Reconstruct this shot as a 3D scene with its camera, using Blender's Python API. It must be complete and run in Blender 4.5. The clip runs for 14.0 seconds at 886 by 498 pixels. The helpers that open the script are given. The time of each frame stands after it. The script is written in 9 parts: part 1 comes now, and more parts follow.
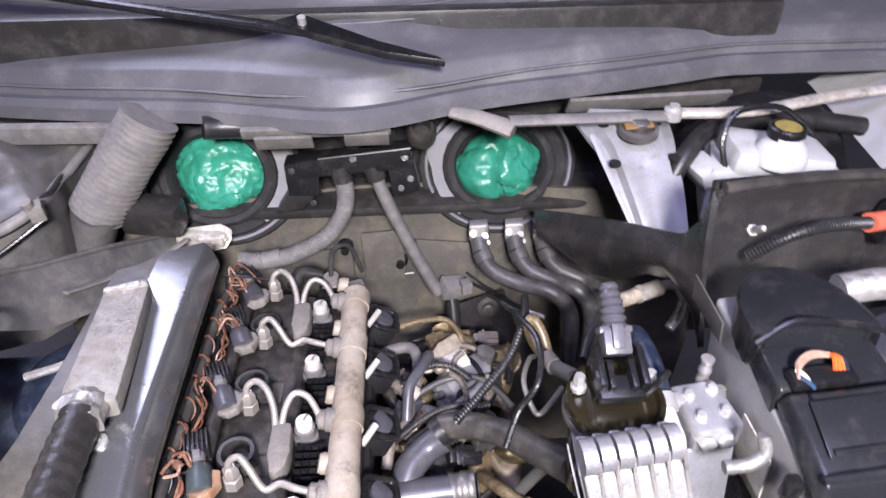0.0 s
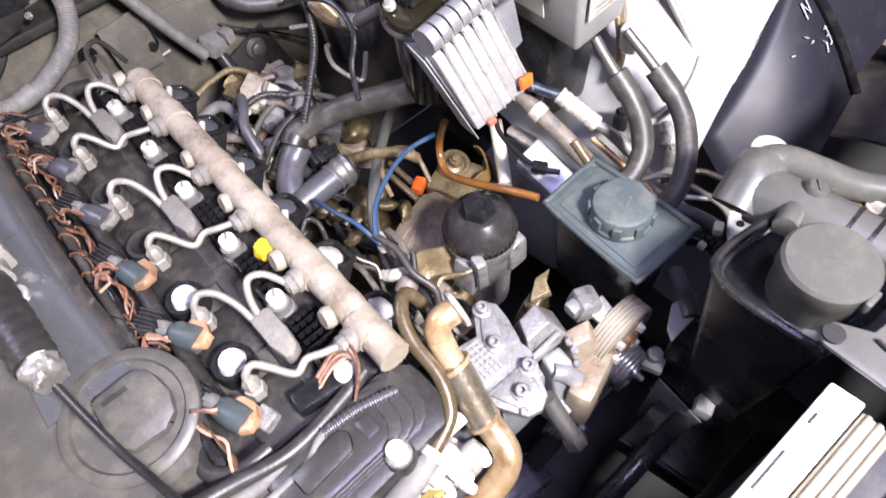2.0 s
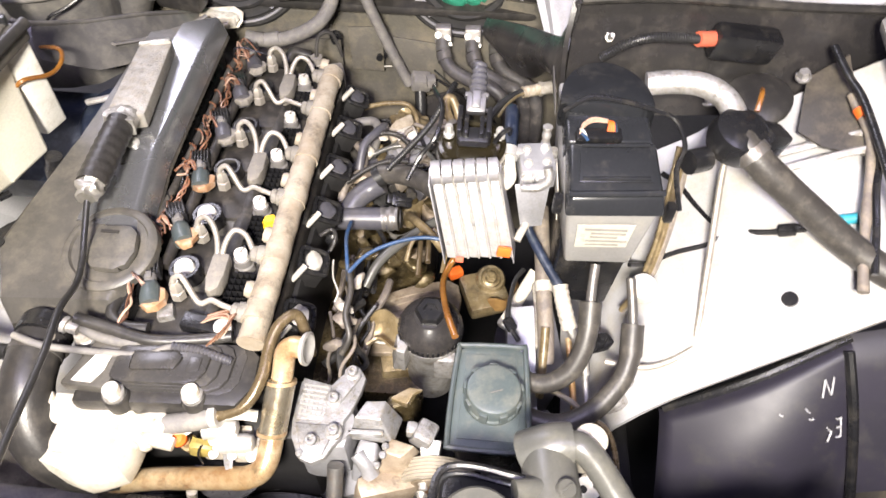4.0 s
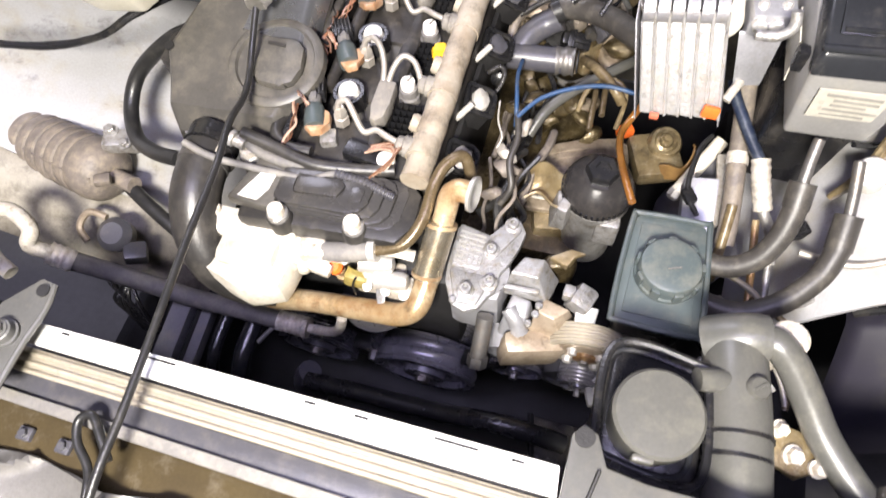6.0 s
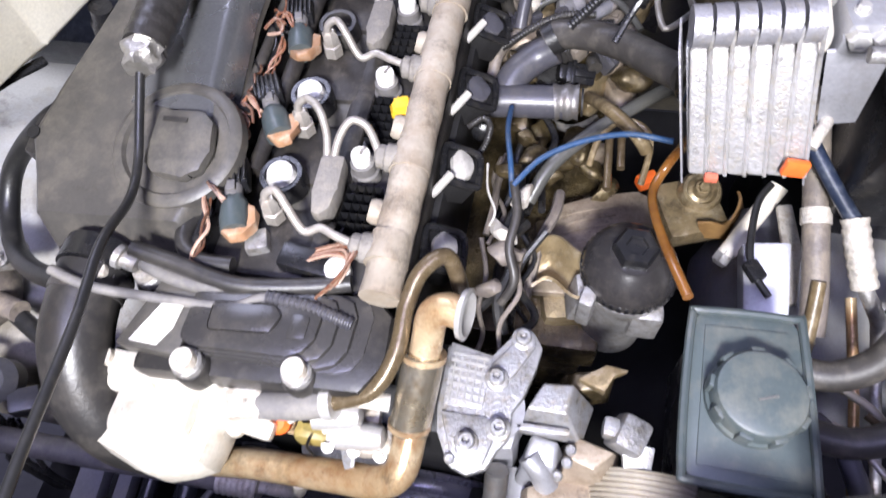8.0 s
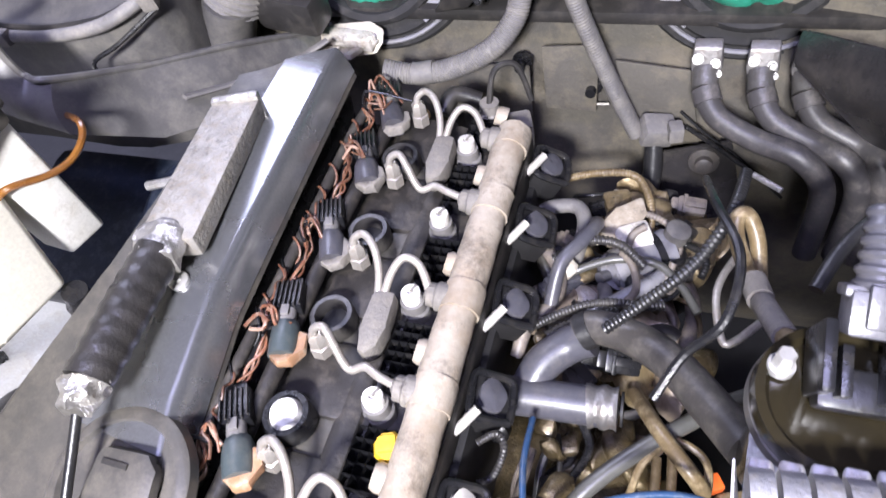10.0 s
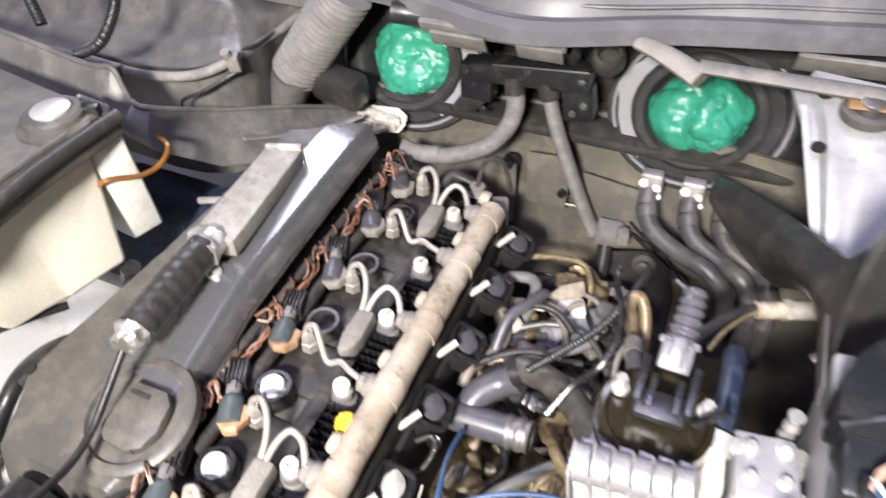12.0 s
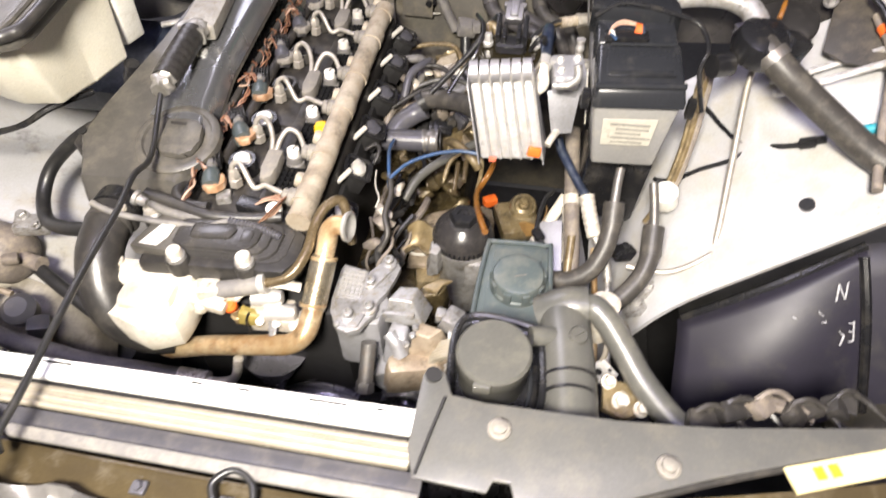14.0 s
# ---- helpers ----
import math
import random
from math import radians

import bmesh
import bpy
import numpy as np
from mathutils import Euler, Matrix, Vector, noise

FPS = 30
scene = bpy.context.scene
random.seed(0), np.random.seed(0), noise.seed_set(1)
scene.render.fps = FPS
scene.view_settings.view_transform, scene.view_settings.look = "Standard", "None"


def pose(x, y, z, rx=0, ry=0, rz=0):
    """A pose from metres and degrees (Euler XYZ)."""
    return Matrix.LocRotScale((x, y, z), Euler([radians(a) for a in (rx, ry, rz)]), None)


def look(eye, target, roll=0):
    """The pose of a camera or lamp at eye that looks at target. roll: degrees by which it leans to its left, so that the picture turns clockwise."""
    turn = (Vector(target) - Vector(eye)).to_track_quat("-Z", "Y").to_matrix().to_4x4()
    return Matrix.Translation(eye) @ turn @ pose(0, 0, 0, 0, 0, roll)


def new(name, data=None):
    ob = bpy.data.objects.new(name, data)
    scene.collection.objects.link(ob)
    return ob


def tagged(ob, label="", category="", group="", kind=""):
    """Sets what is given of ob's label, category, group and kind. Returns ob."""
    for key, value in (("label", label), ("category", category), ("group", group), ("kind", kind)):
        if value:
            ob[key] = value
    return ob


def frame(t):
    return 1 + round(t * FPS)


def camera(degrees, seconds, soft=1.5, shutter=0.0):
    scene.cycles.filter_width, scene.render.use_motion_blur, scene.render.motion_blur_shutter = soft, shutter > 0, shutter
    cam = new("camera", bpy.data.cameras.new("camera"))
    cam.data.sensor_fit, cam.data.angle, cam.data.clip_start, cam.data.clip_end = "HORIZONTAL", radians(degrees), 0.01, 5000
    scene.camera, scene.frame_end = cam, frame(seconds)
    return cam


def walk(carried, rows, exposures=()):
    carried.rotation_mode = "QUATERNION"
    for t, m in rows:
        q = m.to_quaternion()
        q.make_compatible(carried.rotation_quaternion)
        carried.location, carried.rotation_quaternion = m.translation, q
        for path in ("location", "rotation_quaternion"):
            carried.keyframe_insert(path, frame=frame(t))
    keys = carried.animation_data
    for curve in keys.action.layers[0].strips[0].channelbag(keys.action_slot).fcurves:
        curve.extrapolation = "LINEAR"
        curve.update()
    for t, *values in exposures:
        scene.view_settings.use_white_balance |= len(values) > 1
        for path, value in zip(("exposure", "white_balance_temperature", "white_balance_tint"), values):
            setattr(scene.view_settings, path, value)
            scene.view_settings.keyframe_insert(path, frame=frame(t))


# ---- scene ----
cam = camera(69.1, 14.0, soft=1.5, shutter=0.3)
EXPOSURES = [(0, -0.2, 5900, 22), (0.5, -0.15, 5900, 22), (1.5, -0.12, 5950, 20), (2.2, 0.02, 6000, 20), (4.5, 0.1, 6800, 12), (5, 0.08, 6750, 12), (6.5, -0.22, 6300, 14), (7.5, -0.28, 5850, 17), (8, -0.3, 5800, 17), (8.5, -0.12, 5700, 16), (11, 0.15, 6000, 20), (12.5, 0.02, 6550, 11), (14, -0.18, 6800, 12)]
PATH = [
    (0, (0.124, -0.248, 0.539), (0.209, 1.354, -0.655), -0.6),
    (0.5, (0.095, -0.288, 0.539), (0.406, 1.225, -0.73), -5.8),
    (1, (0.058, -0.322, 0.542), (0.736, 0.931, -0.862), -5.2),
    (1.5, (-0.005, -0.339, 0.526), (0.609, 0.756, -1.031), -9.5),
    (2, (-0.025, -0.359, 0.515), (0.543, 0.575, -1.16), -11.6),
    (2.2, (-0.02, -0.383, 0.519), (0.501, 0.546, -1.175), -13.4),
    (4.3, (0.307, -0.487, 0.658), (0.17, 0.766, -0.895), 3.0),
    (4.5, (0.27, -0.468, 0.666), (0.128, 0.737, -0.924), 3.1),
    (5, (0.212, -0.425, 0.666), (-0.02, 0.674, -0.989), -2.3),
    (5.5, (0.204, -0.417, 0.635), (-0.141, 0.498, -1.11), -8.9),
    (6, (0.215, -0.465, 0.583), (-0.137, 0.356, -1.206), -8.2),
    (6.5, (0.209, -0.489, 0.548), (-0.212, 0.273, -1.253), -15.2),
    (7, (0.197, -0.464, 0.492), (-0.22, 0.321, -1.299), -18.2),
    (7.5, (0.192, -0.387, 0.461), (-0.187, 0.485, -1.299), -14.7),
    (8, (0.172, -0.301, 0.436), (-0.167, 0.596, -1.319), -11.2),
    (8.5, (0.162, -0.218, 0.437), (-0.214, 0.669, -1.316), -14.1),
    (8.7, (0.161, -0.204, 0.428), (-0.211, 0.765, -1.281), -11.4),
    (10.8, (0.194, -0.019, 0.484), (-0.558, 1.082, -1.006), -14.6),
    (11, (0.183, -0.028, 0.5), (-0.594, 1.103, -0.955), -11.9),
    (11.5, (0.186, -0.09, 0.535), (-0.587, 1.11, -0.866), -7.3),
    (12, (0.263, -0.18, 0.54), (-0.383, 1.081, -0.871), -3.9),
    (12.5, (0.332, -0.282, 0.556), (-0.11, 1.065, -0.855), 1.0),
    (13, (0.381, -0.414, 0.588), (-0.1, 0.973, -0.77), 1.9),
    (13.5, (0.38, -0.553, 0.592), (0.088, 0.839, -0.814), 2.5),
    (14, (0.319, -0.636, 0.591), (0.101, 0.636, -0.937), -0.8),
]
walk(cam, [(t, look(eye, target, roll)) for t, eye, target, roll in PATH], EXPOSURES)

# ---- light ----
world = bpy.data.worlds.new("world")
scene.world = world
world.use_nodes = True
world.node_tree.nodes["Background"].inputs[0].default_value = (0.62, 0.64, 0.75, 1)
world.node_tree.nodes["Background"].inputs[1].default_value = 0.022


def area_lamp(name, eye, target, sx, sy, watts, colour):
    data = bpy.data.lights.new(name, "AREA")
    data.shape, data.size, data.size_y, data.energy, data.color = "RECTANGLE", sx, sy, watts, colour
    ob = new(name, data)
    ob.matrix_world = look(eye, target)
    return ob


area_lamp("work_light", (0.20, -0.98, 1.02), (0.06, 0.05, 0.0), 0.24, 0.18, 84.0, (1.0, 0.96, 0.87))
area_lamp("tube_light", (-1.5, 1.85, 2.2), (-0.13, 0.22, 0.08), 1.1, 1.3, 62.0, (0.84, 0.84, 1.0))
area_lamp("tube_light", (0.1, -0.75, 2.3), (0.05, 0.0, -0.1), 1.5, 0.3, 45.0, (0.68, 0.65, 1.0))


# ---- materials ----
def mat(name, c1, c2=None, rough=0.5, metal=0.0, scale=25.0, grain=350.0, bump=0.15, dust=None, amount=0.35, coat=0.0, spread=0.12, sss=0.0, grime=0.0):
    """Two-scale colour variation, fine relief, and an optional layer of dust or stains."""
    m = bpy.data.materials.new(name)
    m.use_nodes = True
    nt = m.node_tree
    n, l = nt.nodes, nt.links
    b = n["Principled BSDF"]
    c2 = c2 or tuple(v * 0.7 for v in c1)
    co = n.new("ShaderNodeTexCoord")

    def nz(s, detail, r):
        t = n.new("ShaderNodeTexNoise")
        t.inputs["Scale"].default_value, t.inputs["Detail"].default_value, t.inputs["Roughness"].default_value = s, detail, r
        l.new(co.outputs["Object"], t.inputs["Vector"])
        return t

    def ramp(src, lo, hi):
        r = n.new("ShaderNodeMapRange")
        r.inputs["From Min"].default_value, r.inputs["From Max"].default_value = lo, hi
        l.new(src, r.inputs["Value"])
        return r.outputs["Result"]

    def mix(f, a, c):
        x = n.new("ShaderNodeMix")
        x.data_type = "RGBA"
        l.new(f, x.inputs[0])
        for sock, v in ((x.inputs[6], a), (x.inputs[7], c)):
            if isinstance(v, tuple):
                sock.default_value = (*v, 1)
            else:
                l.new(v, sock)
        return x.outputs[2]

    big, fine = nz(scale, 6, 0.62), nz(grain, 3, 0.6)
    col = mix(ramp(big.outputs["Fac"], 0.35, 0.65), c1, c2)
    info = n.new("ShaderNodeObjectInfo")
    if dust:
        d = nz(scale * 2.7, 8, 0.72)
        col = mix(ramp(d.outputs["Fac"], 0.62 - amount * 0.45, 0.82 - amount * 0.3), col, dust)
    if grime:
        g = nz(scale * 1.6, 10, 0.78)
        g.noise_dimensions = "4D"
        g.inputs["W"].default_value = 3.7
        col = mix(ramp(g.outputs["Fac"], 0.66 - 0.22 * grime, 0.80 - 0.12 * grime), col, (0.035, 0.028, 0.021))
    hsv = n.new("ShaderNodeHueSaturation")
    l.new(col, hsv.inputs["Color"])
    v = n.new("ShaderNodeMath")
    v.operation = "MULTIPLY_ADD"
    l.new(fine.outputs["Fac"], v.inputs[0])
    v.inputs[1].default_value = 0.35
    w = n.new("ShaderNodeMapRange")
    w.inputs["To Min"].default_value, w.inputs["To Max"].default_value = 0.83 - spread, 0.83 + spread
    l.new(info.outputs["Random"], w.inputs["Value"])
    l.new(w.outputs["Result"], v.inputs[2])
    l.new(v.outputs[0], hsv.inputs["Value"])
    l.new(hsv.outputs["Color"], b.inputs["Base Color"])
    rr = n.new("ShaderNodeMapRange")
    rr.inputs["To Min"].default_value, rr.inputs["To Max"].default_value = max(rough - 0.13, 0.04), min(rough + 0.17, 1)
    l.new(big.outputs["Fac"], rr.inputs["Value"])
    l.new(rr.outputs["Result"], b.inputs["Roughness"])
    b.inputs["Metallic"].default_value = metal
    b.inputs["Subsurface Weight"].default_value = sss
    b.inputs["Subsurface Radius"].default_value = (1.0, 0.9, 0.7)
    b.inputs["Subsurface Scale"].default_value = 0.04
    b.inputs["Coat Weight"].default_value = coat
    b.inputs["Coat Roughness"].default_value = 0.12
    bp = n.new("ShaderNodeBump")
    bp.inputs["Strength"].default_value, bp.inputs["Distance"].default_value = bump, 0.002
    l.new(fine.outputs["Fac"], bp.inputs["Height"])
    l.new(bp.outputs["Normal"], b.inputs["Normal"])
    return m


M_BLACK = mat("black plastic", (0.012, 0.012, 0.0135), (0.008, 0.008, 0.009), 0.26, dust=(0.034, 0.031, 0.027), amount=0.25, bump=0.14, scale=18)
M_BLACKD = mat("dusty black plastic", (0.029, 0.027, 0.026), (0.019, 0.018, 0.017), 0.36, scale=14, dust=(0.062, 0.056, 0.048), amount=0.33, bump=0.14, grime=0.3)
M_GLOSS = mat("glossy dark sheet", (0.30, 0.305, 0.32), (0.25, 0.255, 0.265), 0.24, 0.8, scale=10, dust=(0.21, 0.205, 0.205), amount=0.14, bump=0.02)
M_LAMPB = mat("black moulded plastic", (0.019, 0.020, 0.023), (0.013, 0.014, 0.016), 0.22, scale=10, dust=(0.040, 0.038, 0.036), amount=0.22, bump=0.04)
M_HLAMP = mat("black satin lamp shell", (0.018, 0.016, 0.025), (0.013, 0.012, 0.018), 0.5, scale=10, dust=(0.030, 0.028, 0.029), amount=0.25, bump=0.05)
M_COVER = mat("matte black cover", (0.075, 0.070, 0.062), (0.050, 0.047, 0.043), 0.40, scale=12, dust=(0.12, 0.108, 0.088), amount=0.35, bump=0.14, grime=0.25)
M_RUBBER = mat("black rubber", (0.013, 0.013, 0.014), (0.018, 0.0175, 0.017), 0.36, dust=(0.042, 0.039, 0.035), amount=0.22)
M_GREYRUB = mat("dusty grey rubber", (0.15, 0.143, 0.138), (0.115, 0.108, 0.104), 0.62, scale=20, dust=(0.21, 0.195, 0.17), amount=0.4, grime=0.3)
M_GREYPL = mat("grey plastic", (0.068, 0.067, 0.078), (0.048, 0.047, 0.055), 0.32, scale=12, dust=(0.105, 0.098, 0.095), amount=0.3, bump=0.1, grime=0.3)
M_GREEN_GREY = mat("green grey plastic", (0.062, 0.078, 0.080), (0.050, 0.063, 0.064), 0.40, scale=12, dust=(0.11, 0.114, 0.10), amount=0.3, bump=0.08)
M_DUSTY = mat("dusty steel rail", (0.37, 0.325, 0.26), (0.28, 0.24, 0.185), 0.6, 0.1, scale=14, grain=160, bump=0.35, dust=(0.25, 0.195, 0.135), amount=0.38, grime=0.7)
M_LINE = mat("dull steel line", (0.50, 0.47, 0.42), (0.36, 0.33, 0.29), 0.42, 0.55, scale=60, dust=(0.36, 0.31, 0.25), amount=0.3, grime=0.35)
M_SLEEVE = mat("grey foam sleeve", (0.20, 0.185, 0.165), (0.15, 0.138, 0.122), 0.7, bump=0.5, dust=(0.24, 0.215, 0.175), amount=0.3, grime=0.4)
M_ALU = mat("cast aluminium", (0.54, 0.53, 0.52), (0.38, 0.37, 0.36), 0.42, 0.65, scale=38, bump=0.5, dust=(0.30, 0.26, 0.20), amount=0.35, grime=0.65)
M_ALUW = mat("pale cast aluminium", (0.64, 0.605, 0.54), (0.49, 0.45, 0.385), 0.48, 0.3, scale=34, bump=0.55, dust=(0.40, 0.33, 0.24), amount=0.35, grime=0.6)
M_COOL = mat("oxidised aluminium fins", (0.54, 0.53, 0.525), (0.40, 0.39, 0.385), 0.40, 0.5, scale=45, bump=0.6, dust=(0.46, 0.41, 0.32), amount=0.3, grime=0.5)
M_SEAL = mat("matte black seal rubber", (0.020, 0.019, 0.020), (0.014, 0.0135, 0.014), 0.85, scale=20, dust=(0.05, 0.046, 0.042), amount=0.25)
M_LILAC = mat("matte lilac-grey panel", (0.20, 0.197, 0.215), (0.155, 0.152, 0.165), 0.75, scale=9, dust=(0.22, 0.205, 0.185), amount=0.3, grime=0.3)
M_OILPIPE = mat("oily dark brown pipe", (0.115, 0.085, 0.045), (0.07, 0.05, 0.028), 0.28, 0.3, scale=40, dust=(0.16, 0.125, 0.08), amount=0.3, grime=0.4)
M_ROLL = mat("dull lilac-grey aluminium", (0.36, 0.355, 0.375), (0.26, 0.255, 0.27), 0.40, 0.5, scale=40, bump=0.4, dust=(0.34, 0.31, 0.26), amount=0.25, grime=0.4)
M_CHROME = mat("bright steel", (0.66, 0.65, 0.62), (0.52, 0.50, 0.47), 0.33, 0.6, bump=0.1, grime=0.3)
M_DSTEEL = mat("dark steel", (0.22, 0.21, 0.20), (0.14, 0.135, 0.13), 0.42, 0.7, bump=0.3, dust=(0.18, 0.15, 0.12), amount=0.3, grime=0.3)
M_EGR = mat("heat stained steel pipe", (0.62, 0.49, 0.31), (0.40, 0.25, 0.11), 0.30, 0.55, scale=16, bump=0.25, dust=(0.27, 0.125, 0.045), amount=0.34, grime=0.5)
M_CREAM = mat("cream cast alloy", (0.70, 0.66, 0.57), (0.60, 0.555, 0.465), 0.5, 0.15, scale=22, bump=0.3, dust=(0.48, 0.40, 0.28), amount=0.22, grime=0.35)
M_PALEC = mat("pale satin casting", (0.36, 0.36, 0.37), (0.27, 0.265, 0.265), 0.36, 0.5, scale=34, bump=0.5, dust=(0.24, 0.205, 0.14), amount=0.3, grime=0.6)
M_TCOV = mat("smooth dark grey moulding", (0.044, 0.042, 0.041), (0.033, 0.031, 0.031), 0.25, scale=12, bump=0.08, dust=(0.075, 0.068, 0.058), amount=0.3, grime=0.2)
M_HEATS = mat("heat tinted steel", (0.60, 0.55, 0.45), (0.42, 0.34, 0.21), 0.24, 0.85, scale=26, bump=0.15, dust=(0.30, 0.19, 0.09), amount=0.25, grime=0.45)
# Oily metal darker than M_ALUO: shade between parts is in its colour.
M_OCHD = mat("oily ochre metal darkened as gap shade", (0.105, 0.078, 0.034), (0.040, 0.030, 0.016), 0.28, 0.5, scale=30, bump=0.6, dust=(0.20, 0.16, 0.09), amount=0.28, grime=0.7, coat=0.2)
M_RUST = mat("rusty oily steel", (0.12, 0.062, 0.026), (0.07, 0.038, 0.018), 0.4, 0.2, scale=50, bump=0.6, dust=(0.34, 0.22, 0.10), amount=0.3, grime=0.5)
M_WHITEP = mat("white car paint", (0.40, 0.40, 0.41), (0.335, 0.33, 0.33), 0.3, scale=5, bump=0.03, dust=(0.34, 0.31, 0.25), amount=0.32, coat=0.4, grime=0.35)
M_WHITE = mat("white plastic", (0.74, 0.73, 0.69), (0.64, 0.62, 0.56), 0.42, scale=20, bump=0.05, dust=(0.45, 0.41, 0.34), amount=0.2, grime=0.3)
M_TANK = mat("cream tank plastic", (0.86, 0.82, 0.70), (0.80, 0.75, 0.62), 0.4, scale=9, bump=0.04, dust=(0.62, 0.56, 0.45), amount=0.1, sss=0.12, grime=0.15)
M_RESV = mat("translucent white reservoir plastic", (0.50, 0.50, 0.495), (0.42, 0.42, 0.41), 0.38, scale=14, bump=0.05, dust=(0.36, 0.34, 0.29), amount=0.2, sss=0.1, grime=0.2)
M_SKIRT = mat("dust-stained paint", (0.30, 0.275, 0.225), (0.17, 0.15, 0.115), 0.55, scale=9, bump=0.2, dust=(0.10, 0.085, 0.062), amount=0.4, grime=0.6)
M_PLATE = mat("dusty pale alloy plate", (0.33, 0.33, 0.345), (0.26, 0.26, 0.27), 0.48, 0.2, scale=12, bump=0.15, dust=(0.24, 0.23, 0.215), amount=0.3, grime=0.35)
M_CAPW = mat("white paper plug", (0.70, 0.68, 0.65), (0.55, 0.53, 0.49), 0.75, scale=90, bump=0.8, grime=0.35)
M_BAG = mat("green plastic bag", (0.034, 0.25, 0.165), (0.022, 0.185, 0.118), 0.33, scale=40, grain=90, bump=0.7, sss=0.1)
M_COPPER = mat("orange brown wire", (0.175, 0.070, 0.036), (0.085, 0.032, 0.019), 0.40, scale=80, dust=(0.24, 0.175, 0.12), amount=0.35, spread=0.35, grime=0.4)
M_PINKW = mat("pale tan wire", (0.36, 0.245, 0.18), (0.22, 0.13, 0.09), 0.45, scale=80, spread=0.3, grime=0.3)
M_TANW = mat("tan resin", (0.36, 0.20, 0.10), (0.24, 0.13, 0.07), 0.5, scale=50, dust=(0.34, 0.27, 0.2), amount=0.3, grime=0.4)
M_ORANGE = mat("orange plastic", (0.72, 0.14, 0.022), (0.60, 0.10, 0.016), 0.4, bump=0.05)
M_AMBER = mat("amber fuel hose", (0.22, 0.095, 0.018), (0.14, 0.055, 0.012), 0.22, scale=30, coat=0.4)
M_OLIVE = mat("oily brown hose", (0.150, 0.110, 0.055), (0.09, 0.065, 0.034), 0.35, scale=40, dust=(0.3, 0.24, 0.14), amount=0.3)
M_BLUE = mat("blue hose", (0.026, 0.062, 0.14), (0.018, 0.042, 0.09), 0.32, scale=40, dust=(0.08, 0.095, 0.12), amount=0.28)
M_BOOT = mat("grey white ceramic tip", (0.48, 0.46, 0.42), (0.36, 0.34, 0.30), 0.5, scale=60, grime=0.4)
M_OCHRE = mat("ochre sticker", (0.30, 0.23, 0.06), (0.2, 0.16, 0.05), 0.5, scale=60)
M_YELLOW = mat("yellow cap", (0.72, 0.47, 0.02), (0.6, 0.36, 0.02), 0.5, scale=60)
M_RED = mat("faded red band", (0.62, 0.15, 0.085), (0.50, 0.11, 0.06), 0.45)
M_TEAL = mat("teal tape", (0.02, 0.30, 0.38), (0.015, 0.2, 0.26), 0.5)
M_FOIL = mat("crumpled foil tape", (0.52, 0.50, 0.46), (0.38, 0.36, 0.32), 0.36, 0.8, scale=70, grain=160, bump=1.0)
M_ALUO = mat("oil-stained cast alloy", (0.30, 0.235, 0.13), (0.16, 0.115, 0.055), 0.34, 0.45, scale=22, bump=0.5, dust=(0.36, 0.31, 0.22), amount=0.25, grime=0.75, coat=0.2)
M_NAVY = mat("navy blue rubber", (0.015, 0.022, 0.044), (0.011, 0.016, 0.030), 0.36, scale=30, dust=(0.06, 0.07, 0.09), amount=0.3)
M_TAUPE = mat("dusty taupe rubber", (0.17, 0.145, 0.125), (0.11, 0.094, 0.082), 0.5, scale=24, bump=0.3, dust=(0.25, 0.21, 0.16), amount=0.4, grime=0.45)
M_TROUGH = mat("smooth black moulding", (0.028, 0.026, 0.026), (0.019, 0.018, 0.018), 0.26, scale=9, dust=(0.058, 0.052, 0.046), amount=0.3, bump=0.1, grime=0.15)
M_DECK = mat("matte oily brown-black plastic", (0.024, 0.0215, 0.0195), (0.014, 0.0125, 0.012), 0.5, scale=20, dust=(0.068, 0.059, 0.048), amount=0.32, bump=0.3, grime=0.5)
M_CASTG = mat("smooth grey casting", (0.40, 0.40, 0.42), (0.31, 0.31, 0.325), 0.42, 0.55, scale=10, bump=0.12, dust=(0.26, 0.25, 0.24), amount=0.3, grime=0.3)
M_HOUSE = mat("dusty grey-black moulding", (0.098, 0.094, 0.092), (0.070, 0.067, 0.066), 0.38, scale=9, dust=(0.155, 0.145, 0.128), amount=0.38, bump=0.1, grime=0.25)
M_WOOD = mat("silver tape strip", (0.30, 0.285, 0.255), (0.20, 0.188, 0.165), 0.46, 0.35, scale=45, grain=240, bump=0.8, dust=(0.22, 0.19, 0.145), amount=0.35, grime=0.55)
M_TAPE = mat("black insulating tape", (0.022, 0.021, 0.020), (0.035, 0.032, 0.03), 0.3, scale=60, bump=0.3)
M_FIRE = mat("sound-deadening firewall mat", (0.108, 0.099, 0.080), (0.066, 0.061, 0.053), 0.58, scale=7, bump=0.4, dust=(0.165, 0.142, 0.10), amount=0.40, grime=0.5)
M_COWL = mat("grey cowl plastic", (0.098, 0.096, 0.103), (0.078, 0.076, 0.082), 0.44, scale=5, bump=0.05, dust=(0.145, 0.14, 0.14), amount=0.3, grime=0.12)
M_DARK = mat("oily dark metal and recess shade", (0.012, 0.0115, 0.012), (0.007, 0.0065, 0.0065), 0.6, 0.0, scale=20, bump=0.25)
# Brightened and blued: the violet light in the well is in this colour.
M_BELT = mat("ribbed pulley steel, violet-lit tone", (0.25, 0.243, 0.275), (0.16, 0.155, 0.175), 0.26, 0.5, bump=0.12, grime=0.25)
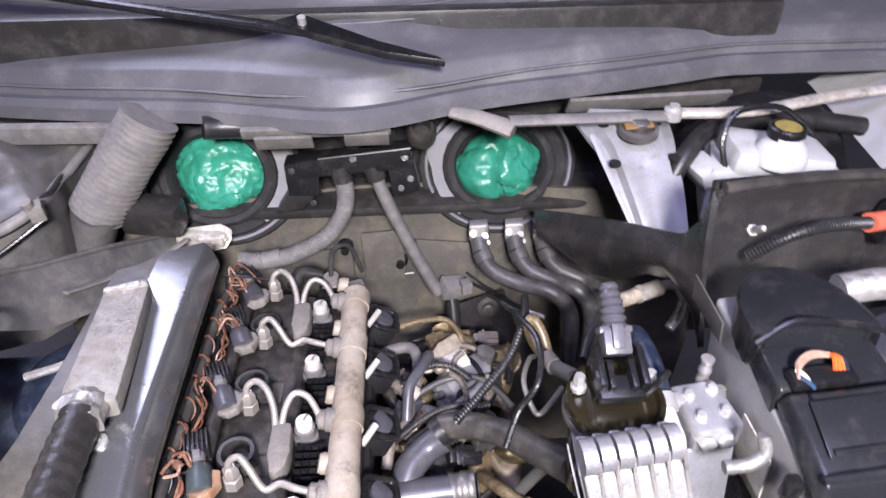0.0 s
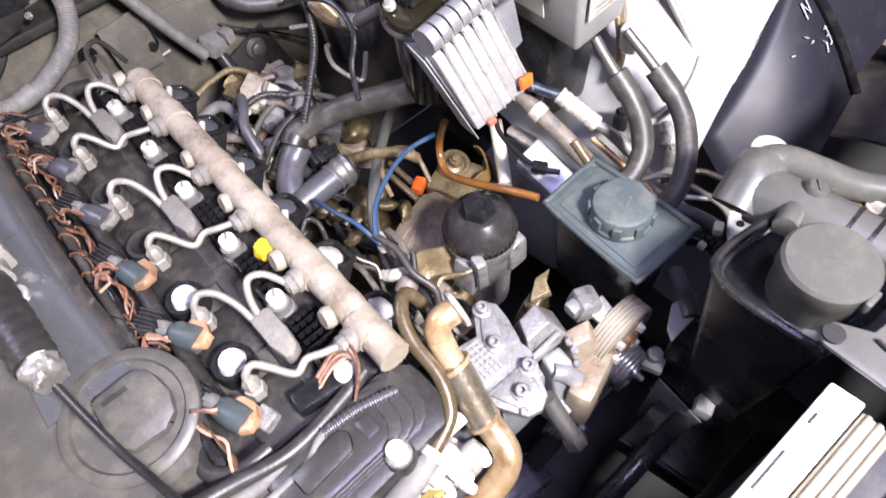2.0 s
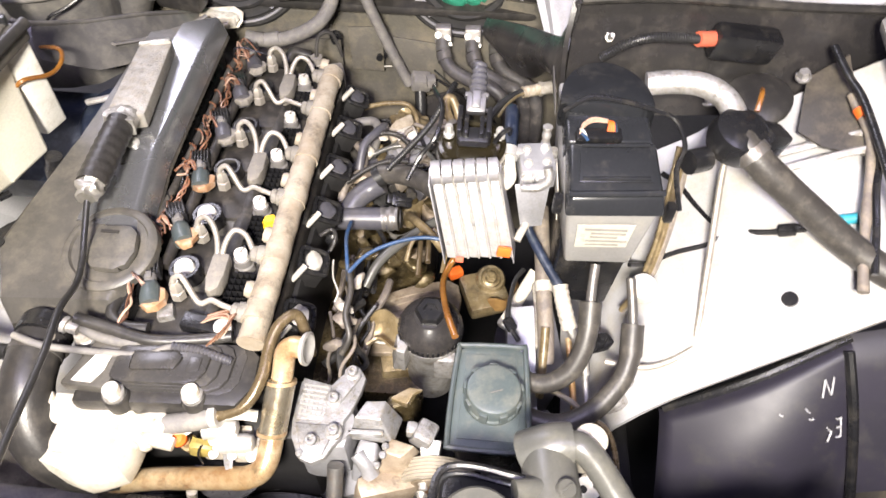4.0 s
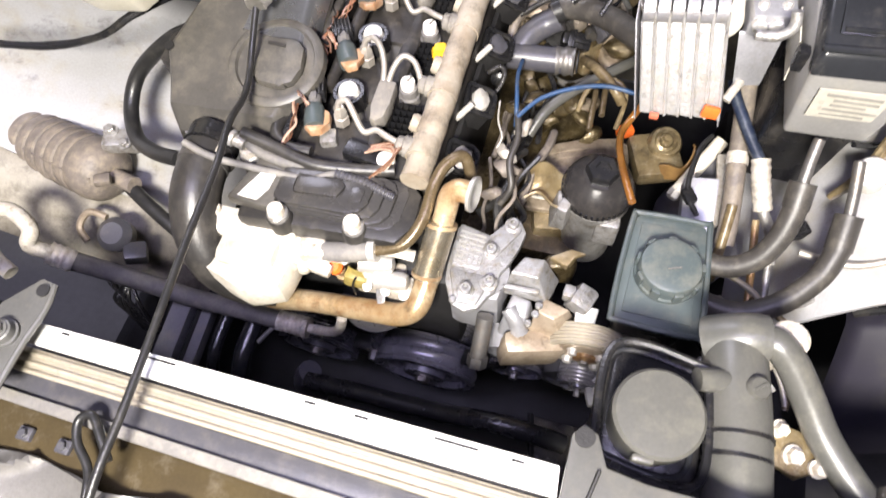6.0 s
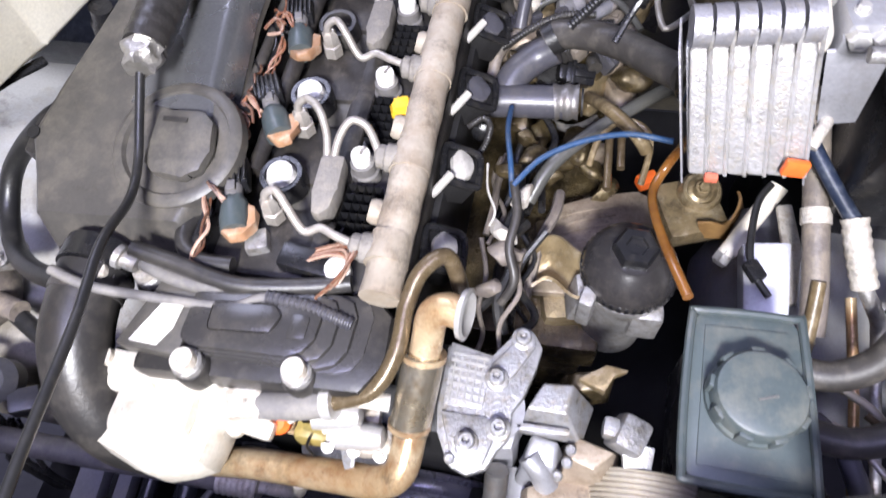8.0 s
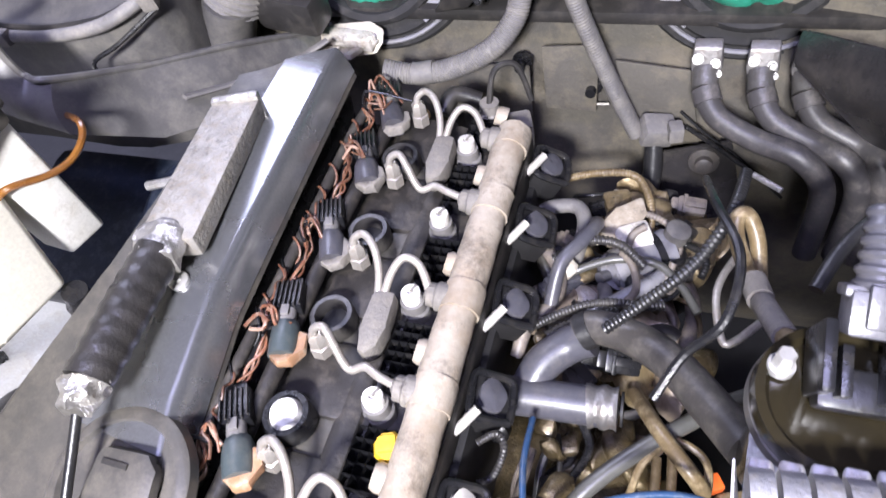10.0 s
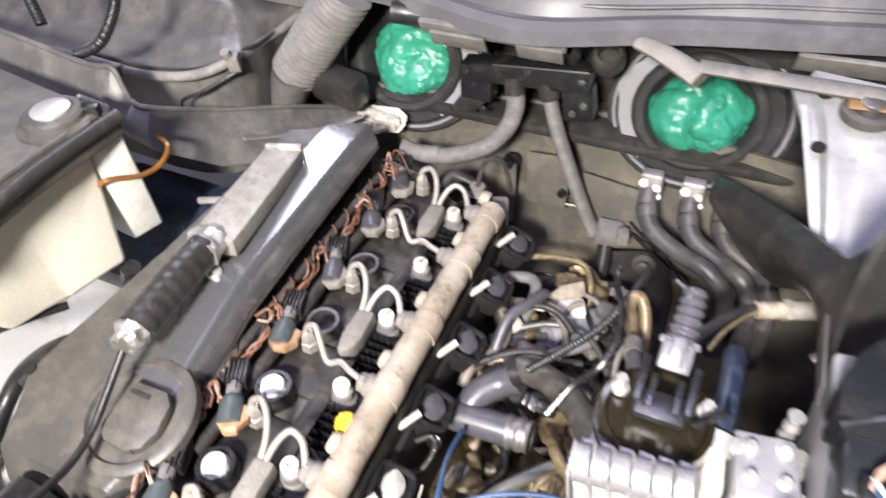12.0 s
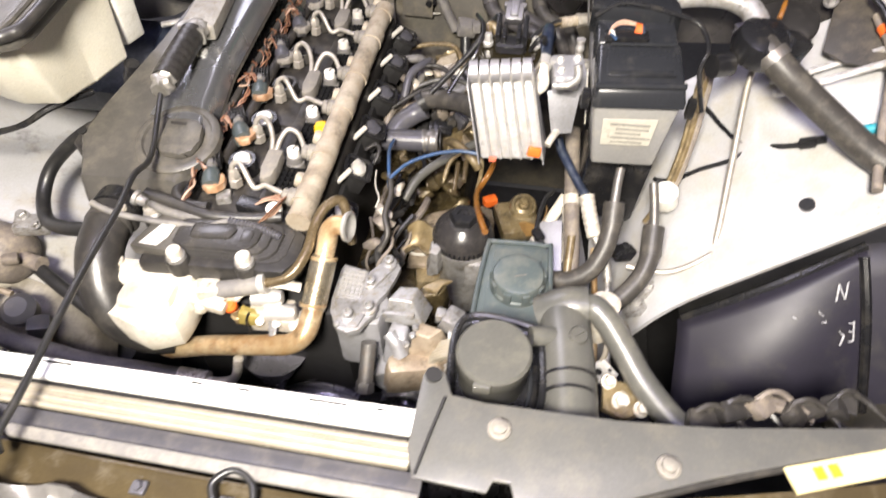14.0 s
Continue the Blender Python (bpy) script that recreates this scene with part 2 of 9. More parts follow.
M_RAD = mat("white radiator top strip", (0.78, 0.78, 0.76), (0.70, 0.70, 0.68), 0.42, scale=10, bump=0.05, dust=(0.5, 0.46, 0.38), amount=0.12, grime=0.2)
M_BEIGE = mat("beige radiator rail", (0.32, 0.28, 0.215), (0.24, 0.21, 0.16), 0.5, 0.2, scale=30, bump=0.2, dust=(0.27, 0.25, 0.21), amount=0.4, grime=0.4)
M_BEAM = mat("brown lacquered beam", (0.066, 0.050, 0.026), (0.045, 0.034, 0.019), 0.16, scale=12, bump=0.06, dust=(0.12, 0.10, 0.07), amount=0.2, coat=0.5)
M_CLOTH = mat("silver grey cloth", (0.20, 0.192, 0.182), (0.14, 0.134, 0.126), 0.36, 0.5, scale=20, grain=400, bump=0.15, grime=0.3)
M_FASCIA = mat("dusty grey fascia", (0.088, 0.087, 0.083), (0.068, 0.067, 0.064), 0.36, scale=9, bump=0.08, dust=(0.12, 0.112, 0.095), amount=0.35, grime=0.3)
M_LABEL = mat("worn paper label", (0.44, 0.42, 0.36), (0.36, 0.34, 0.29), 0.6, scale=40, bump=0.05, grime=0.4)
M_STICK = mat("pale yellow sticker", (0.66, 0.58, 0.33), (0.56, 0.47, 0.24), 0.5, scale=30, bump=0.05, grime=0.3)
M_INK = mat("grey print", (0.24, 0.23, 0.205), None, 0.6)
M_CHALK = mat("chalk", (0.40, 0.40, 0.41), (0.2, 0.2, 0.21), 0.9, scale=200, bump=0.4)
M_BROWN = mat("brown sealing tape", (0.26, 0.155, 0.055), (0.18, 0.10, 0.04), 0.4, scale=40)
M_BOX = mat("light grey box plastic", (0.27, 0.265, 0.26), (0.225, 0.22, 0.215), 0.45, scale=10, dust=(0.33, 0.31, 0.27), amount=0.25, bump=0.06, grime=0.2)
M_DUCT = mat("dark green-grey duct plastic", (0.082, 0.080, 0.072), (0.060, 0.060, 0.055), 0.30, scale=10, dust=(0.11, 0.106, 0.088), amount=0.3, bump=0.08, grime=0.25)
M_OILY = mat("oily brown-black metal", (0.020, 0.016, 0.008), (0.011, 0.009, 0.005), 0.13, scale=20, bump=0.04, coat=0.5)
M_HOSE = mat("dusty brown-black hose", (0.046, 0.042, 0.038), (0.033, 0.030, 0.027), 0.42, scale=20, dust=(0.10, 0.09, 0.075), amount=0.3)
M_FHOSE = mat("dusty grey-black hose", (0.066, 0.062, 0.063), (0.046, 0.043, 0.043), 0.38, scale=22, dust=(0.15, 0.135, 0.12), amount=0.3, grime=0.25)
M_PLUGL = mat("lilac-grey plastic", (0.115, 0.112, 0.126), (0.085, 0.083, 0.092), 0.3, scale=20, dust=(0.16, 0.15, 0.145), amount=0.25, grime=0.3)
M_BUFF = mat("stained buff plastic", (0.33, 0.28, 0.21), (0.22, 0.18, 0.13), 0.48, scale=30, bump=0.25, dust=(0.46, 0.41, 0.33), amount=0.3, grime=0.45)
M_WALLP = mat("dusty brown-grey plastic", (0.055, 0.050, 0.046), (0.036, 0.033, 0.031), 0.40, scale=8, dust=(0.115, 0.098, 0.074), amount=0.4, bump=0.08, grime=0.25)
M_TANPL = mat("tan heat plate", (0.36, 0.30, 0.225), (0.25, 0.20, 0.15), 0.42, 0.35, scale=25, bump=0.3, dust=(0.20, 0.15, 0.10), amount=0.35, grime=0.55)
M_CONC = mat("workshop concrete", (0.11, 0.108, 0.105), (0.08, 0.078, 0.075), 0.8, scale=3, grain=60, bump=0.2)
M_PLASTER = mat("dim workshop plaster", (0.15, 0.15, 0.155), (0.11, 0.11, 0.115), 0.85, scale=2, grain=60, bump=0.1)
M_GLASS = mat("windscreen glass", (0.012, 0.014, 0.014), (0.010, 0.011, 0.011), 0.08, scale=3, bump=0.0, coat=0.6)


# ---- building helpers ----
def link_mesh(name, bm, m, loc):
    me = bpy.data.meshes.new(name)
    bmesh.ops.recalc_face_normals(bm, faces=bm.faces)
    for v in bm.verts:
        v.co -= loc
    bm.to_mesh(me)
    bm.free()
    me.materials.append(m)
    me.polygons.foreach_set("use_smooth", [True] * len(me.polygons))
    me.set_sharp_from_angle(angle=radians(38))
    return me


def thing(name, label, category, loc, group="", kind=""):
    ob = new(name)
    ob.empty_display_size = 0.01
    ob.location = loc
    return tagged(ob, label, category, group, kind)


def origin_of(ob):
    p = Vector((0, 0, 0))
    while ob:
        p += ob.location
        ob = ob.parent
    return p


def part(name, bm, m, parent, label=""):
    ob = new(name, link_mesh(name, bm, m, origin_of(parent)))
    ob.parent = parent
    return tagged(ob, label)


def solid(name, bm, m, label, category, group="", kind=""):
    xs = [v.co.copy() for v in bm.verts]
    lo = Vector((sum(v.x for v in xs) / len(xs), sum(v.y for v in xs) / len(xs), min(v.z for v in xs)))
    ob = new(name, link_mesh(name, bm, m, lo))
    ob.location = lo
    return tagged(ob, label, category, group, kind)


def merged(*bms):
    out = bms[0]
    for b in bms[1:]:
        me = bpy.data.meshes.new("tmp")
        b.to_mesh(me)
        b.free()
        out.from_mesh(me)
        bpy.data.meshes.remove(me)
    return out


def turned(bm, m):
    bmesh.ops.transform(bm, matrix=m, verts=bm.verts)
    return bm


def rbox(c, s, bev=0.003, rot=(0, 0, 0), taper=1.0, seg=2):
    """A bevelled box; taper scales its lower end."""
    bm = bmesh.new()
    bmesh.ops.create_cube(bm, size=1)
    for v in bm.verts:
        k = taper if v.co.z < 0 else 1
        v.co = Vector((v.co.x * s[0] * k, v.co.y * s[1] * k, v.co.z * s[2]))
    if bev:
        bmesh.ops.bevel(bm, geom=bm.edges, offset=bev, segments=seg, affect="EDGES", profile=0.6)
    return turned(bm, pose(*c, *rot))


def spline(pts, n=6):
    p = [Vector(q) for q in pts]
    if len(p) < 3:
        return [p[0].lerp(p[-1], i / n) for i in range(n + 1)]
    out = []
    for i in range(len(p) - 1):
        a, b, c, d = p[max(i - 1, 0)], p[i], p[i + 1], p[min(i + 2, len(p) - 1)]
        for k in range(n):
            t = k / n
            out.append(0.5 * (2 * b + (c - a) * t + (2 * a - 5 * b + 4 * c - d) * t * t + (3 * b - a - 3 * c + d) * t ** 3))
    return out + [p[-1]]


def resample(path, step):
    out, acc = [path[0]], 0.0
    for a, b in zip(path, path[1:]):
        seg = (b - a).length
        while seg > 1e-9 and acc + seg >= step:
            a = a.lerp(b, (step - acc) / seg)
            out.append(a.copy())
            seg, acc = (b - a).length, 0.0
        acc += seg
    return out if len(out) > 1 else [path[0], path[-1]]


def tube(pts, r, seg=12, n=6, rib=0.0, deep=0.12, r2=None, flat=1.0, lump=0.0):
    """A hose along a smooth line; rib: the pitch of its corrugations."""
    path = spline(pts, n)
    if rib:
        path = resample(path, rib / 4)
    bm = bmesh.new()
    rings = []
    side = None
    for i, q in enumerate(path):
        d = (path[min(i + 1, len(path) - 1)] - path[max(i - 1, 0)]).normalized()
        if side is None:
            side = d.cross(Vector((0, 0, 1)) if abs(d.z) < 0.9 else Vector((1, 0, 0))).normalized()
        side = (side - d * side.dot(d)).normalized()
        up = side.cross(d)
        rad = r if r2 is None else r + (r2 - r) * i / (len(path) - 1)
        if rib:
            rad *= (1.0, 1.0, 1 - deep, 1 - deep)[i % 4]
        if lump:
            rad *= 1 + lump * noise.noise(q * 45)
        rings.append([bm.verts.new(q + (side * math.cos(a) + up * math.sin(a) * flat) * rad) for a in (2 * math.pi * k / seg for k in range(seg))])
    for a, b in zip(rings, rings[1:]):
        for k in range(seg):
            bm.faces.new((a[k], a[(k + 1) % seg], b[(k + 1) % seg], b[k]))
    bm.faces.new(rings[0])
    bm.faces.new(rings[-1][::-1])
    return bm


def lathe(profile, c, axis=(0, 0, 1), seg=28, squash=1.0):
    """Turned shape: profile of (radius, height) along the axis from c."""
    bm = bmesh.new()
    rings = []
    for r, h in profile:
        rings.append([bm.verts.new((r * math.cos(2 * math.pi * k / seg), r * squash * math.sin(2 * math.pi * k / seg), h)) for k in range(seg)])
    for a, b in zip(rings, rings[1:]):
        for k in range(seg):
            bm.faces.new((a[k], a[(k + 1) % seg], b[(k + 1) % seg], b[k]))
    bm.faces.new(rings[0][::-1])
    bm.faces.new(rings[-1])
    q = Vector((0, 0, 1)).rotation_difference(Vector(axis).normalized())
    return turned(bm, Matrix.Translation(c) @ q.to_matrix().to_4x4())


def prism(outline, lift, bev=0.002):
    """A plate: an outline of 3D points pushed along the vector lift."""
    bm = bmesh.new()
    vs = [bm.verts.new(p) for p in outline]
    f = bm.faces.new(vs)
    ex = bmesh.ops.extrude_face_region(bm, geom=[f])
    bmesh.ops.translate(bm, vec=Vector(lift), verts=[g for g in ex["geom"] if isinstance(g, bmesh.types.BMVert)])
    bmesh.ops.recalc_face_normals(bm, faces=bm.faces)
    if bev:
        bmesh.ops.bevel(bm, geom=bm.edges, offset=bev, segments=2, affect="EDGES", profile=0.6)
    return bm


def sheet(f, nu, nv, thick):
    """A curved panel f(u, v) with thickness downward along its normal."""
    bm = bmesh.new()
    g = [[bm.verts.new(f(i / nu, j / nv)) for j in range(nv + 1)] for i in range(nu + 1)]
    for i in range(nu):
        for j in range(nv):
            bm.faces.new((g[i][j], g[i + 1][j], g[i + 1][j + 1], g[i][j + 1]))
    bm.normal_update()
    if sum(q.normal.z for q in bm.faces) < 0:
        bmesh.ops.reverse_faces(bm, faces=bm.faces)
    bmesh.ops.solidify(bm, geom=bm.faces[:], thickness=thick)
    return bm


def lerp_pts(pts, t):
    """The place at t (0..1) along a chain of points, by equal steps."""
    k = min(int(t * (len(pts) - 1)), len(pts) - 2)
    return Vector(pts[k]).lerp(Vector(pts[k + 1]), t * (len(pts) - 1) - k)


def seat(ob, x, y, z):
    """Slides a finished thing into its seat."""
    ob.location += Vector((x, y, z))
    return ob


def hexbolt(c, r, h, axis=(0, 0, 1)):
    return merged(lathe([(r * 1.35, 0), (r * 1.35, h * 0.25)], c, axis, 16), lathe([(r, 0), (r, h * 0.9), (r * 0.85, h)], c, axis, 6))

# ---- the workshop around the car ----
solid("floor", rbox((0, 0.5, -0.85), (9, 9, 0.1), 0), M_CONC, "grey stained workshop concrete floor", "floor", kind="structure")
for nm, c, s in (("wall_north", (0, 5, 1), (9, 0.2, 3.8)), ("wall_south", (0, -4, 1), (9, 0.2, 3.8)), ("wall_east", (4.5, 0.5, 1), (0.2, 8.8, 3.8)), ("wall_west", (-4.5, 0.5, 1), (0.2, 8.8, 3.8))):
    solid(nm, rbox(c, s, 0), M_PLASTER, "plain grey plastered workshop wall", "wall", kind="structure")
solid("ceiling", rbox((0, 0.5, 3.0), (9.4, 9.4, 0.16), 0), M_PLASTER, "plain grey workshop ceiling", "ceiling", kind="structure")

# ---- the car's body ----
body = thing("car_body", "white car body round an open engine bay, dusty inner wings", "car body", (0, 0, -0.75))


def wing_r(u, v):
    y = -0.10 + 0.35 * v
    x = 0.44 + 0.62 * u
    z = -0.155 + 0.72 * (x - 0.44) + 0.26 * (y + 0.10)
    z -= 0.5 * max(0, x - 0.78) ** 2 + 0.12 * math.exp(-((x - 0.44) / 0.05) ** 2)
    z += 0.012 * math.exp(-((x - 0.62) / 0.02) ** 2) * (v > 0.1)
    return (x, y - 0.02 + 0.13 * max(0, u - 0.12) * (1 - v), z)


part("inner_wing", sheet(wing_r, 36, 24, 0.006), M_WHITEP, body)


def wing_l(u, v):
    y = -0.135 + 0.435 * v
    chain = [(-0.325, -0.33), (-0.335, -0.27), (-0.40, -0.205), (-0.52, -0.16), (-0.66, -0.09), (-0.80, 0.10), (-0.95, 0.2)]
    k = lerp_pts([(a, 0, b) for a, b in chain], u)
    return (k.x, y, k.z + 0.02 * math.sin(6 * v) * u)


part("inner_wing", sheet(wing_l, 40, 20, 0.006), M_WHITEP, body, "white inner wing, dusty lower down")


def wing_low(u, v):
    x, y, z = wing_l(u, 0)
    return (x + 0.012 * v, y - 0.085 * v - 0.02 * v * u, z - 0.075 * v ** 1.7 - 0.003)


part("wing_skirt", sheet(wing_low, 40, 14, 0.005), M_SKIRT, body, "tan dusty lower edge of the wing")


def scuttle_f(u, v):
    a = Vector((0.70, 0.34, 0.13)).lerp(Vector((0.72, 0.64, 0.16)), u)
    b = Vector((1.15, 0.30, 0.34)).lerp(Vector((1.15, 0.64, 0.40)), u)
    p = a.lerp(b, v)
    p.z += 0.05 * math.sin(math.pi * v) * math.sin(math.pi * min(1, u + 0.2))
    return p


part("scuttle_side", sheet(scuttle_f, 20, 24, 0.005), M_WHITEP, body, "white bodywork behind the partition")
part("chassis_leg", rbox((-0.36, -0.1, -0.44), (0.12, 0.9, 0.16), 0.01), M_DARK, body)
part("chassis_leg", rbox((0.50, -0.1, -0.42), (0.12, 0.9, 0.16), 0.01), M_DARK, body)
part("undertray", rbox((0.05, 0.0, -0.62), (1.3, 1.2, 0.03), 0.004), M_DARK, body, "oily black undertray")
hole = lathe([(0.009, 0), (0.009, 0.004)], (0.665, -0.029, 0.024), (-0.58, -0.2, 0.79), 16)
part("blanking_plug", hole, M_BLACK, body, "small black hole plug")

# firewall with its two round air openings
fire = thing("firewall", "dusty brown firewall below two open air ducts", "firewall", (0.05, 0.56, -0.5), kind="structure")


def fire_f(u, v):
    x = -0.42 + 1.0 * u
    z = -0.55 + 0.60 * v
    return (x, 0.565 - 0.03 * math.sin(v * 3.0) - 0.02 * math.sin(9 * u) * v, z)


part("wall_mat", sheet(fire_f, 40, 20, 0.008), M_FIRE, fire)
for pts in ([(0.045, 0.528, -0.004), (0.108, 0.529, 0.000), (0.106, 0.527, -0.092), (0.047, 0.526, -0.090)], [(0.125, 0.530, -0.02), (0.205, 0.531, -0.03), (0.225, 0.528, -0.13), (0.150, 0.528, -0.13)], [(-0.06, 0.526, -0.03), (0.03, 0.527, -0.03), (0.03, 0.525, -0.14), (-0.06, 0.524, -0.14)]):
    part("mat_panel", prism(pts, (0, -0.004, 0.001), 0.0015), M_FIRE, fire)
part("upper_wall", rbox((0.08, 0.62, 0.14), (1.1, 0.03, 0.30), 0.006), M_BLACKD, fire)
part("wall_shelf", prism([(-0.30, 0.52, 0.03), (0.40, 0.535, 0.018), (0.40, 0.60, 0.03), (-0.30, 0.60, 0.045)], (0, 0, 0.015), 0.005), M_BLACKD, fire, "black plastic ledge")
for k, x in enumerate((0.02, 0.10, 0.215)):
    part("stud", lathe([(0.012, 0), (0.012, 0.006), (0.006, 0.008), (0.006, 0.02)], (x, 0.535, -0.03 - 0.03 * (k == 1)), (0, -1, 0.1), 12), M_BLACK, fire)


def duct_ring(c, name_label, plate_side):
    d = thing("air_duct", name_label, "air duct", c, "open air ducts")
    ax = Vector((0.02, -0.90, 0.43)).normalized()
    c = Vector(c)
    prof = [(0.060, -0.06), (0.060, 0.004), (0.064, 0.012), (0.072, 0.013), (0.077, 0.008), (0.078, -0.002), (0.092, -0.004), (0.095, -0.010), (0.108, -0.013), (0.111, -0.019), (0.066, -0.023), (0.066, -0.06)]
    bm = bmesh.new()
    seg = 48
    rings = []
    for r, h in prof:
        rings.append([bm.verts.new((r * 1.06 * math.cos(2 * math.pi * k / seg), r * 0.94 * math.sin(2 * math.pi * k / seg), h)) for k in range(seg)])
    for a, b in zip(rings, rings[1:]):
        for k in range(seg):
            bm.faces.new((a[k], a[(k + 1) % seg], b[(k + 1) % seg], b[k]))
    q = (-ax).to_track_quat("-Z", "Y").to_matrix().to_4x4()
    part("rubber_seal", turned(bm, Matrix.Translation(c) @ q), M_SEAL, d)
    bk = lathe([(0.064, 0), (0.064, 0.004)], (0, 0, -0.062), seg=32)
    part("duct_bottom", turned(bk, Matrix.Translation(c) @ q), M_DARK, d)
    edge = [(0.1005 * 1.06 * math.cos(2 * math.pi * k / 24), 0.1005 * 0.94 * math.sin(2 * math.pi * k / 24), -0.008) for k in range(25)]
    part("rim_strip", turned(tube(edge, 0.0026, 6, 2), Matrix.Translation(c) @ q), M_LILAC, d, "thin pale rim")
    # pale crescent-shaped plate beside the seal
    s = plate_side
    arc = [(s * 0.079 * 1.06 * math.cos(a), 0.079 * 0.94 * math.sin(a), -0.001) for a in (radians(-52 + 13 * i) for i in range(9))]
    out = [(s * (0.094 + 0.008 * (i in (2, 3))) * 1.06 * math.cos(a), 0.094 * 0.94 * math.sin(a), -0.001) for i, a in enumerate(radians(52 - 13 * i) for i in range(9))]
    part("plate", turned(prism(arc + out, (0, 0, 0.003), 0), Matrix.Translation(c) @ q), M_LILAC, d, "lilac-grey mounting plate")
    return d, Matrix.Translation(c) @ q


def bag(m, seed, label):
    bm = bmesh.new()
    bmesh.ops.create_icosphere(bm, subdivisions=5, radius=1)
    dice = random.Random(int(seed * 10))
    folds = []
    for _ in range(46):
        f = Vector((dice.gauss(0, 1), dice.gauss(0, 1), dice.gauss(0, 0.5))).normalized()
        folds.append((f, dice.uniform(-0.8, 0.8), dice.choice((0.05, 0.07, -0.06, -0.04))))
    for v in bm.verts:
        p = v.co.copy()
        n1 = noise.noise(p * 1.6 + Vector((seed, 0, 0)))
        n3 = abs(noise.noise(p * 2.3 + Vector((0, 0, seed))))
        k = 1.0 + 0.16 * n1 - 0.10 * (1 - min(1, n3 * 3.5)) + 0.030 * noise.noise(p * 9 + Vector((seed, seed, 0))) - 0.05 * max(0, 1 - 5 * abs(noise.noise(p * 4.2 + Vector((seed, 3, 0)))))
        for f, o, w in folds:
            k += w * (abs(f.dot(p) - o) - 0.6)
        k -= 0.24 * math.exp(-((p.x - 0.15 * math.sin(3 * p.y + seed)) / 0.06) ** 2) * (p.z > 0) * (seed > 3)
        v.co = Vector((p.x * 0.061 * max(0.92, min(k, 1.04)), p.y * 0.055 * max(0.92, min(k, 1.04)), p.z * 0.034 * k - 0.012))
    return solid("plastic_bag", turned(bm, m), M_BAG, label, "bag", "bags stuffed in the ducts")


_, m1 = duct_ring((-0.148, 0.555, 0.086), "round black rubber air duct opening in the firewall", 1)
_, m2 = duct_ring((0.251, 0.570, 0.078), "round black rubber air duct opening in the firewall", -1)
bag(m1, 1.7, "crumpled shiny green plastic bag stuffed into a duct")
bag(m2, 5.3, "creased shiny green plastic bag stuffed into a duct")

# dark carrier between the ducts
car = thing("duct_carrier", "black plastic carrier bolted between the two ducts", "bracket", (0.04, 0.53, 0.06))
part("crossbar", prism([(-0.031, 0.488, 0.134), (0.121, 0.488, 0.148), (0.122, 0.488, 0.119), (-0.03, 0.488, 0.109)], (0, 0.03, 0), 0.003), M_BLACK, car)
part("bar_edge", tube([(0.0, 0.4885, 0.1375), (0.06, 0.4885, 0.143), (0.12, 0.4885, 0.1485)], 0.0016, 6, 4), M_BLACKD, car)
part("side_plate", prism([(0.088, 0.490, 0.121), (0.124, 0.490, 0.123), (0.131, 0.490, 0.084), (0.094, 0.490, 0.076)], (0, 0.03, 0), 0.003), M_BLACK, car)
part("side_plate", prism([(-0.046, 0.490, 0.130), (-0.001, 0.490, 0.132), (-0.004, 0.490, 0.080), (-0.046, 0.490, 0.082)], (0, 0.03, 0), 0.003), M_BLACK, car)
part("foot", prism([(-0.046, 0.492, 0.084), (-0.010, 0.492, 0.080), (-0.03, 0.50, 0.055), (-0.07, 0.50, 0.048)], (0, 0.03, 0), 0.003), M_BLACKD, car)
for x, z in ((-0.036, 0.122), (0.112, 0.136), (-0.014, 0.072), (0.105, 0.090), (0.118, 0.104), (0.045, 0.136)):
    part("screw", hexbolt((x, 0.488, z), 0.0032, 0.004, (0, -0.9, 0.4)), M_BLACK, car)
for x, r in ((0.045, 0.016), (0.085, 0.016), (0.135, 0.020)):
    part("socket", lathe([(r, 0), (r, 0.02), (r * 0.8, 0.026), (r * 0.6, 0.026), (r * 0.55, 0.01)], (x, 0.520, 0.150), (0, -0.6, 0.8), 20), M_BLACKD, car)

seat(car, 0.003, 0.007, 0.0)

# corrugated wiring hoses down the firewall
ch = thing("corrugated_hose", "grey corrugated wiring hose curving down to the engine", "hose", (0.0, 0.48, 0.02), "firewall wiring hoses")
part("hose", tube([(0.029, 0.505, 0.118), (0.033, 0.50, 0.081), (0.026, 0.49, 0.054), (0.003, 0.475, 0.029), (-0.04, 0.465, 0.010), (-0.08, 0.46, 0.004), (-0.116, 0.455, 0.012)], 0.0120, 16, 10, rib=0.0032, deep=0.06), M_GREYRUB, ch)
part("cuff", tube([(0.0285, 0.506, 0.122), (0.031, 0.503, 0.100)], 0.0136, 18, 3), M_BLACKD, ch, "black end cuff")
part("tape", tube([(-0.060, 0.4625, 0.0068), (-0.083, 0.460, 0.0045)], 0.0128, 18, 3, lump=0.1), M_GREYRUB, ch)
ch2 = thing("corrugated_hose", "flat grey wiring hose running down the firewall", "hose", (0.13, 0.5, -0.05), "firewall wiring hoses")
part("hose", tube([(0.071, 0.508, 0.118), (0.086, 0.502, 0.070), (0.107, 0.500, 0.015), (0.132, 0.500, -0.046), (0.155, 0.50, -0.098)], 0.0125, 16, 10, rib=0.0032, deep=0.05, flat=0.75), M_GREYRUB, ch2)
part("cuff", tube([(0.0705, 0.508, 0.121), (0.076, 0.506, 0.100)], 0.0138, 18, 3), M_BLACKD, ch2, "black end cuff")
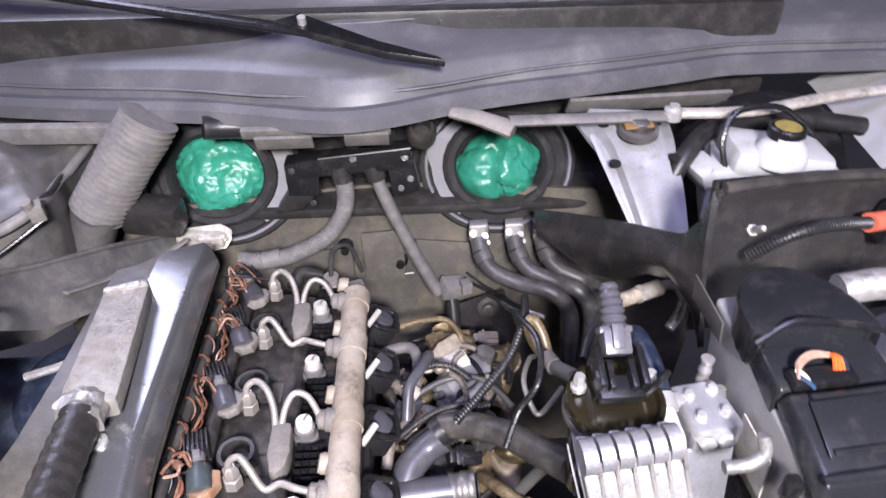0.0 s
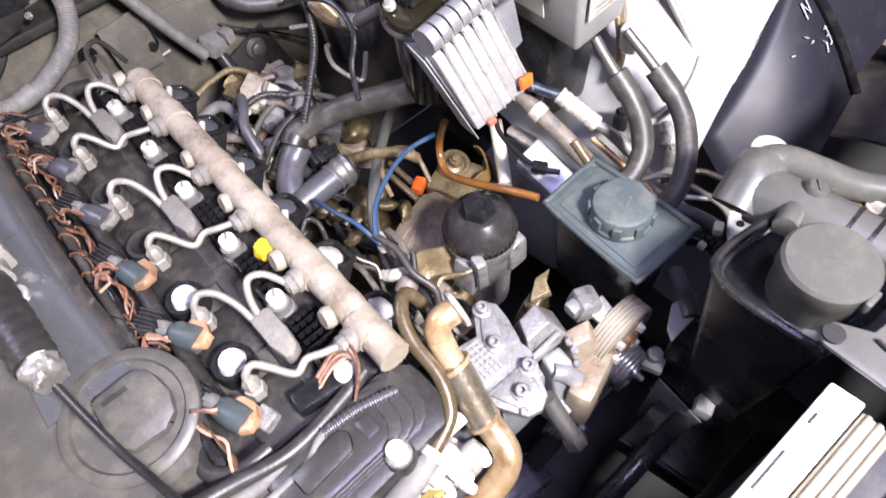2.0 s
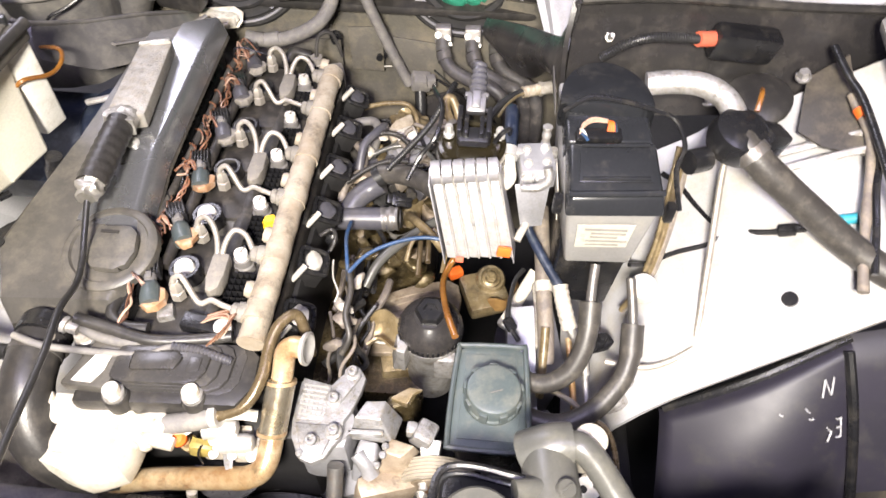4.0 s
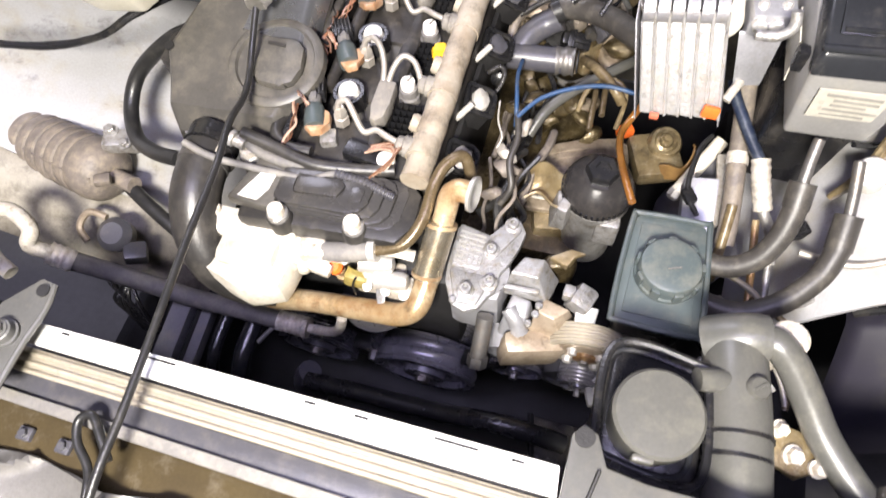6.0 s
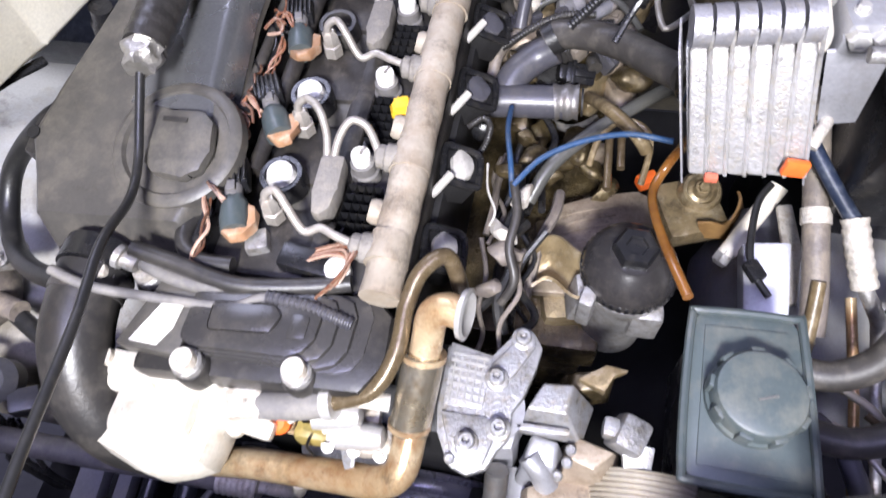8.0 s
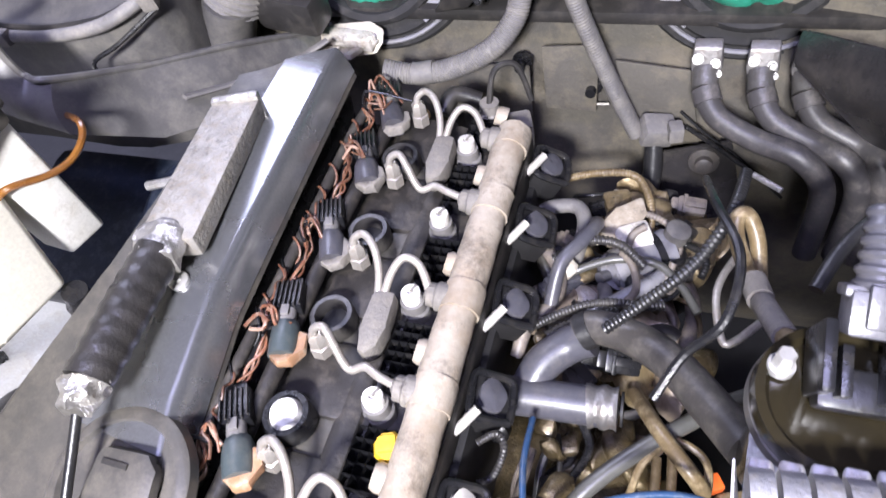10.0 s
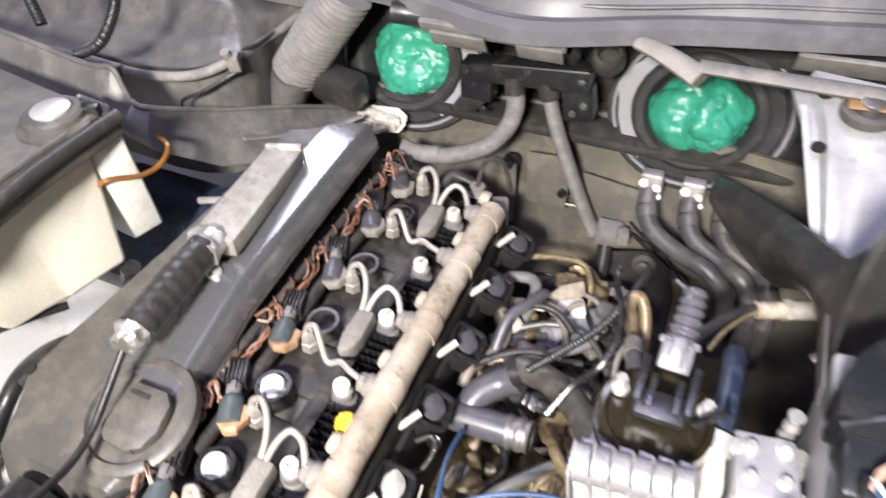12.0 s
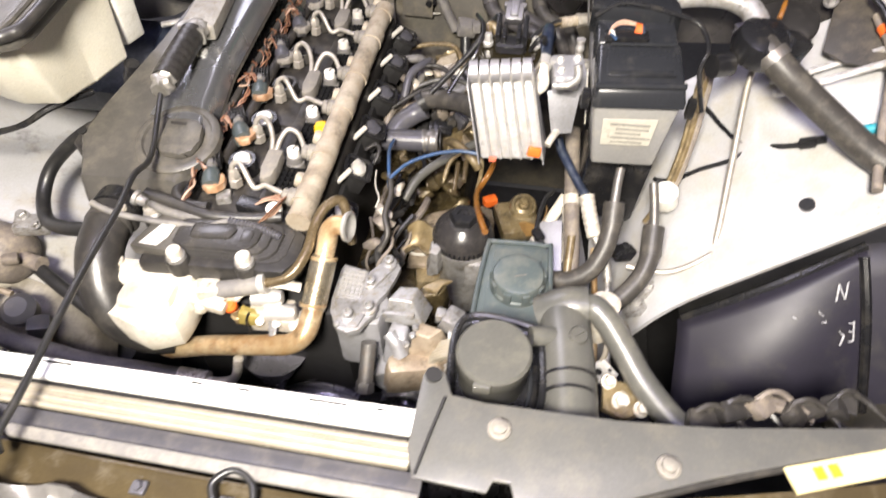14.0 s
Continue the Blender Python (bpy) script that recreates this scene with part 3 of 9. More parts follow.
solid("corner_box", rbox((-0.216, 0.474, 0.076), (0.078, 0.04, 0.046), 0.010, (8, 4, -6)), M_BLACKD, "dusty moulded plastic box beside the duct", "moulding")
solid("thin_wire", tube([(0.2, 0.52, -0.08), (0.232, 0.508, -0.102), (0.264, 0.50, -0.121), (0.321, 0.48, -0.164)], 0.0018, 6, 5), M_BLACK, "thin black wire across the firewall", "wire")
solid("thin_wire", tube([(0.046, 0.53, -0.091), (0.08, 0.528, -0.086), (0.12, 0.53, -0.084)], 0.0016, 6, 4), M_BOOT, "thin pale wire across the firewall", "wire")
clip = thing("hose_clip", "grey plastic clip holding the end of a wiring hose", "clip", (0.177, 0.5, -0.1))
part("collar", rbox((0.177, 0.50, -0.092), (0.036, 0.03, 0.026), 0.004, (10, 15, 20)), M_GREYRUB, clip)
part("ear", rbox((0.197, 0.49, -0.083), (0.016, 0.018, 0.02), 0.003, (0, 0, 15)), M_GREYRUB, clip)
solid("wiring_loom", tube([(0.175, 0.50, -0.10), (0.178, 0.47, -0.15), (0.165, 0.43, -0.19), (0.15, 0.38, -0.2)], 0.011, 10, 6, lump=0.2), M_RUBBER, "black taped wiring loom below the hose clip", "cable")


# cowl panel, windscreen and wiper
def cowl_edge(x):
    return 0.49 - 0.045 * math.exp(-((x - 0.05) / 0.12) ** 2) + 0.07 * min(1, ((x - 0.05) / 0.5) ** 2)


def cowl_f(u, v):
    x = -0.80 + 1.85 * u
    e = cowl_edge(x)
    prof = [(0.03, 0.182), (0.0, 0.196), (0.002, 0.212), (0.012, 0.219), (0.020, 0.218), (0.024, 0.213), (0.034, 0.214), (0.040, 0.226), (0.052, 0.243), (0.066, 0.249), (0.12, 0.260), (0.17, 0.285), (0.176, 0.280), (0.19, 0.288), (0.205, 0.31), (0.21, 0.325)]
    k = lerp_pts([(0, a, b) for a, b in prof], v)
    return (x, e + k.y, k.z + 0.012 * math.sin(2.2 * x))


cowl = thing("cowl", "dusty grey plastic windscreen cowl with a rolled front lip", "cowl", (0.1, 0.5, 0.16))
part("panel", sheet(cowl_f, 80, 60, 0.004), M_COWL, cowl)
part("bracket", merged(rbox((0.01, 0.470, 0.190), (0.18, 0.008, 0.016), 0.002, (25, 0, 0)), rbox((-0.03, 0.468, 0.177), (0.07, 0.005, 0.024), 0.002, (30, 0, 0)), rbox((0.07, 0.470, 0.177), (0.055, 0.005, 0.024), 0.002, (30, 0, 0))), M_GREYRUB, cowl, "grey sheet-metal bracket")
part("bracket", rbox((0.44, 0.535, 0.185), (0.22, 0.006, 0.03), 0.002, (35, 0, 3)), M_GREYRUB, cowl, "grey sheet-metal strip")
part("seam_strip", prism([(-0.8, 0.546, 0.158), (-0.235, 0.512, 0.16), (-0.235, 0.508, 0.185), (-0.8, 0.535, 0.185)], (0, 0.01, 0.004), 0.002), M_GREYRUB, cowl)
for v in (0.44, 0.70, 0.79):
    part("rib", tube([Vector(cowl_f(0.02 + 0.08 * k, v)) + Vector((0, 0, 0.003)) for k in range(13)], 0.0035, 8, 4, flat=0.6), M_COWL, cowl)
for x, d in ((-0.05, 0.14), (0.17, 0.13), (0.30, 0.14), (0.42, 0.16), (0.58, 0.14)):
    part("screw", hexbolt((x, cowl_edge(x) + d, 0.265 + 0.012 * math.sin(2.2 * x) + (d - 0.12) * 0.5), 0.004, 0.004, (0, -0.4, 0.9)), M_DSTEEL, cowl)
solid("windscreen", sheet(lambda u, v: (-0.95 + 2.1 * u, cowl_edge(0.05 + (u - 0.45) * 1.4) + 0.205 + 0.5 * v, 0.325 + 0.33 * v + 0.02 * math.sin(3 * u)), 24, 10, 0.005), M_GLASS, "dark windscreen with faint reflections", "windscreen")
wiper = thing("windscreen_wiper", "black wiper arm resting on the cowl", "wiper", (0.0, 0.6, 0.28))
part("arm", tube([(0.02, 0.505, 0.296), (-0.04, 0.52, 0.302), (-0.15, 0.545, 0.312), (-0.28, 0.57, 0.326), (-0.46, 0.60, 0.345)], 0.010, 10, 6, flat=0.6), M_BLACK, wiper)
part("arm_head", prism([(-0.03, 0.512, 0.300), (0.02, 0.490, 0.292), (0.10, 0.478, 0.272), (0.168, 0.474, 0.262), (0.16, 0.488, 0.262), (0.09, 0.502, 0.278), (0.0, 0.528, 0.304)], (0, 0, 0.010), 0.003), M_BLACK, wiper)
part("blade", tube([(-0.62, 0.63, 0.342), (-0.40, 0.585, 0.332), (-0.24, 0.565, 0.322)], 0.007, 8, 4), M_COWL, wiper)
part("hinge_pin", lathe([(0.005, -0.004), (0.005, 0.016)], (0.005, 0.51, 0.300), (0, -0.3, 1), 12), M_CHROME, wiper)

# wiper motor bracket and linkage
wb = thing("wiper_bracket", "cast aluminium wiper motor bracket with round holes", "bracket", (0.38, 0.36, 0.06))


def wb_f(u, v):
    a = Vector((0.322, 0.470, 0.214)).lerp(Vector((0.380, 0.335, 0.112)), v)
    b = Vector((0.446, 0.470, 0.205)).lerp(Vector((0.436, 0.315, 0.118)), v)
    p = a.lerp(b, u)
    w = 0.004 * math.exp(-((v - 0.42) / 0.13) ** 2)
    p.x += w * (1 - 2 * u) * 0.6
    p.z += 0.030 * math.sin(math.pi * v) * 0.5 - 0.012 * (abs(u - 0.5) > 0.37) - 0.007 * math.exp(-((u - 0.5) / 0.22) ** 2) * min(1, max(0, (v - 0.38) * 8))
    return p


part("plate", sheet(wb_f, 24, 24, 0.005), M_PLATE, wb)
part("rib", prism([wb_f(0.02, 0.25), wb_f(0.10, 0.25), wb_f(0.12, 0.98), wb_f(0.02, 0.98)], (-0.004, 0.0, 0.008), 0.002), M_PLATE, wb)
part("pivot_boss", merged(lathe([(0.024, 0), (0.024, 0.008), (0.018, 0.010), (0.018, 0.004), (0.012, 0.004)], (0.392, 0.425, 0.200), (0, -0.15, 1), 24), lathe([(0.011, 0), (0.011, 0.016), (0.008, 0.018)], (0.392, 0.425, 0.200), (0, -0.15, 1), 16)), M_DSTEEL, wb)
part("crank", tube([(0.372, 0.420, 0.211), (0.406, 0.422, 0.212)], 0.0085, 10, 2, flat=0.4), M_BROWN, wb, "rust-brown crank lever")
# Solid dark discs paint the shade of open holes in the plate.
for x, y in ((0.355, 0.445), (0.432, 0.40), (0.36, 0.395), (0.42, 0.445)):
    part("hole_plug", lathe([(0.007, 0), (0.007, 0.002)], (x, y, 0.219 - 0.55 * (0.475 - y)), (0, -0.2, 1), 14), M_DARK, wb)
lk = thing("wiper_linkage", "dusty steel wiper linkage rod with a ball joint", "linkage", (0.4, 0.43, 0.2))
part("rod", tube([(0.235, 0.43, 0.222), (0.43, 0.43, 0.222)], 0.011, 10, 4, flat=0.55), M_GREYRUB, lk)
part("rod", tube([(0.43, 0.432, 0.225), (0.53, 0.436, 0.222), (0.67, 0.475, 0.222), (0.80, 0.5, 0.22)], 0.009, 10, 4, flat=0.7), M_ALUW, lk)
part("ball_joint", lathe([(0.011, 0), (0.011, 0.012), (0.006, 0.014), (0.006, 0.018)], (0.431, 0.428, 0.22), (0, -0.1, 1), 16), M_CHROME, lk)
part("grey_arm", tube([(0.17, 0.46, 0.222), (0.20, 0.442, 0.222), (0.240, 0.422, 0.214)], 0.011, 12, 5, r2=0.016, flat=0.6), M_SLEEVE, lk)

seat(lk, 0.006, 0.019, -0.018)
seat(wb, 0.004, 0.015, -0.012)

# brake fluid reservoir
res = thing("brake_reservoir", "translucent white brake fluid reservoir with a black screw cap", "reservoir", (0.55, 0.4, 0.1))
part("tank", merged(prism([(0.465, 0.372, 0.09), (0.620, 0.352, 0.085), (0.636, 0.44, 0.085), (0.50, 0.47, 0.09)], (0.0, 0, 0.078), 0.012), rbox((0.552, 0.40, 0.168), (0.12, 0.075, 0.038), 0.014, (0, 6, -5)), rbox((0.472, 0.40, 0.15), (0.03, 0.05, 0.03), 0.008, (0, -25, 10))), M_RESV, res)
part("neck", lathe([(0.031, 0), (0.030, 0.012), (0.024, 0.022), (0.0195, 0.028), (0.0195, 0.034)], (0.544, 0.377, 0.176), (0, -0.05, 1), 28), M_RESV, res)
cap = part("cap", lathe([(0.0205, 0), (0.0205, 0.011), (0.0185, 0.013), (0.0155, 0.013), (0.0150, 0.010)], (0.544, 0.377, 0.206), (0, -0.05, 1), 28), M_BLACK, res, "black screw cap")
part("sticker", lathe([(0.0145, 0), (0.0145, 0.0015)], (0.544, 0.377, 0.2165), (0, -0.05, 1), 24), M_OCHRE, cap, "faded ochre sticker")
part("sensor_lead", tube([(0.488, 0.38, 0.16), (0.482, 0.395, 0.195), (0.50, 0.41, 0.222), (0.55, 0.41, 0.225), (0.585, 0.39, 0.20)], 0.0036, 8, 6), M_BLACK, res)
seat(res, 0.003, 0.011, -0.002)
solid("brake_servo", lathe([(0.13, 0), (0.135, 0.02), (0.12, 0.05), (0.05, 0.07)], (0.60, 0.53, 0.06), (0, -1, 0.15), 36), M_BLACK, "black steel brake servo drum behind the reservoir", "brake servo")
solid("vacuum_hose", tube([(0.42, 0.40, 0.10), (0.45, 0.42, 0.16), (0.50, 0.46, 0.18), (0.60, 0.48, 0.18), (0.7, 0.47, 0.17)], 0.012, 10, 6), M_RUBBER, "thick black vacuum hose behind the bracket", "hose")

# partition walls of the plenum, right and left
pr = thing("plenum_partition", "black plastic plenum partition with a stud", "partition", (0.55, 0.23, 0.0))


def part_r(u, v):
    x = 0.395 + 0.525 * u
    y = 0.205 + 0.05 * u + 0.02 * v + 0.06 * max(0, u - 0.6)
    z = 0.075 + (0.165 - 0.05 * max(0, u - 0.2)) * v
    return (x, y, z)


part("wall", sheet(part_r, 30, 8, 0.006), M_TROUGH, pr)
part("top_lip", tube([(0.398, 0.214, 0.240), (0.5, 0.228, 0.240), (0.7, 0.255, 0.222), (0.92, 0.30, 0.205)], 0.006, 8, 6), M_BLACKD, pr)


TOP = [(0.394, 0.212, 0.238), (0.393, 0.218, 0.205), (0.389, 0.236, 0.173), (0.380, 0.268, 0.153), (0.362, 0.32, 0.128), (0.338, 0.38, 0.098), (0.309, 0.44, 0.067), (0.292, 0.475, 0.048)]
LOW = [(0.410, 0.186, 0.06), (0.408, 0.187, 0.066), (0.406, 0.190, 0.074), (0.404, 0.20, 0.078), (0.396, 0.242, 0.060), (0.381, 0.298, 0.030), (0.363, 0.355, -0.002), (0.338, 0.395, -0.014)]


RAISE = (0.05, 0.10, 0.30, 0.58, 0.52, 0.32, 0.30, 0.62)
LOW = [tuple(Vector(a).lerp(Vector(b), k)) for a, b, k in zip(LOW, TOP, RAISE)]


def part_r2(u, v):
    p = lerp_pts(LOW, u).lerp(lerp_pts(TOP, u), v)
    w = math.sin(math.pi * v)
    return (p.x - 0.012 * w, p.y - 0.014 * w, p.z + 0.006 * w)


part("trough", sheet(part_r2, 44, 14, 0.006), M_TROUGH, pr, "black trough wall sweeping to the firewall")
part("trough_lip", tube(TOP, 0.0042, 8, 6), M_TROUGH, pr)
part("lower_lip", tube(LOW[2:], 0.0026, 8, 6), M_TROUGH, pr)
part("stud", merged(lathe([(0.0034, 0), (0.0034, 0.020), (0.0024, 0.022)], (0.441, 0.222, 0.187), (0, -0.6, 0.5), 12), lathe([(0.0060, 0), (0.0060, 0.003)], (0.441, 0.222, 0.187), (0, -0.6, 0.5), 6)), M_ALU, pr, "dull metal stud")
jl = thing("jump_lead", "black ribbed starter cable with a red band and black terminal box", "cable", (0.5, 0.2, 0.19))
part("ribbed_sleeve", tube([(0.430, 0.198, 0.172), (0.452, 0.192, 0.195), (0.478, 0.191, 0.207), (0.51, 0.197, 0.206), (0.546, 0.207, 0.199)], 0.0062, 12, 10, rib=0.0032, deep=0.14), M_RUBBER, jl)
part("red_band", tube([(0.541, 0.206, 0.200), (0.562, 0.213, 0.197)], 0.0095, 14, 3), M_RED, jl, "faded red band")
part("terminal_box", rbox((0.602, 0.221, 0.188), (0.085, 0.030, 0.040), 0.008, (10, 8, 8)), M_BLACK, jl)

seat(pr, 0.003, 0.014, -0.002)
seat(jl, 0.006, 0.018, -0.003)

pl = thing("plenum_partition", "dusty black plastic plenum partition on the far side", "partition", (-0.3, 0.26, 0.0))


FAR_TOP = [(-0.70, 0.275, 0.205), (-0.539, 0.27, 0.197), (-0.414, 0.262, 0.185), (-0.366, 0.258, 0.190), (-0.356, 0.255, 0.166), (-0.350, 0.255, 0.151), (-0.328, 0.258, 0.146), (-0.300, 0.33, 0.106), (-0.252, 0.40, 0.079), (-0.222, 0.468, 0.044), (-0.202, 0.508, 0.022)]
FAR_LOW = [(-0.72, 0.25, 0.11), (-0.571, 0.24, 0.115), (-0.448, 0.235, 0.115), (-0.379, 0.235, 0.122), (-0.366, 0.233, 0.118), (-0.350, 0.232, 0.116), (-0.320, 0.234, 0.104), (-0.285, 0.29, 0.050), (-0.240, 0.36, 0.024), (-0.206, 0.44, 0.010), (-0.188, 0.49, 0.002)]


def part_l(u, v):
    p = lerp_pts(FAR_LOW, u).lerp(lerp_pts(FAR_TOP, u), v)
    return (p.x, p.y - 0.008 * math.sin(math.pi * v), p.z)


part("wall", sheet(part_l, 60, 10, 0.006), M_HOUSE, pl)
part("top_lip", tube(FAR_TOP, 0.0034, 8, 6), M_HOUSE, pl)
part("lower_lip", tube([(-0.269, 0.325, 0.073), (-0.245, 0.375, 0.052), (-0.205, 0.425, 0.042), (-0.176, 0.458, 0.046)], 0.005, 8, 6, flat=0.5), M_GREYRUB, pl)
for x, y, z in ((-0.226, 0.39, 0.036), (-0.206, 0.412, 0.034), (-0.19, 0.43, 0.033)):
    part("torn_tab", prism([(x - 0.008, y - 0.006, z), (x + 0.006, y + 0.004, z), (x + 0.002, y - 0.004, z - 0.014), (x - 0.006, y - 0.008, z - 0.01)], (0, 0.003, 0), 0), M_GREYRUB, pl)
part("stud", lathe([(0.007, 0), (0.007, 0.03)], (-0.345, 0.215, 0.165), (-0.3, -0.5, 0.6), 12), M_CHROME, pl)

# fresh air housing and accordion duct on the far side
ah = thing("air_housing", "large dusty black air housing under the cowl", "air housing", (-0.45, 0.42, 0.05))


RIM = [(-0.75, 0.30, 0.166), (-0.515, 0.30, 0.164), (-0.412, 0.295, 0.163), (-0.36, 0.296, 0.166), (-0.312, 0.305, 0.172), (-0.281, 0.325, 0.181), (-0.273, 0.345, 0.184), (-0.277, 0.375, 0.175), (-0.291, 0.42, 0.164), (-0.293, 0.46, 0.161), (-0.284, 0.52, 0.172)]


def house_f(u, v):
    p = lerp_pts(RIM, u).lerp(Vector((-0.80 + 0.52 * u, 0.63, 0.165)), v)
    step = 1 / (1 + math.exp(-(v - 0.24 - 0.10 * math.sin(4.4 * u + 0.4)) * 60))
    hump = 1 / (1 + math.exp((u - 0.62) * 40))
    p.z += 0.016 * step + 0.018 * hump * step - 0.010 * math.sin(math.pi * min(1, v * 5)) + 0.004 * math.sin(7 * u) * v
    return p


part("lid", sheet(house_f, 44, 40, 0.005), M_HOUSE, ah)
part("front_wall", sheet(lambda u, v: lerp_pts(RIM, u) + Vector((-0.012 * v, 0.012 + 0.01 * v, -0.17 * v)), 30, 10, 0.005), M_HOUSE, ah)
# The highlight along the rim is put into its pale colour.
part("rim_tube", tube(RIM, 0.0065, 10, 6), M_GREYRUB, ah, "dusty rim, paled for its highlight")
part("inner_rim", tube([p + Vector((0, 0.012, 0.002)) for p in (Vector(q) for q in RIM[1:])], 0.0035, 8, 6), M_BLACKD, ah)
part("clamp", merged(rbox((-0.266, 0.330, 0.186), (0.016, 0.016, 0.022), 0.003, (10, 0, 25)), lathe([(0.006, 0), (0.006, 0.012)], (-0.268, 0.326, 0.192), (0, -0.4, 1), 10)), M_SLEEVE, ah)
part("clamp", rbox((-0.43, 0.29, 0.165), (0.014, 0.012, 0.016), 0.003), M_SLEEVE, ah)
part("strap", tube([(-0.262, 0.328, 0.175), (-0.30, 0.30, 0.155), (-0.328, 0.285, 0.143), (-0.330, 0.285, 0.12), (-0.345, 0.288, 0.10)], 0.0022, 6, 6), M_BLACK, ah)
seat(ah, -0.022, 0.036, -0.030)
ac = thing("accordion_duct", "dusty grey accordion air duct", "duct", (-0.23, 0.42, 0.08))
part("bellows", tube([(-0.190, 0.490, 0.206), (-0.201, 0.486, 0.190), (-0.226, 0.479, 0.160), (-0.252, 0.472, 0.126), (-0.280, 0.465, 0.090)], 0.0345, 30, 14, rib=0.0078, deep=0.12), M_GREYRUB, ac)
part("lower_spout", tube([(-0.279, 0.461, 0.092), (-0.292, 0.458, 0.065), (-0.305, 0.452, 0.03), (-0.31, 0.45, -0.01)], 0.0345, 24, 6, flat=0.85), M_HOUSE, ac)
solid("connector_pipe", tube([(-0.13, 0.49, 0.19), (-0.10, 0.50, 0.185), (-0.02, 0.51, 0.18), (0.02, 0.53, 0.17)], 0.015, 12, 6), M_RUBBER, "black rubber pipe running below the cowl lip", "pipe")
solid("far_loop_cable", tube([(-0.47, 0.27, 0.22), (-0.50, 0.30, 0.28), (-0.45, 0.34, 0.30), (-0.40, 0.33, 0.25), (-0.41, 0.295, 0.20), (-0.45, 0.28, 0.18)], 0.007, 10, 8, rib=0.004), M_RUBBER, "black looped cable beside the air housing", "cable")

# three air-conditioning fittings and hoses
for i, x in enumerate((0.217, 0.269, 0.310)):
    f = thing("pipe_fitting", "grey hose with a bright metal fitting on the firewall", "pipe fitting", (x, 0.5, -0.01), "firewall pipe fittings")
    part("flange", prism([(x - 0.014, 0.516, 0.022), (x + 0.013, 0.516, 0.023), (x + 0.016, 0.510, 0.004), (x + 0.010, 0.500, -0.014), (x - 0.008, 0.500, -0.014), (x - 0.015, 0.510, 0.004)], (0, 0.010, 0.006), 0.002), M_DSTEEL, f)
    for dx, dy, dz, r in ((-0.009, 0.510, 0.014, 0.0040), (0.008, 0.509, 0.010, 0.0036), (0.012, 0.506, 0.000, 0.0028), (-0.003, 0.498, -0.010, 0.0036), (0.007, 0.484, -0.024, 0.0034)):
        part("nut", merged(hexbolt((x + dx, dy, dz), r, 0.006, (0.1 * i, -1, 0.5)), lathe([(r * 1.35, 0), (r * 1.35, 0.0012)], (x + dx, dy, dz), (0.1 * i, -1, 0.5), 14)), M_CHROME, f)
    part("union", tube([(x, 0.512, 0.0), (x + 0.002, 0.494, -0.010)], 0.0130, 16, 3), M_DSTEEL, f, "dull metal union")
    part("collar", tube([(x + 0.002, 0.494, -0.010), (x + 0.007, 0.482, -0.018)], 0.0138, 16, 3), M_FHOSE, f)
    part("hose", tube([(x + 0.002, 0.49, -0.012), (x + 0.018, 0.470, -0.026), (x + 0.054, 0.450, -0.034), (x + 0.096 - 0.014 * i, 0.430, -0.036), (x + 0.122 - 0.022 * i, 0.420, -0.070), (x + 0.128 - 0.024 * i, 0.415, -0.16)], 0.0118, 16, 7), M_FHOSE, f)
    seat(f, 0, -0.002, -0.013)

# ---- coolant tank side ----
tk = thing("washer_tank", "cream plastic tank under a dusty black lid, lightened for its reflection with a screw cap", "tank", (-0.4, 0.05, -0.05))


def loft(a, b, bev):
    bm = bmesh.new()
    lo, hi = [bm.verts.new(p) for p in a], [bm.verts.new(p) for p in b]
    bm.faces.new(lo[::-1])
    bm.faces.new(hi)
    for i in range(len(a)):
        bm.faces.new((lo[i], lo[(i + 1) % len(a)], hi[(i + 1) % len(a)], hi[i]))
    if bev:
        bmesh.ops.bevel(bm, geom=bm.edges, offset=bev, segments=3, affect="EDGES", profile=0.5)
    return bm


part("tank_body", loft([(-0.280, 0.117, 0.045), (-0.40, 0.15, 0.045), (-0.62, 0.14, 0.045), (-0.62, 0.03, 0.045), (-0.43, 0.005, 0.045), (-0.372, -0.012, 0.045), (-0.318, -0.003, 0.045), (-0.299, 0.055, 0.045)], [(-0.292, 0.150, 0.19), (-0.40, 0.17, 0.19), (-0.62, 0.20, 0.19), (-0.62, -0.08, 0.19), (-0.43, -0.082, 0.19), (-0.33, -0.080, 0.19), (-0.280, -0.066, 0.19), (-0.284, 0.05, 0.19)], 0.006), M_TANK, tk)
LID = [(-0.266, 0.174), (-0.269, 0.067), (-0.258, -0.050), (-0.264, -0.074), (-0.285, -0.088), (-0.36, -0.094), (-0.66, -0.10), (-0.66, 0.23)]
# Lighter M_COVER carries the lid's glossy reflection as colour.
part("lid", prism([(x, y, 0.180) for x, y in LID], (0, 0, 0.020), 0.006), M_COVER, tk, "dusty black lid, lightened for its reflection")
part("lid_rim", tube([(x, y, 0.202) for x, y in LID[:7]], 0.0075, 10, 6), M_BLACKD, tk, "black rolled rim")
part("lid_bead", tube([(x - 0.022, y * 0.96 - 0.002, 0.202) for x, y in LID[:7]], 0.004, 8, 6), M_COVER, tk)
tc = part("cap", lathe([(0.037, 0), (0.037, 0.004), (0.031, 0.007), (0.030, 0.012), (0.027, 0.0145)], (-0.319, 0.145, 0.199), (0, 0, 1), 32), M_COVER, tk, "black screw cap")
part("cap_top", lathe([(0.019, 0), (0.019, 0.003), (0.016, 0.005)], (-0.319, 0.145, 0.2128), (0, 0, 1), 28), M_CHROME, tc, "bright metal cap top")
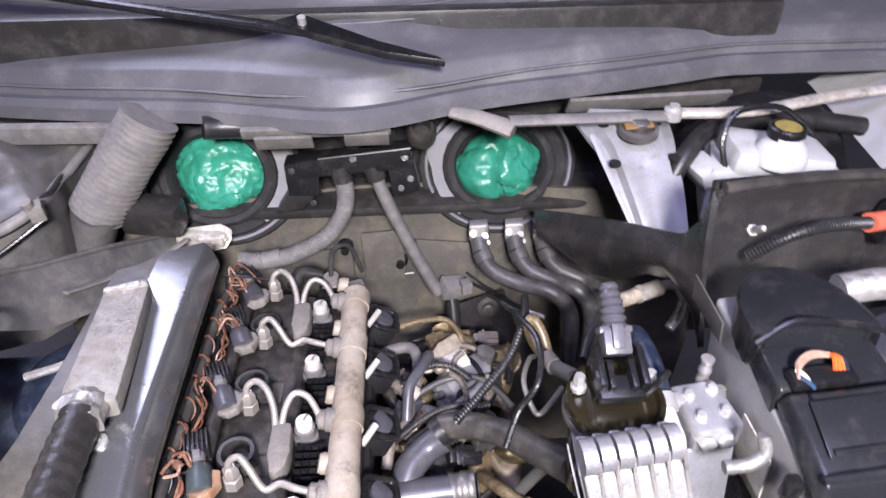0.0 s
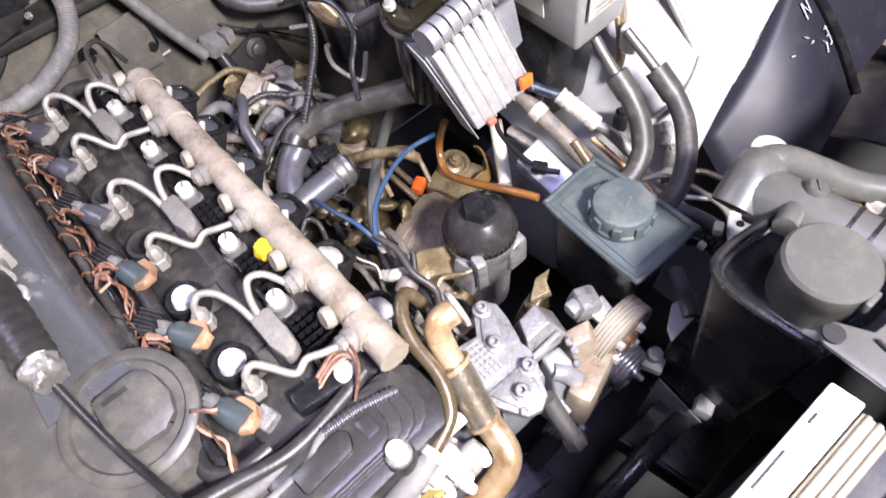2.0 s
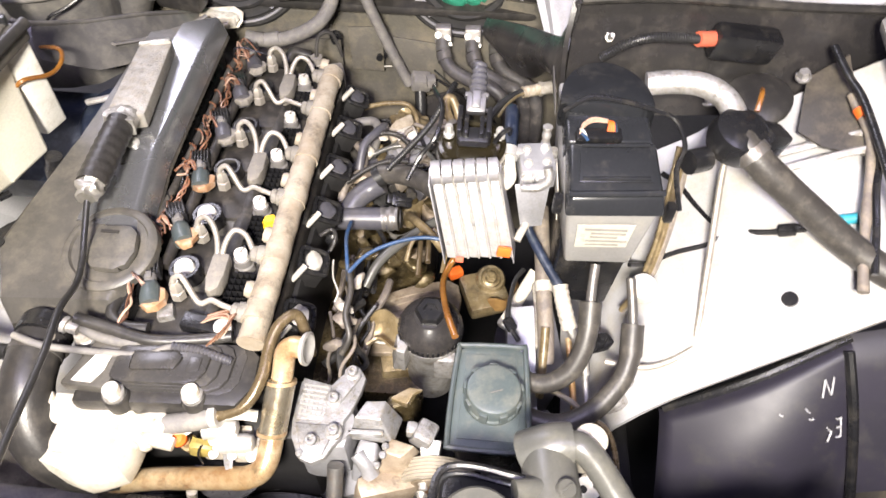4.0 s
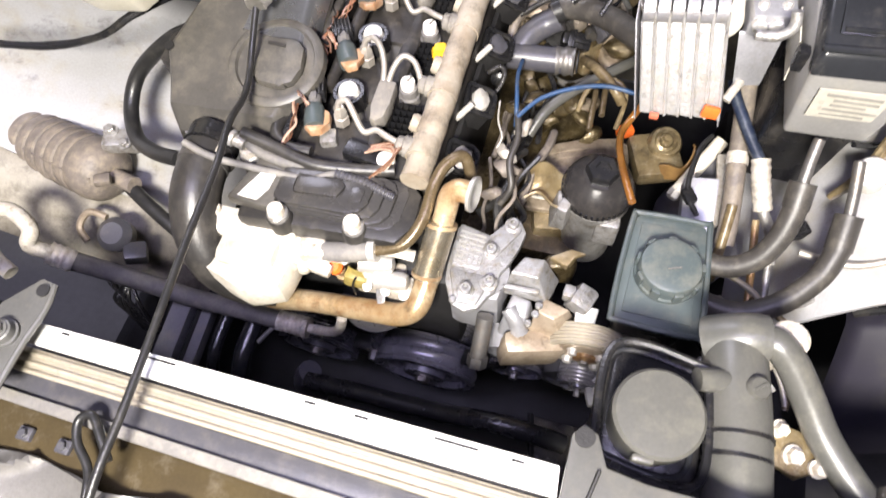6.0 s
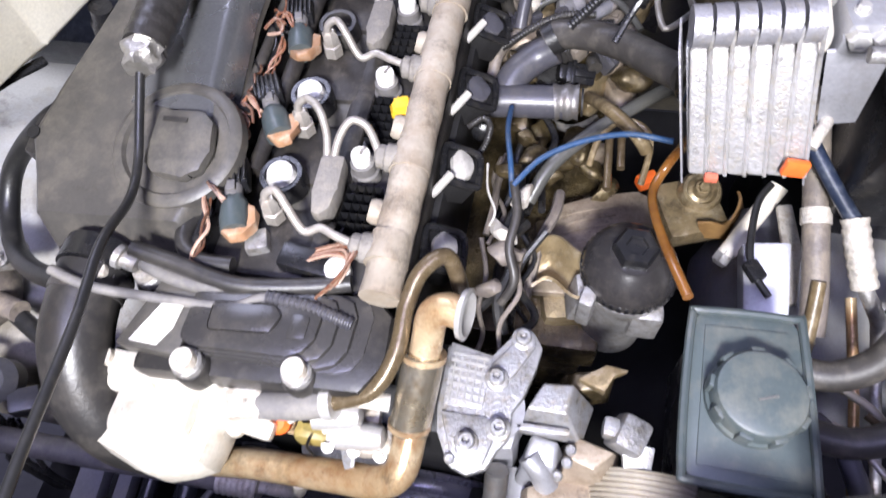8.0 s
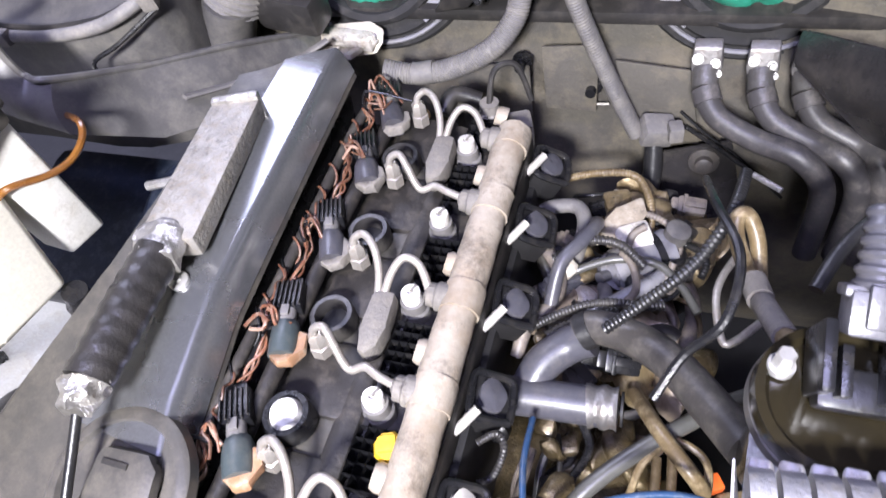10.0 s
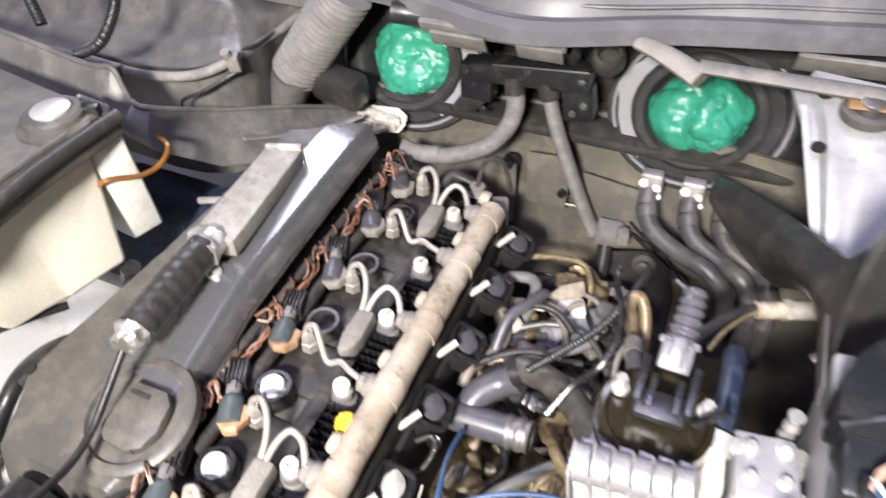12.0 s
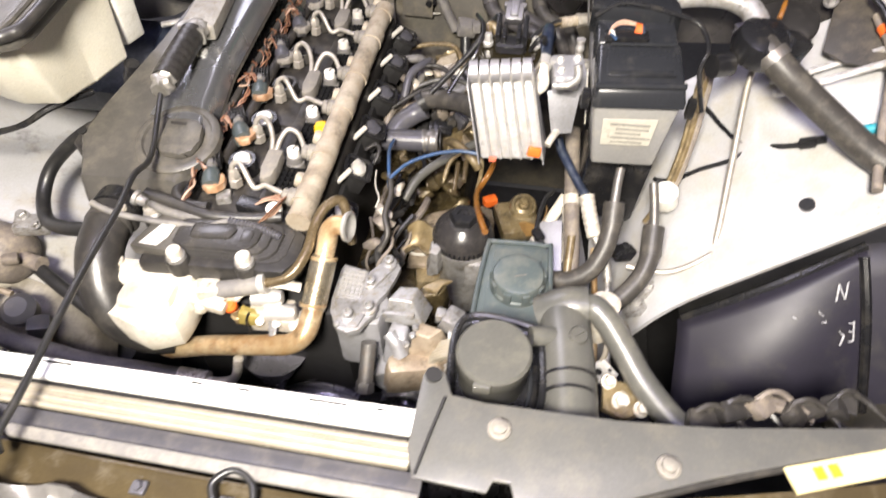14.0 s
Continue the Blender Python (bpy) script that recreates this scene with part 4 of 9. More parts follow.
part("tab", rbox((-0.295, 0.165, 0.207), (0.025, 0.012, 0.012), 0.003, (0, 0, 25)), M_BLACK, tk)
part("pump", lathe([(0.014, 0), (0.014, 0.05), (0.011, 0.055), (0.011, 0.07)], (-0.30, 0.115, -0.03), (0.3, 0.0, 1), 20), M_BLACK, tk, "small black pump motor")
part("side_pillar", loft([(-0.286, 0.182, 0.045), (-0.330, 0.200, 0.045), (-0.335, 0.150, 0.045), (-0.297, 0.146, 0.045)], [(-0.270, 0.172, 0.190), (-0.330, 0.190, 0.190), (-0.330, 0.140, 0.190), (-0.281, 0.139, 0.190)], 0.004), M_WHITE, tk, "white plastic spout")
seat(solid("tank_wire", tube([(-0.268, 0.104, 0.150), (-0.253, 0.112, 0.160), (-0.243, 0.137, 0.149), (-0.240, 0.159, 0.144), (-0.242, 0.181, 0.147), (-0.254, 0.196, 0.150), (-0.296, 0.217, 0.135)], 0.0030, 8, 8), M_AMBER, "amber pair of wires looping from the tank", "wire"), -0.027, 0.028, -0.018)
solid("black_wire", tube([(-0.25, 0.29, 0.02), (-0.22, 0.28, 0.05), (-0.20, 0.24, 0.055), (-0.19, 0.22, 0.03)], 0.004, 8, 6), M_BLACK, "black wire loop behind the cover", "wire")
solid("grey_pipe", tube([(-0.30, 0.25, 0.02), (-0.24, 0.265, 0.03), (-0.19, 0.29, 0.04)], 0.005, 8, 4), M_ALU, "thin bright metal pipe behind the cover", "pipe")
solid("black_loop_hose", tube([(-0.262, 0.205, -0.02), (-0.245, 0.222, 0.02), (-0.222, 0.232, 0.035), (-0.200, 0.226, 0.03), (-0.188, 0.212, 0.01)], 0.0055, 10, 7), M_RUBBER, "black hose looping behind the engine cover", "hose")
tw = thing("strut_tower", "dark navy strut tower beside the partition", "strut tower", (-0.34, 0.24, -0.1))
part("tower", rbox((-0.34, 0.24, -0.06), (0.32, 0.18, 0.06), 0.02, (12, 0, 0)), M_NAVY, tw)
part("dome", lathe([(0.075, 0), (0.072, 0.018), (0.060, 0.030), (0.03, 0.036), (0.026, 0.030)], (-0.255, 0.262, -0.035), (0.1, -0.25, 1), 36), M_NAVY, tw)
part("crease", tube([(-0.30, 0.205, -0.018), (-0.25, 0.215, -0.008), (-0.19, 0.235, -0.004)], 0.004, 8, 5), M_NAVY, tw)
part("nut", hexbolt((-0.262, 0.212, -0.012), 0.008, 0.012, (0.1, -0.3, 1)), M_DSTEEL, tw)
solid("coolant_hose", tube([(-0.28, 0.06, -0.02), (-0.335, 0.03, -0.03), (-0.395, 0.0, -0.075), (-0.405, -0.04, -0.105), (-0.375, -0.085, -0.11), (-0.32, -0.113, -0.088), (-0.27, -0.125, -0.07)], 0.0105, 12, 8), M_RUBBER, "black coolant hose bent in an arc beside the cover", "hose")
solid("tank_lead", tube([(-0.55, -0.09, 0.04), (-0.45, -0.06, 0.02), (-0.385, -0.03, 0.02), (-0.345, 0.0, 0.035), (-0.31, 0.05, 0.03)], 0.005, 8, 6, lump=0.3), M_BLACK, "thin black taped lead under the tank", "cable")
bl = thing("rubber_bellows", "ribbed black rubber bellows on the inner wing", "bellows", (-0.5, -0.12, -0.2))
prof = [(0.0, 0.0), (0.020, 0.002), (0.034, 0.009), (0.041, 0.020)]
for k in range(6):
    h = 0.024 + 0.0195 * k
    prof += [(0.0445, h + 0.002), (0.0455, h + 0.009), (0.0445, h + 0.016), (0.0415, h + 0.0178)]
prof += [(0.0455, 0.145), (0.0460, 0.160), (0.0435, 0.176), (0.034, 0.188), (0.020, 0.193), (0.012, 0.193), (0.012, 0.230)]
part("bellows", lathe(prof, (-0.600, -0.088, -0.168), (0.97, -0.21, 0.06), 36), M_TAUPE, bl)
part("seam", tube([(-0.58, -0.120, -0.136), (-0.52, -0.136, -0.131), (-0.46, -0.150, -0.128), (-0.425, -0.152, -0.132)], 0.0016, 6, 5), M_TAUPE, bl)
part("end_tab", rbox((-0.405, -0.150, -0.130), (0.022, 0.016, 0.012), 0.004, (0, 10, 30)), M_TAUPE, bl)
part("pipe", tube([(-0.40, -0.13, -0.16), (-0.34, -0.16, -0.17), (-0.27, -0.19, -0.19)], 0.010, 10, 5), M_RUBBER, bl)
seat(solid("alloy_clip", merged(rbox((-0.335, -0.135, -0.105), (0.05, 0.03, 0.02), 0.005, (0, 10, 20)), hexbolt((-0.35, -0.13, -0.095), 0.008, 0.01), hexbolt((-0.32, -0.145, -0.095), 0.006, 0.008)), M_ALU, "cast alloy bracket with bolt heads", "bracket"), -0.065, 0.045, -0.015)

# ---- the engine ----
eng = thing("engine_block", "oily dark engine block under the cylinder head", "engine", (0, 0.14, -0.6))
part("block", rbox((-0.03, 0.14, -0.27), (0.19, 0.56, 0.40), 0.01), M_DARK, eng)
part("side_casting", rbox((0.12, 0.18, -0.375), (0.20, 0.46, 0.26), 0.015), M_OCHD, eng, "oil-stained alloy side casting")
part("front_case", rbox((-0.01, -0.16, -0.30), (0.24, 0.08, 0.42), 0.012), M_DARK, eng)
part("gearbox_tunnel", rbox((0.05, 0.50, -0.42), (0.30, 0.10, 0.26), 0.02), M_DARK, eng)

# crumple moves points by smooth noise
def crumple(bm, amt, f, s):
    for v in bm.verts:
        v.co += Vector((noise.noise(v.co * f + Vector((s, 0, 0))), noise.noise(v.co * f + Vector((0, s, 9))), noise.noise(v.co * f + Vector((7, 0, s))))) * amt
    return bm


head = thing("cylinder_head_cover", "dusty black plastic cylinder head cover with screw collars", "head cover", (-0.03, 0.14, -0.07))
part("deck", rbox((-0.035, 0.15, -0.052), (0.185, 0.53, 0.044), 0.006), M_DECK, head)
part("edge_rail", rbox((-0.118, 0.15, -0.02), (0.010, 0.50, 0.028), 0.003), M_BLACK, head)
part("edge_rail", rbox((-0.134, 0.15, -0.03), (0.012, 0.52, 0.03), 0.003), M_RUBBER, head)
INJ = [(-0.060, "a"), (0.032, "b"), (0.128, "a"), (0.219, "b"), (0.318, "a"), (0.405, "b")]
for y, k in INJ:
    part("raised_pad", rbox((-0.055, y - 0.02, -0.028), (0.062, 0.066, 0.016), 0.006), M_DECK, head)
    part("channel", rbox((-0.005, y - 0.03, -0.026), (0.006, 0.07, 0.014), 0.002), M_BLACKD, head)
part("deck_plate", rbox((-0.050, 0.15, -0.0285), (0.074, 0.51, 0.006), 0.002), M_COVER, head, "dusty flat top of the cover")
for y in (-0.047, 0.049, 0.141, 0.229, 0.319, 0.405):
    tray = bmesh.new()
    bmesh.ops.create_grid(tray, x_segments=4, y_segments=5, size=0.5)
    bmesh.ops.scale(tray, vec=(0.030, 0.046, 1), verts=tray.verts)
    cells = bmesh.ops.inset_individual(tray, faces=tray.faces[:], thickness=0.0013)
    for face in [f for f in tray.faces if f not in cells["faces"]]:
        for v in face.verts:
            v.co.z = -0.020
    part("waffle_tray", turned(tray, pose(0.010, y, -0.008)), M_BLACK, head, "black moulded grid of square cells")
part("middle_ridge", tube([(-0.022, -0.11, -0.028), (-0.022, 0.15, -0.026), (-0.022, 0.41, -0.028)], 0.012, 10, 10, flat=0.6), M_DECK, head)

part("leak_off_rail", tube([(-0.094, -0.02, -0.012), (-0.092, 0.10, -0.008), (-0.094, 0.25, -0.006), (-0.092, 0.40, -0.008)], 0.0075, 12, 10, lump=0.1), M_DECK, head)
for k in range(6):
    part("brass_insert", lathe([(0.0075, 0), (0.0075, 0.004), (0.0055, 0.007), (0.0028, 0.007), (0.0028, 0.003)], (-0.067, -0.042 + 0.0935 * k, -0.026), seg=14), M_EGR, head)

# screw collars with pale caps
for y in (0.0, 0.091, 0.186, 0.271, 0.366):
    c = thing("collar_screw", "pale round screw cap in a dark collar on the head cover", "screw", (0.0, y, -0.03), "head cover screws")
    part("collar", lathe([(0.0135, 0), (0.0130, 0.014), (0.0112, 0.016), (0.0108, 0.026), (0.0085, 0.027)], (0.001, y, -0.034), seg=20), M_GREYRUB, c, "dark grey collar")
    part("cap", lathe([(0.0084, 0), (0.0088, 0.012), (0.0080, 0.0145), (0.0030, 0.015), (0.0025, 0.012)], (0.001, y, -0.011), (0.04, 0.02, 1), 20), M_CAPW if y < 0.2 else M_BOOT, c)
    part("slot", rbox((0.003, y + 0.004, 0.0035), (0.0022, 0.008, 0.002), 0.0004, (0, 0, -25)), M_SLEEVE, c)
for y in (-0.025, 0.066):
    c = thing("plug_well", "round injector well stuffed with white paper", "well", (-0.064, y, -0.02), "injector wells")
    part("ring", lathe([(0.0125, 0.0), (0.0125, 0.016), (0.0145, 0.020), (0.0185, 0.020), (0.020, 0.016), (0.020, 0)], (-0.064, y, -0.022), seg=28), M_BLACK, c)
    part("paper", lathe([(0.013, 0), (0.0135, 0.012), (0.011, 0.019), (0.004, 0.021)], (-0.064, y, -0.016), (0.05, -0.05, 1), 18), M_CAPW, c)
for y in (0.158, 0.25, 0.345):
    c = thing("plug_well", "round open injector well, dark inside", "well", (-0.064, y, -0.02), "injector wells")
    part("ring", lathe([(0.0125, 0.0), (0.0125, 0.012), (0.0145, 0.017), (0.0185, 0.017), (0.020, 0.013), (0.020, 0)], (-0.064, y, -0.022), seg=28), M_BLACKD, c)
    # Near-black floor disc paints the shade deep in the well.
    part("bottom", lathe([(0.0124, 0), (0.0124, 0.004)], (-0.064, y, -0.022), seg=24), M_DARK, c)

# common rail
rail = thing("fuel_rail", "dust-covered steel common rail along the engine", "fuel rail", (0.045, 0.12, -0.03))
part("rail_tube", tube([(0.047, -0.125, -0.004), (0.0465, 0.0, -0.003), (0.045, 0.12, -0.003), (0.045, 0.25, -0.003), (0.044, 0.372, -0.003)], 0.0162, 20, 24, lump=0.10), M_DUSTY, rail)
for i, (y, k) in enumerate(INJ):
    ry = y - (0.025 if k == "a" else 0.03)
    part("collar", crumple(tube([(0.0455, ry - 0.013, -0.003), (0.0455, ry - 0.009, -0.003), (0.0455, ry + 0.009, -0.003), (0.0455, ry + 0.013, -0.003)], 0.0173, 20, 3), 0.0012, 120, i), M_DUSTY, rail)
    part("boss", lathe([(0.0128, 0), (0.0125, 0.016), (0.0105, 0.018), (0.0100, 0.024)], (0.040, ry + 0.0, -0.003), (-1, 0, 0.12), 18), M_SLEEVE, rail)
    part("side_lug", lathe([(0.011, 0), (0.011, 0.008), (0.009, 0.012)], (0.032, ry + 0.035, -0.006), (-1, 0, 0.3), 14), M_DUSTY, rail)

# injector lines
for y, k in INJ:
    ry = y - (0.025 if k == "a" else 0.03)
    ln = thing("injector_line", "bent steel injector line from injector to fuel rail" if k == "a" else "bent steel injector line dipping into a grey foam sleeve", "fuel line", (-0.02, y, -0.02), "injector lines")
    part("union_nut", lathe([(0.0095, 0), (0.0095, 0.012), (0.0078, 0.013), (0.0078, 0.024), (0.005, 0.028)], (-0.062, y, -0.016), (0.05, 0.05, 1), 6), M_LINE, ln)
    part("rail_nut", lathe([(0.0092, 0), (0.0092, 0.013), (0.006, 0.016)], (0.030, ry, 0.0), (-1, 0.05, 0.1), 6), M_SLEEVE, ln)
    if k == "a":
        part("pipe", tube([(-0.062, y, 0.006), (-0.060, y + 0.002, 0.018), (-0.050, y + 0.003, 0.023), (-0.040, y - 0.006, 0.016), (-0.031, y - 0.015, 0.004), (-0.024, y - 0.018, 0.0), (-0.012, y - 0.015, 0.004), (0.002, y - 0.021, 0.005), (0.018, ry, 0.003)], 0.0036, 10, 6), M_LINE, ln)
    else:
        part("pipe", tube([(-0.062, y, 0.006), (-0.060, y + 0.003, 0.018), (-0.050, y + 0.005, 0.024), (-0.038, y - 0.004, 0.021), (-0.030, y - 0.020, 0.010), (-0.027, y - 0.038, 0.0)], 0.0036, 10, 6), M_LINE, ln)
        part("sleeve", crumple(prism([(-0.0305, y - 0.038, -0.014), (-0.0095, y - 0.036, -0.014), (-0.0070, y - 0.070, -0.015), (-0.0095, y - 0.088, -0.015), (-0.0165, y - 0.097, -0.015), (-0.0255, y - 0.093, -0.015), (-0.0300, y - 0.074, -0.015)], (0, 0, 0.021), 0.0055), 0.001, 90, y), M_SLEEVE, ln, "grey foam sleeve")
        part("pipe", tube([(-0.021, y - 0.040, 0.0), (-0.017, y - 0.022, 0.012), (-0.008, y - 0.010, 0.019), (0.006, y - 0.013, 0.015), (0.018, ry, 0.004)], 0.0036, 10, 6), M_LINE, ln)

# injector plugs, each with two twisted pairs of bare wire
rng = random.Random(4)


def twist(path, r, turns, phase, wide):
    """One strand wound round a path."""
    pts = resample(spline([Vector(p) for p in path], 8), 0.0018)
    out = []
    for k, p in enumerate(pts):
        a = phase + 2 * math.pi * turns * k / max(1, len(pts) - 1)
        out.append(p + Vector((math.cos(a), 0.3 * math.sin(a), math.sin(a))) * wide)
    return tube(out, r, 6, 1)


PLUGS = (-0.038, 0.056, 0.158, 0.253, 0.345, 0.425)
for i, y in enumerate(PLUGS):
    p = thing("injector_plug", "black comb-ribbed injector plug on a grey-green socket with twisted copper wires", "connector", (-0.095, y - 0.02, -0.02), "injector plugs")
    a = 24 + rng.uniform(-7, 7)
    m = pose(-0.100, y, 0.004, -6, 4, a)
    sock = lathe([(0.0118, -0.012), (0.0125, 0.0), (0.0120, 0.012), (0.0095, 0.019), (0.0080, 0.020)], (0, -0.040, -0.006), (0, 1, 0.12), 18)
    part("socket", crumple(turned(merged(sock, rbox((0, -0.036, -0.016), (0.020, 0.022, 0.014), 0.004)), m), 0.0014, 110, i + 3), M_GREEN_GREY if i < 3 else M_GREYPL, p, "grey-green socket" if i < 3 else "dark grey socket")
    part("nose", turned(merged(tube([(0, -0.022, -0.002), (0, -0.010, -0.001)], 0.0078, 14, 3), rbox((0, -0.014, 0.007), (0.007, 0.010, 0.003), 0.001)), m), M_GREYRUB, p)
    part("resin_foot", crumple(turned(prism([(-0.012, -0.050, -0.012), (-0.004, -0.060, -0.012), (0.008, -0.060, -0.012), (0.018, -0.048, -0.012), (0.018, -0.034, -0.012), (0.012, -0.030, -0.012), (0.010, -0.046, -0.012), (0.0, -0.052, -0.012)], (0, 0, 0.010), 0.002), m), 0.003, 110, i), M_TANW if i < 3 else M_SLEEVE, p, "tan resin foot" if i < 3 else "grey foot")
    part("housing", turned(merged(rbox((0, 0.004, -0.003), (0.025, 0.030, 0.016), 0.003), rbox((0, 0.021, -0.005), (0.017, 0.012, 0.011), 0.003)), m), M_BLACK, p)
    for j in range(6):
        part("rib", turned(rbox((-0.0105 + 0.0042 * j, 0.003 + 0.002 * (j % 2), 0.0055), (0.0017, 0.026, 0.0055), 0.0005), m), M_BLACKD, p)
    ends = [(-0.094, y - 0.030, 0.010), (-0.105, y - 0.018, 0.017), (-0.1135, y - 0.017, 0.012), (-0.1125, y - 0.028, 0.006), (-0.106, y - 0.045, 0.003), (-0.108, y - 0.066, 0.0), (-0.114, y - 0.080, -0.006)]
    if i == 4:
        ends = [(x + 0.004, yy + 0.004, z + 0.004) for x, yy, z in ends]
    for j in range(3):
        loose = [(x + rng.uniform(-0.003, 0.003), yy + rng.uniform(-0.003, 0.003), z + rng.uniform(-0.002, 0.004)) for x, yy, z in ends]
        part("wire", twist(loose, (0.0012, 0.0016, 0.0011)[j], 2.0 + 0.4 * j, 2.1 * j, 0.0017), (M_COPPER, M_PINKW if i < 2 else M_COPPER, M_COPPER)[j], p)
    off = [(-0.110, y - 0.010, 0.006), (-0.116, y - 0.002, 0.009), (-0.114, y + 0.014, 0.010), (-0.118, y + 0.030, 0.004)]
    part("wire", twist(off, 0.0012, 2.0, i, 0.0020), M_COPPER, p)
for i, y in enumerate(PLUGS[1:]):
    f = thing("frayed_wires", "small clump of frayed tan and copper wire ends", "wire", (-0.112, y - 0.01, 0.0), "frayed wire ends")
    for j in range(4):
        c = Vector((-0.108 + rng.uniform(-0.010, 0.014), y - 0.020 + rng.uniform(-0.014, 0.016), 0.010 + rng.uniform(-0.004, 0.008)))
        d = Vector((rng.uniform(-1, 1), rng.uniform(-1, 1), rng.uniform(-0.1, 0.5))).normalized()
        e = Vector((-d.y, d.x, 0.3)) * rng.uniform(-0.008, 0.008)
        part("strand", tube([c - d * 0.009, c - d * 0.003 + e * 0.6, c + d * 0.004 + e, c + d * 0.011], rng.choice((0.0011, 0.0014, 0.0018)), 6, 5), rng.choice((M_COPPER, M_PINKW, M_COPPER, M_BLACK)), f)
loom = thing("injector_loom", "grey taped loom wound with bare copper wire along the head", "wiring loom", (-0.12, 0.15, -0.01))
LOOM = [(-0.126, -0.06, -0.010), (-0.123, 0.05, -0.003), (-0.123, 0.15, -0.001), (-0.121, 0.25, 0.001), (-0.123, 0.36, 0.001), (-0.113, 0.43, 0.007)]
part("taped_cable", tube(LOOM, 0.0052, 10, 8, lump=0.15), M_HOSE, loom)
part("wire", twist(LOOM[2:], 0.0012, 9, 0.5, 0.0066), M_COPPER, loom)
part("wire", twist(LOOM[:4], 0.0011, 6, 2.5, 0.0064), M_BLACK, loom)
for j in range(5):
    y0 = 0.385 + 0.010 * j
    q = [(-0.125 + rng.uniform(-0.015, 0.015), y0, 0.006), (-0.105 + rng.uniform(-0.02, 0.02), y0 + rng.uniform(-0.01, 0.02), 0.018 + rng.uniform(-0.006, 0.010)), (-0.085 + rng.uniform(-0.02, 0.02), y0 + rng.uniform(-0.02, 0.02), 0.012)]
    part("wire", tube(q, 0.0013, 6, 6), (M_COPPER, M_BLACK, M_PINKW)[j % 3], loom)
fp = thing("rear_sensor", "grey sensor and fittings at the rear of the head", "sensor", (-0.01, 0.43, -0.05))
part("body", merged(lathe([(0.015, 0), (0.015, 0.02), (0.010, 0.026), (0.010, 0.036)], (0.01, 0.425, -0.035), seg=18), rbox((0.04, 0.42, -0.03), (0.03, 0.03, 0.03), 0.005, (0, 0, 20))), M_SLEEVE, fp)
part("lead", tube([(0.01, 0.425, 0.0), (0.015, 0.44, 0.03), (0.035, 0.45, 0.03), (0.05, 0.445, -0.01)], 0.0032, 8, 6), M_BLACKD, fp)
part("elbow", tube([(-0.04, 0.415, -0.01), (-0.03, 0.435, 0.0), (-0.005, 0.44, -0.01)], 0.009, 10, 5), M_BLACKD, fp)

# plastic cover over the intake side
cov = thing("engine_side_cover", "long black engine side cover, glossy strip and matte front", "engine cover", (-0.18, 0.15, 0.0))
RIGHT = [(-0.127, -0.098), (-0.113, -0.060), (-0.106, -0.022), (-0.113, 0.008), (-0.123, 0.04), (-0.128, 0.12), (-0.128, 0.20), (-0.127, 0.30), (-0.125, 0.412)]
LEFT = [(-0.264, -0.108), (-0.284, -0.060), (-0.303, -0.022), (-0.290, 0.03), (-0.275, 0.08), (-0.258, 0.14), (-0.249, 0.22), (-0.243, 0.30), (-0.237, 0.365)]


def cover_z(y):
    return 0.048 + (0.085 if y > 0.13 else 0.20) * (y - 0.13)


def cover_f(u, v):
    a, b = lerp_pts([(*p, 0) for p in LEFT], v), lerp_pts([(*p, 0) for p in RIGHT], v)
    p = a.lerp(b, u)
    k = min(1, max(0, (p.y - 0.06) / 0.08))
    arch = 0.0016 * math.sin(math.pi * min(max((u - 0.30) / 0.70, 0), 1)) * k
    drop = 0.035 * max(0, (u - 0.90) / 0.10) ** 2 + 0.03 * max(0, (0.06 - u) / 0.06) ** 2
    return (p.x, p.y, cover_z(p.y) + arch - drop - 0.03 * max(0, 0.04 - v) / 0.04)


part("top", sheet(cover_f, 48, 48, 0.004), M_COVER, cov)


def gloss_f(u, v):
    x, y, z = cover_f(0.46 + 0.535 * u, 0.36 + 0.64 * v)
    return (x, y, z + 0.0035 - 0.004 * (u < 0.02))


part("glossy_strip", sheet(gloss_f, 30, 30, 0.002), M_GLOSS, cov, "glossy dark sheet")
part("round_collar", lathe([(0.059, -0.008), (0.058, 0.002), (0.054, 0.005), (0.048, 0.005), (0.046, 0.001), (0.020, 0.001)], (-0.152, -0.020, 0.019), (0, -0.2, 1), 48), M_COVER, cov)
plug = part("filler_plug", prism([(-0.172, 0.006, 0.022), (-0.130, 0.008, 0.022), (-0.118, -0.002, 0.020), (-0.114, -0.028, 0.015), (-0.120, -0.046, 0.011), (-0.134, -0.054, 0.009), (-0.162, -0.052, 0.009), (-0.174, -0.042, 0.011)], (0.002, -0.003, 0.017), 0.009), M_COVER, cov, "square black rubber plug")
part("lettering_bar", rbox((-0.150, -0.008, 0.0375), (0.022, 0.004, 0.001), 0, (11, 0, 0)), M_BLACKD, plug)
part("screw", merged(lathe([(0.0085, 0), (0.0085, 0.003), (0.006, 0.004)], (-0.170, 0.133, 0.053), (0, -0.1, 1), 18), hexbolt((-0.170, 0.133, 0.055), 0.0035, 0.004)), M_CHROME, cov)
part("side_foot", prism([(-0.305, -0.035, 0.006), (-0.285, -0.04, 0.008), (-0.28, 0.01, 0.018), (-0.302, 0.0, 0.014)], (0, 0, -0.03), 0.002), M_BLACKD, cov)
part("ear_hole", lathe([(0.006, 0), (0.006, 0.003)], (-0.292, -0.022, 0.0165), (0, -0.2, 1), 16), M_DARK, cov)
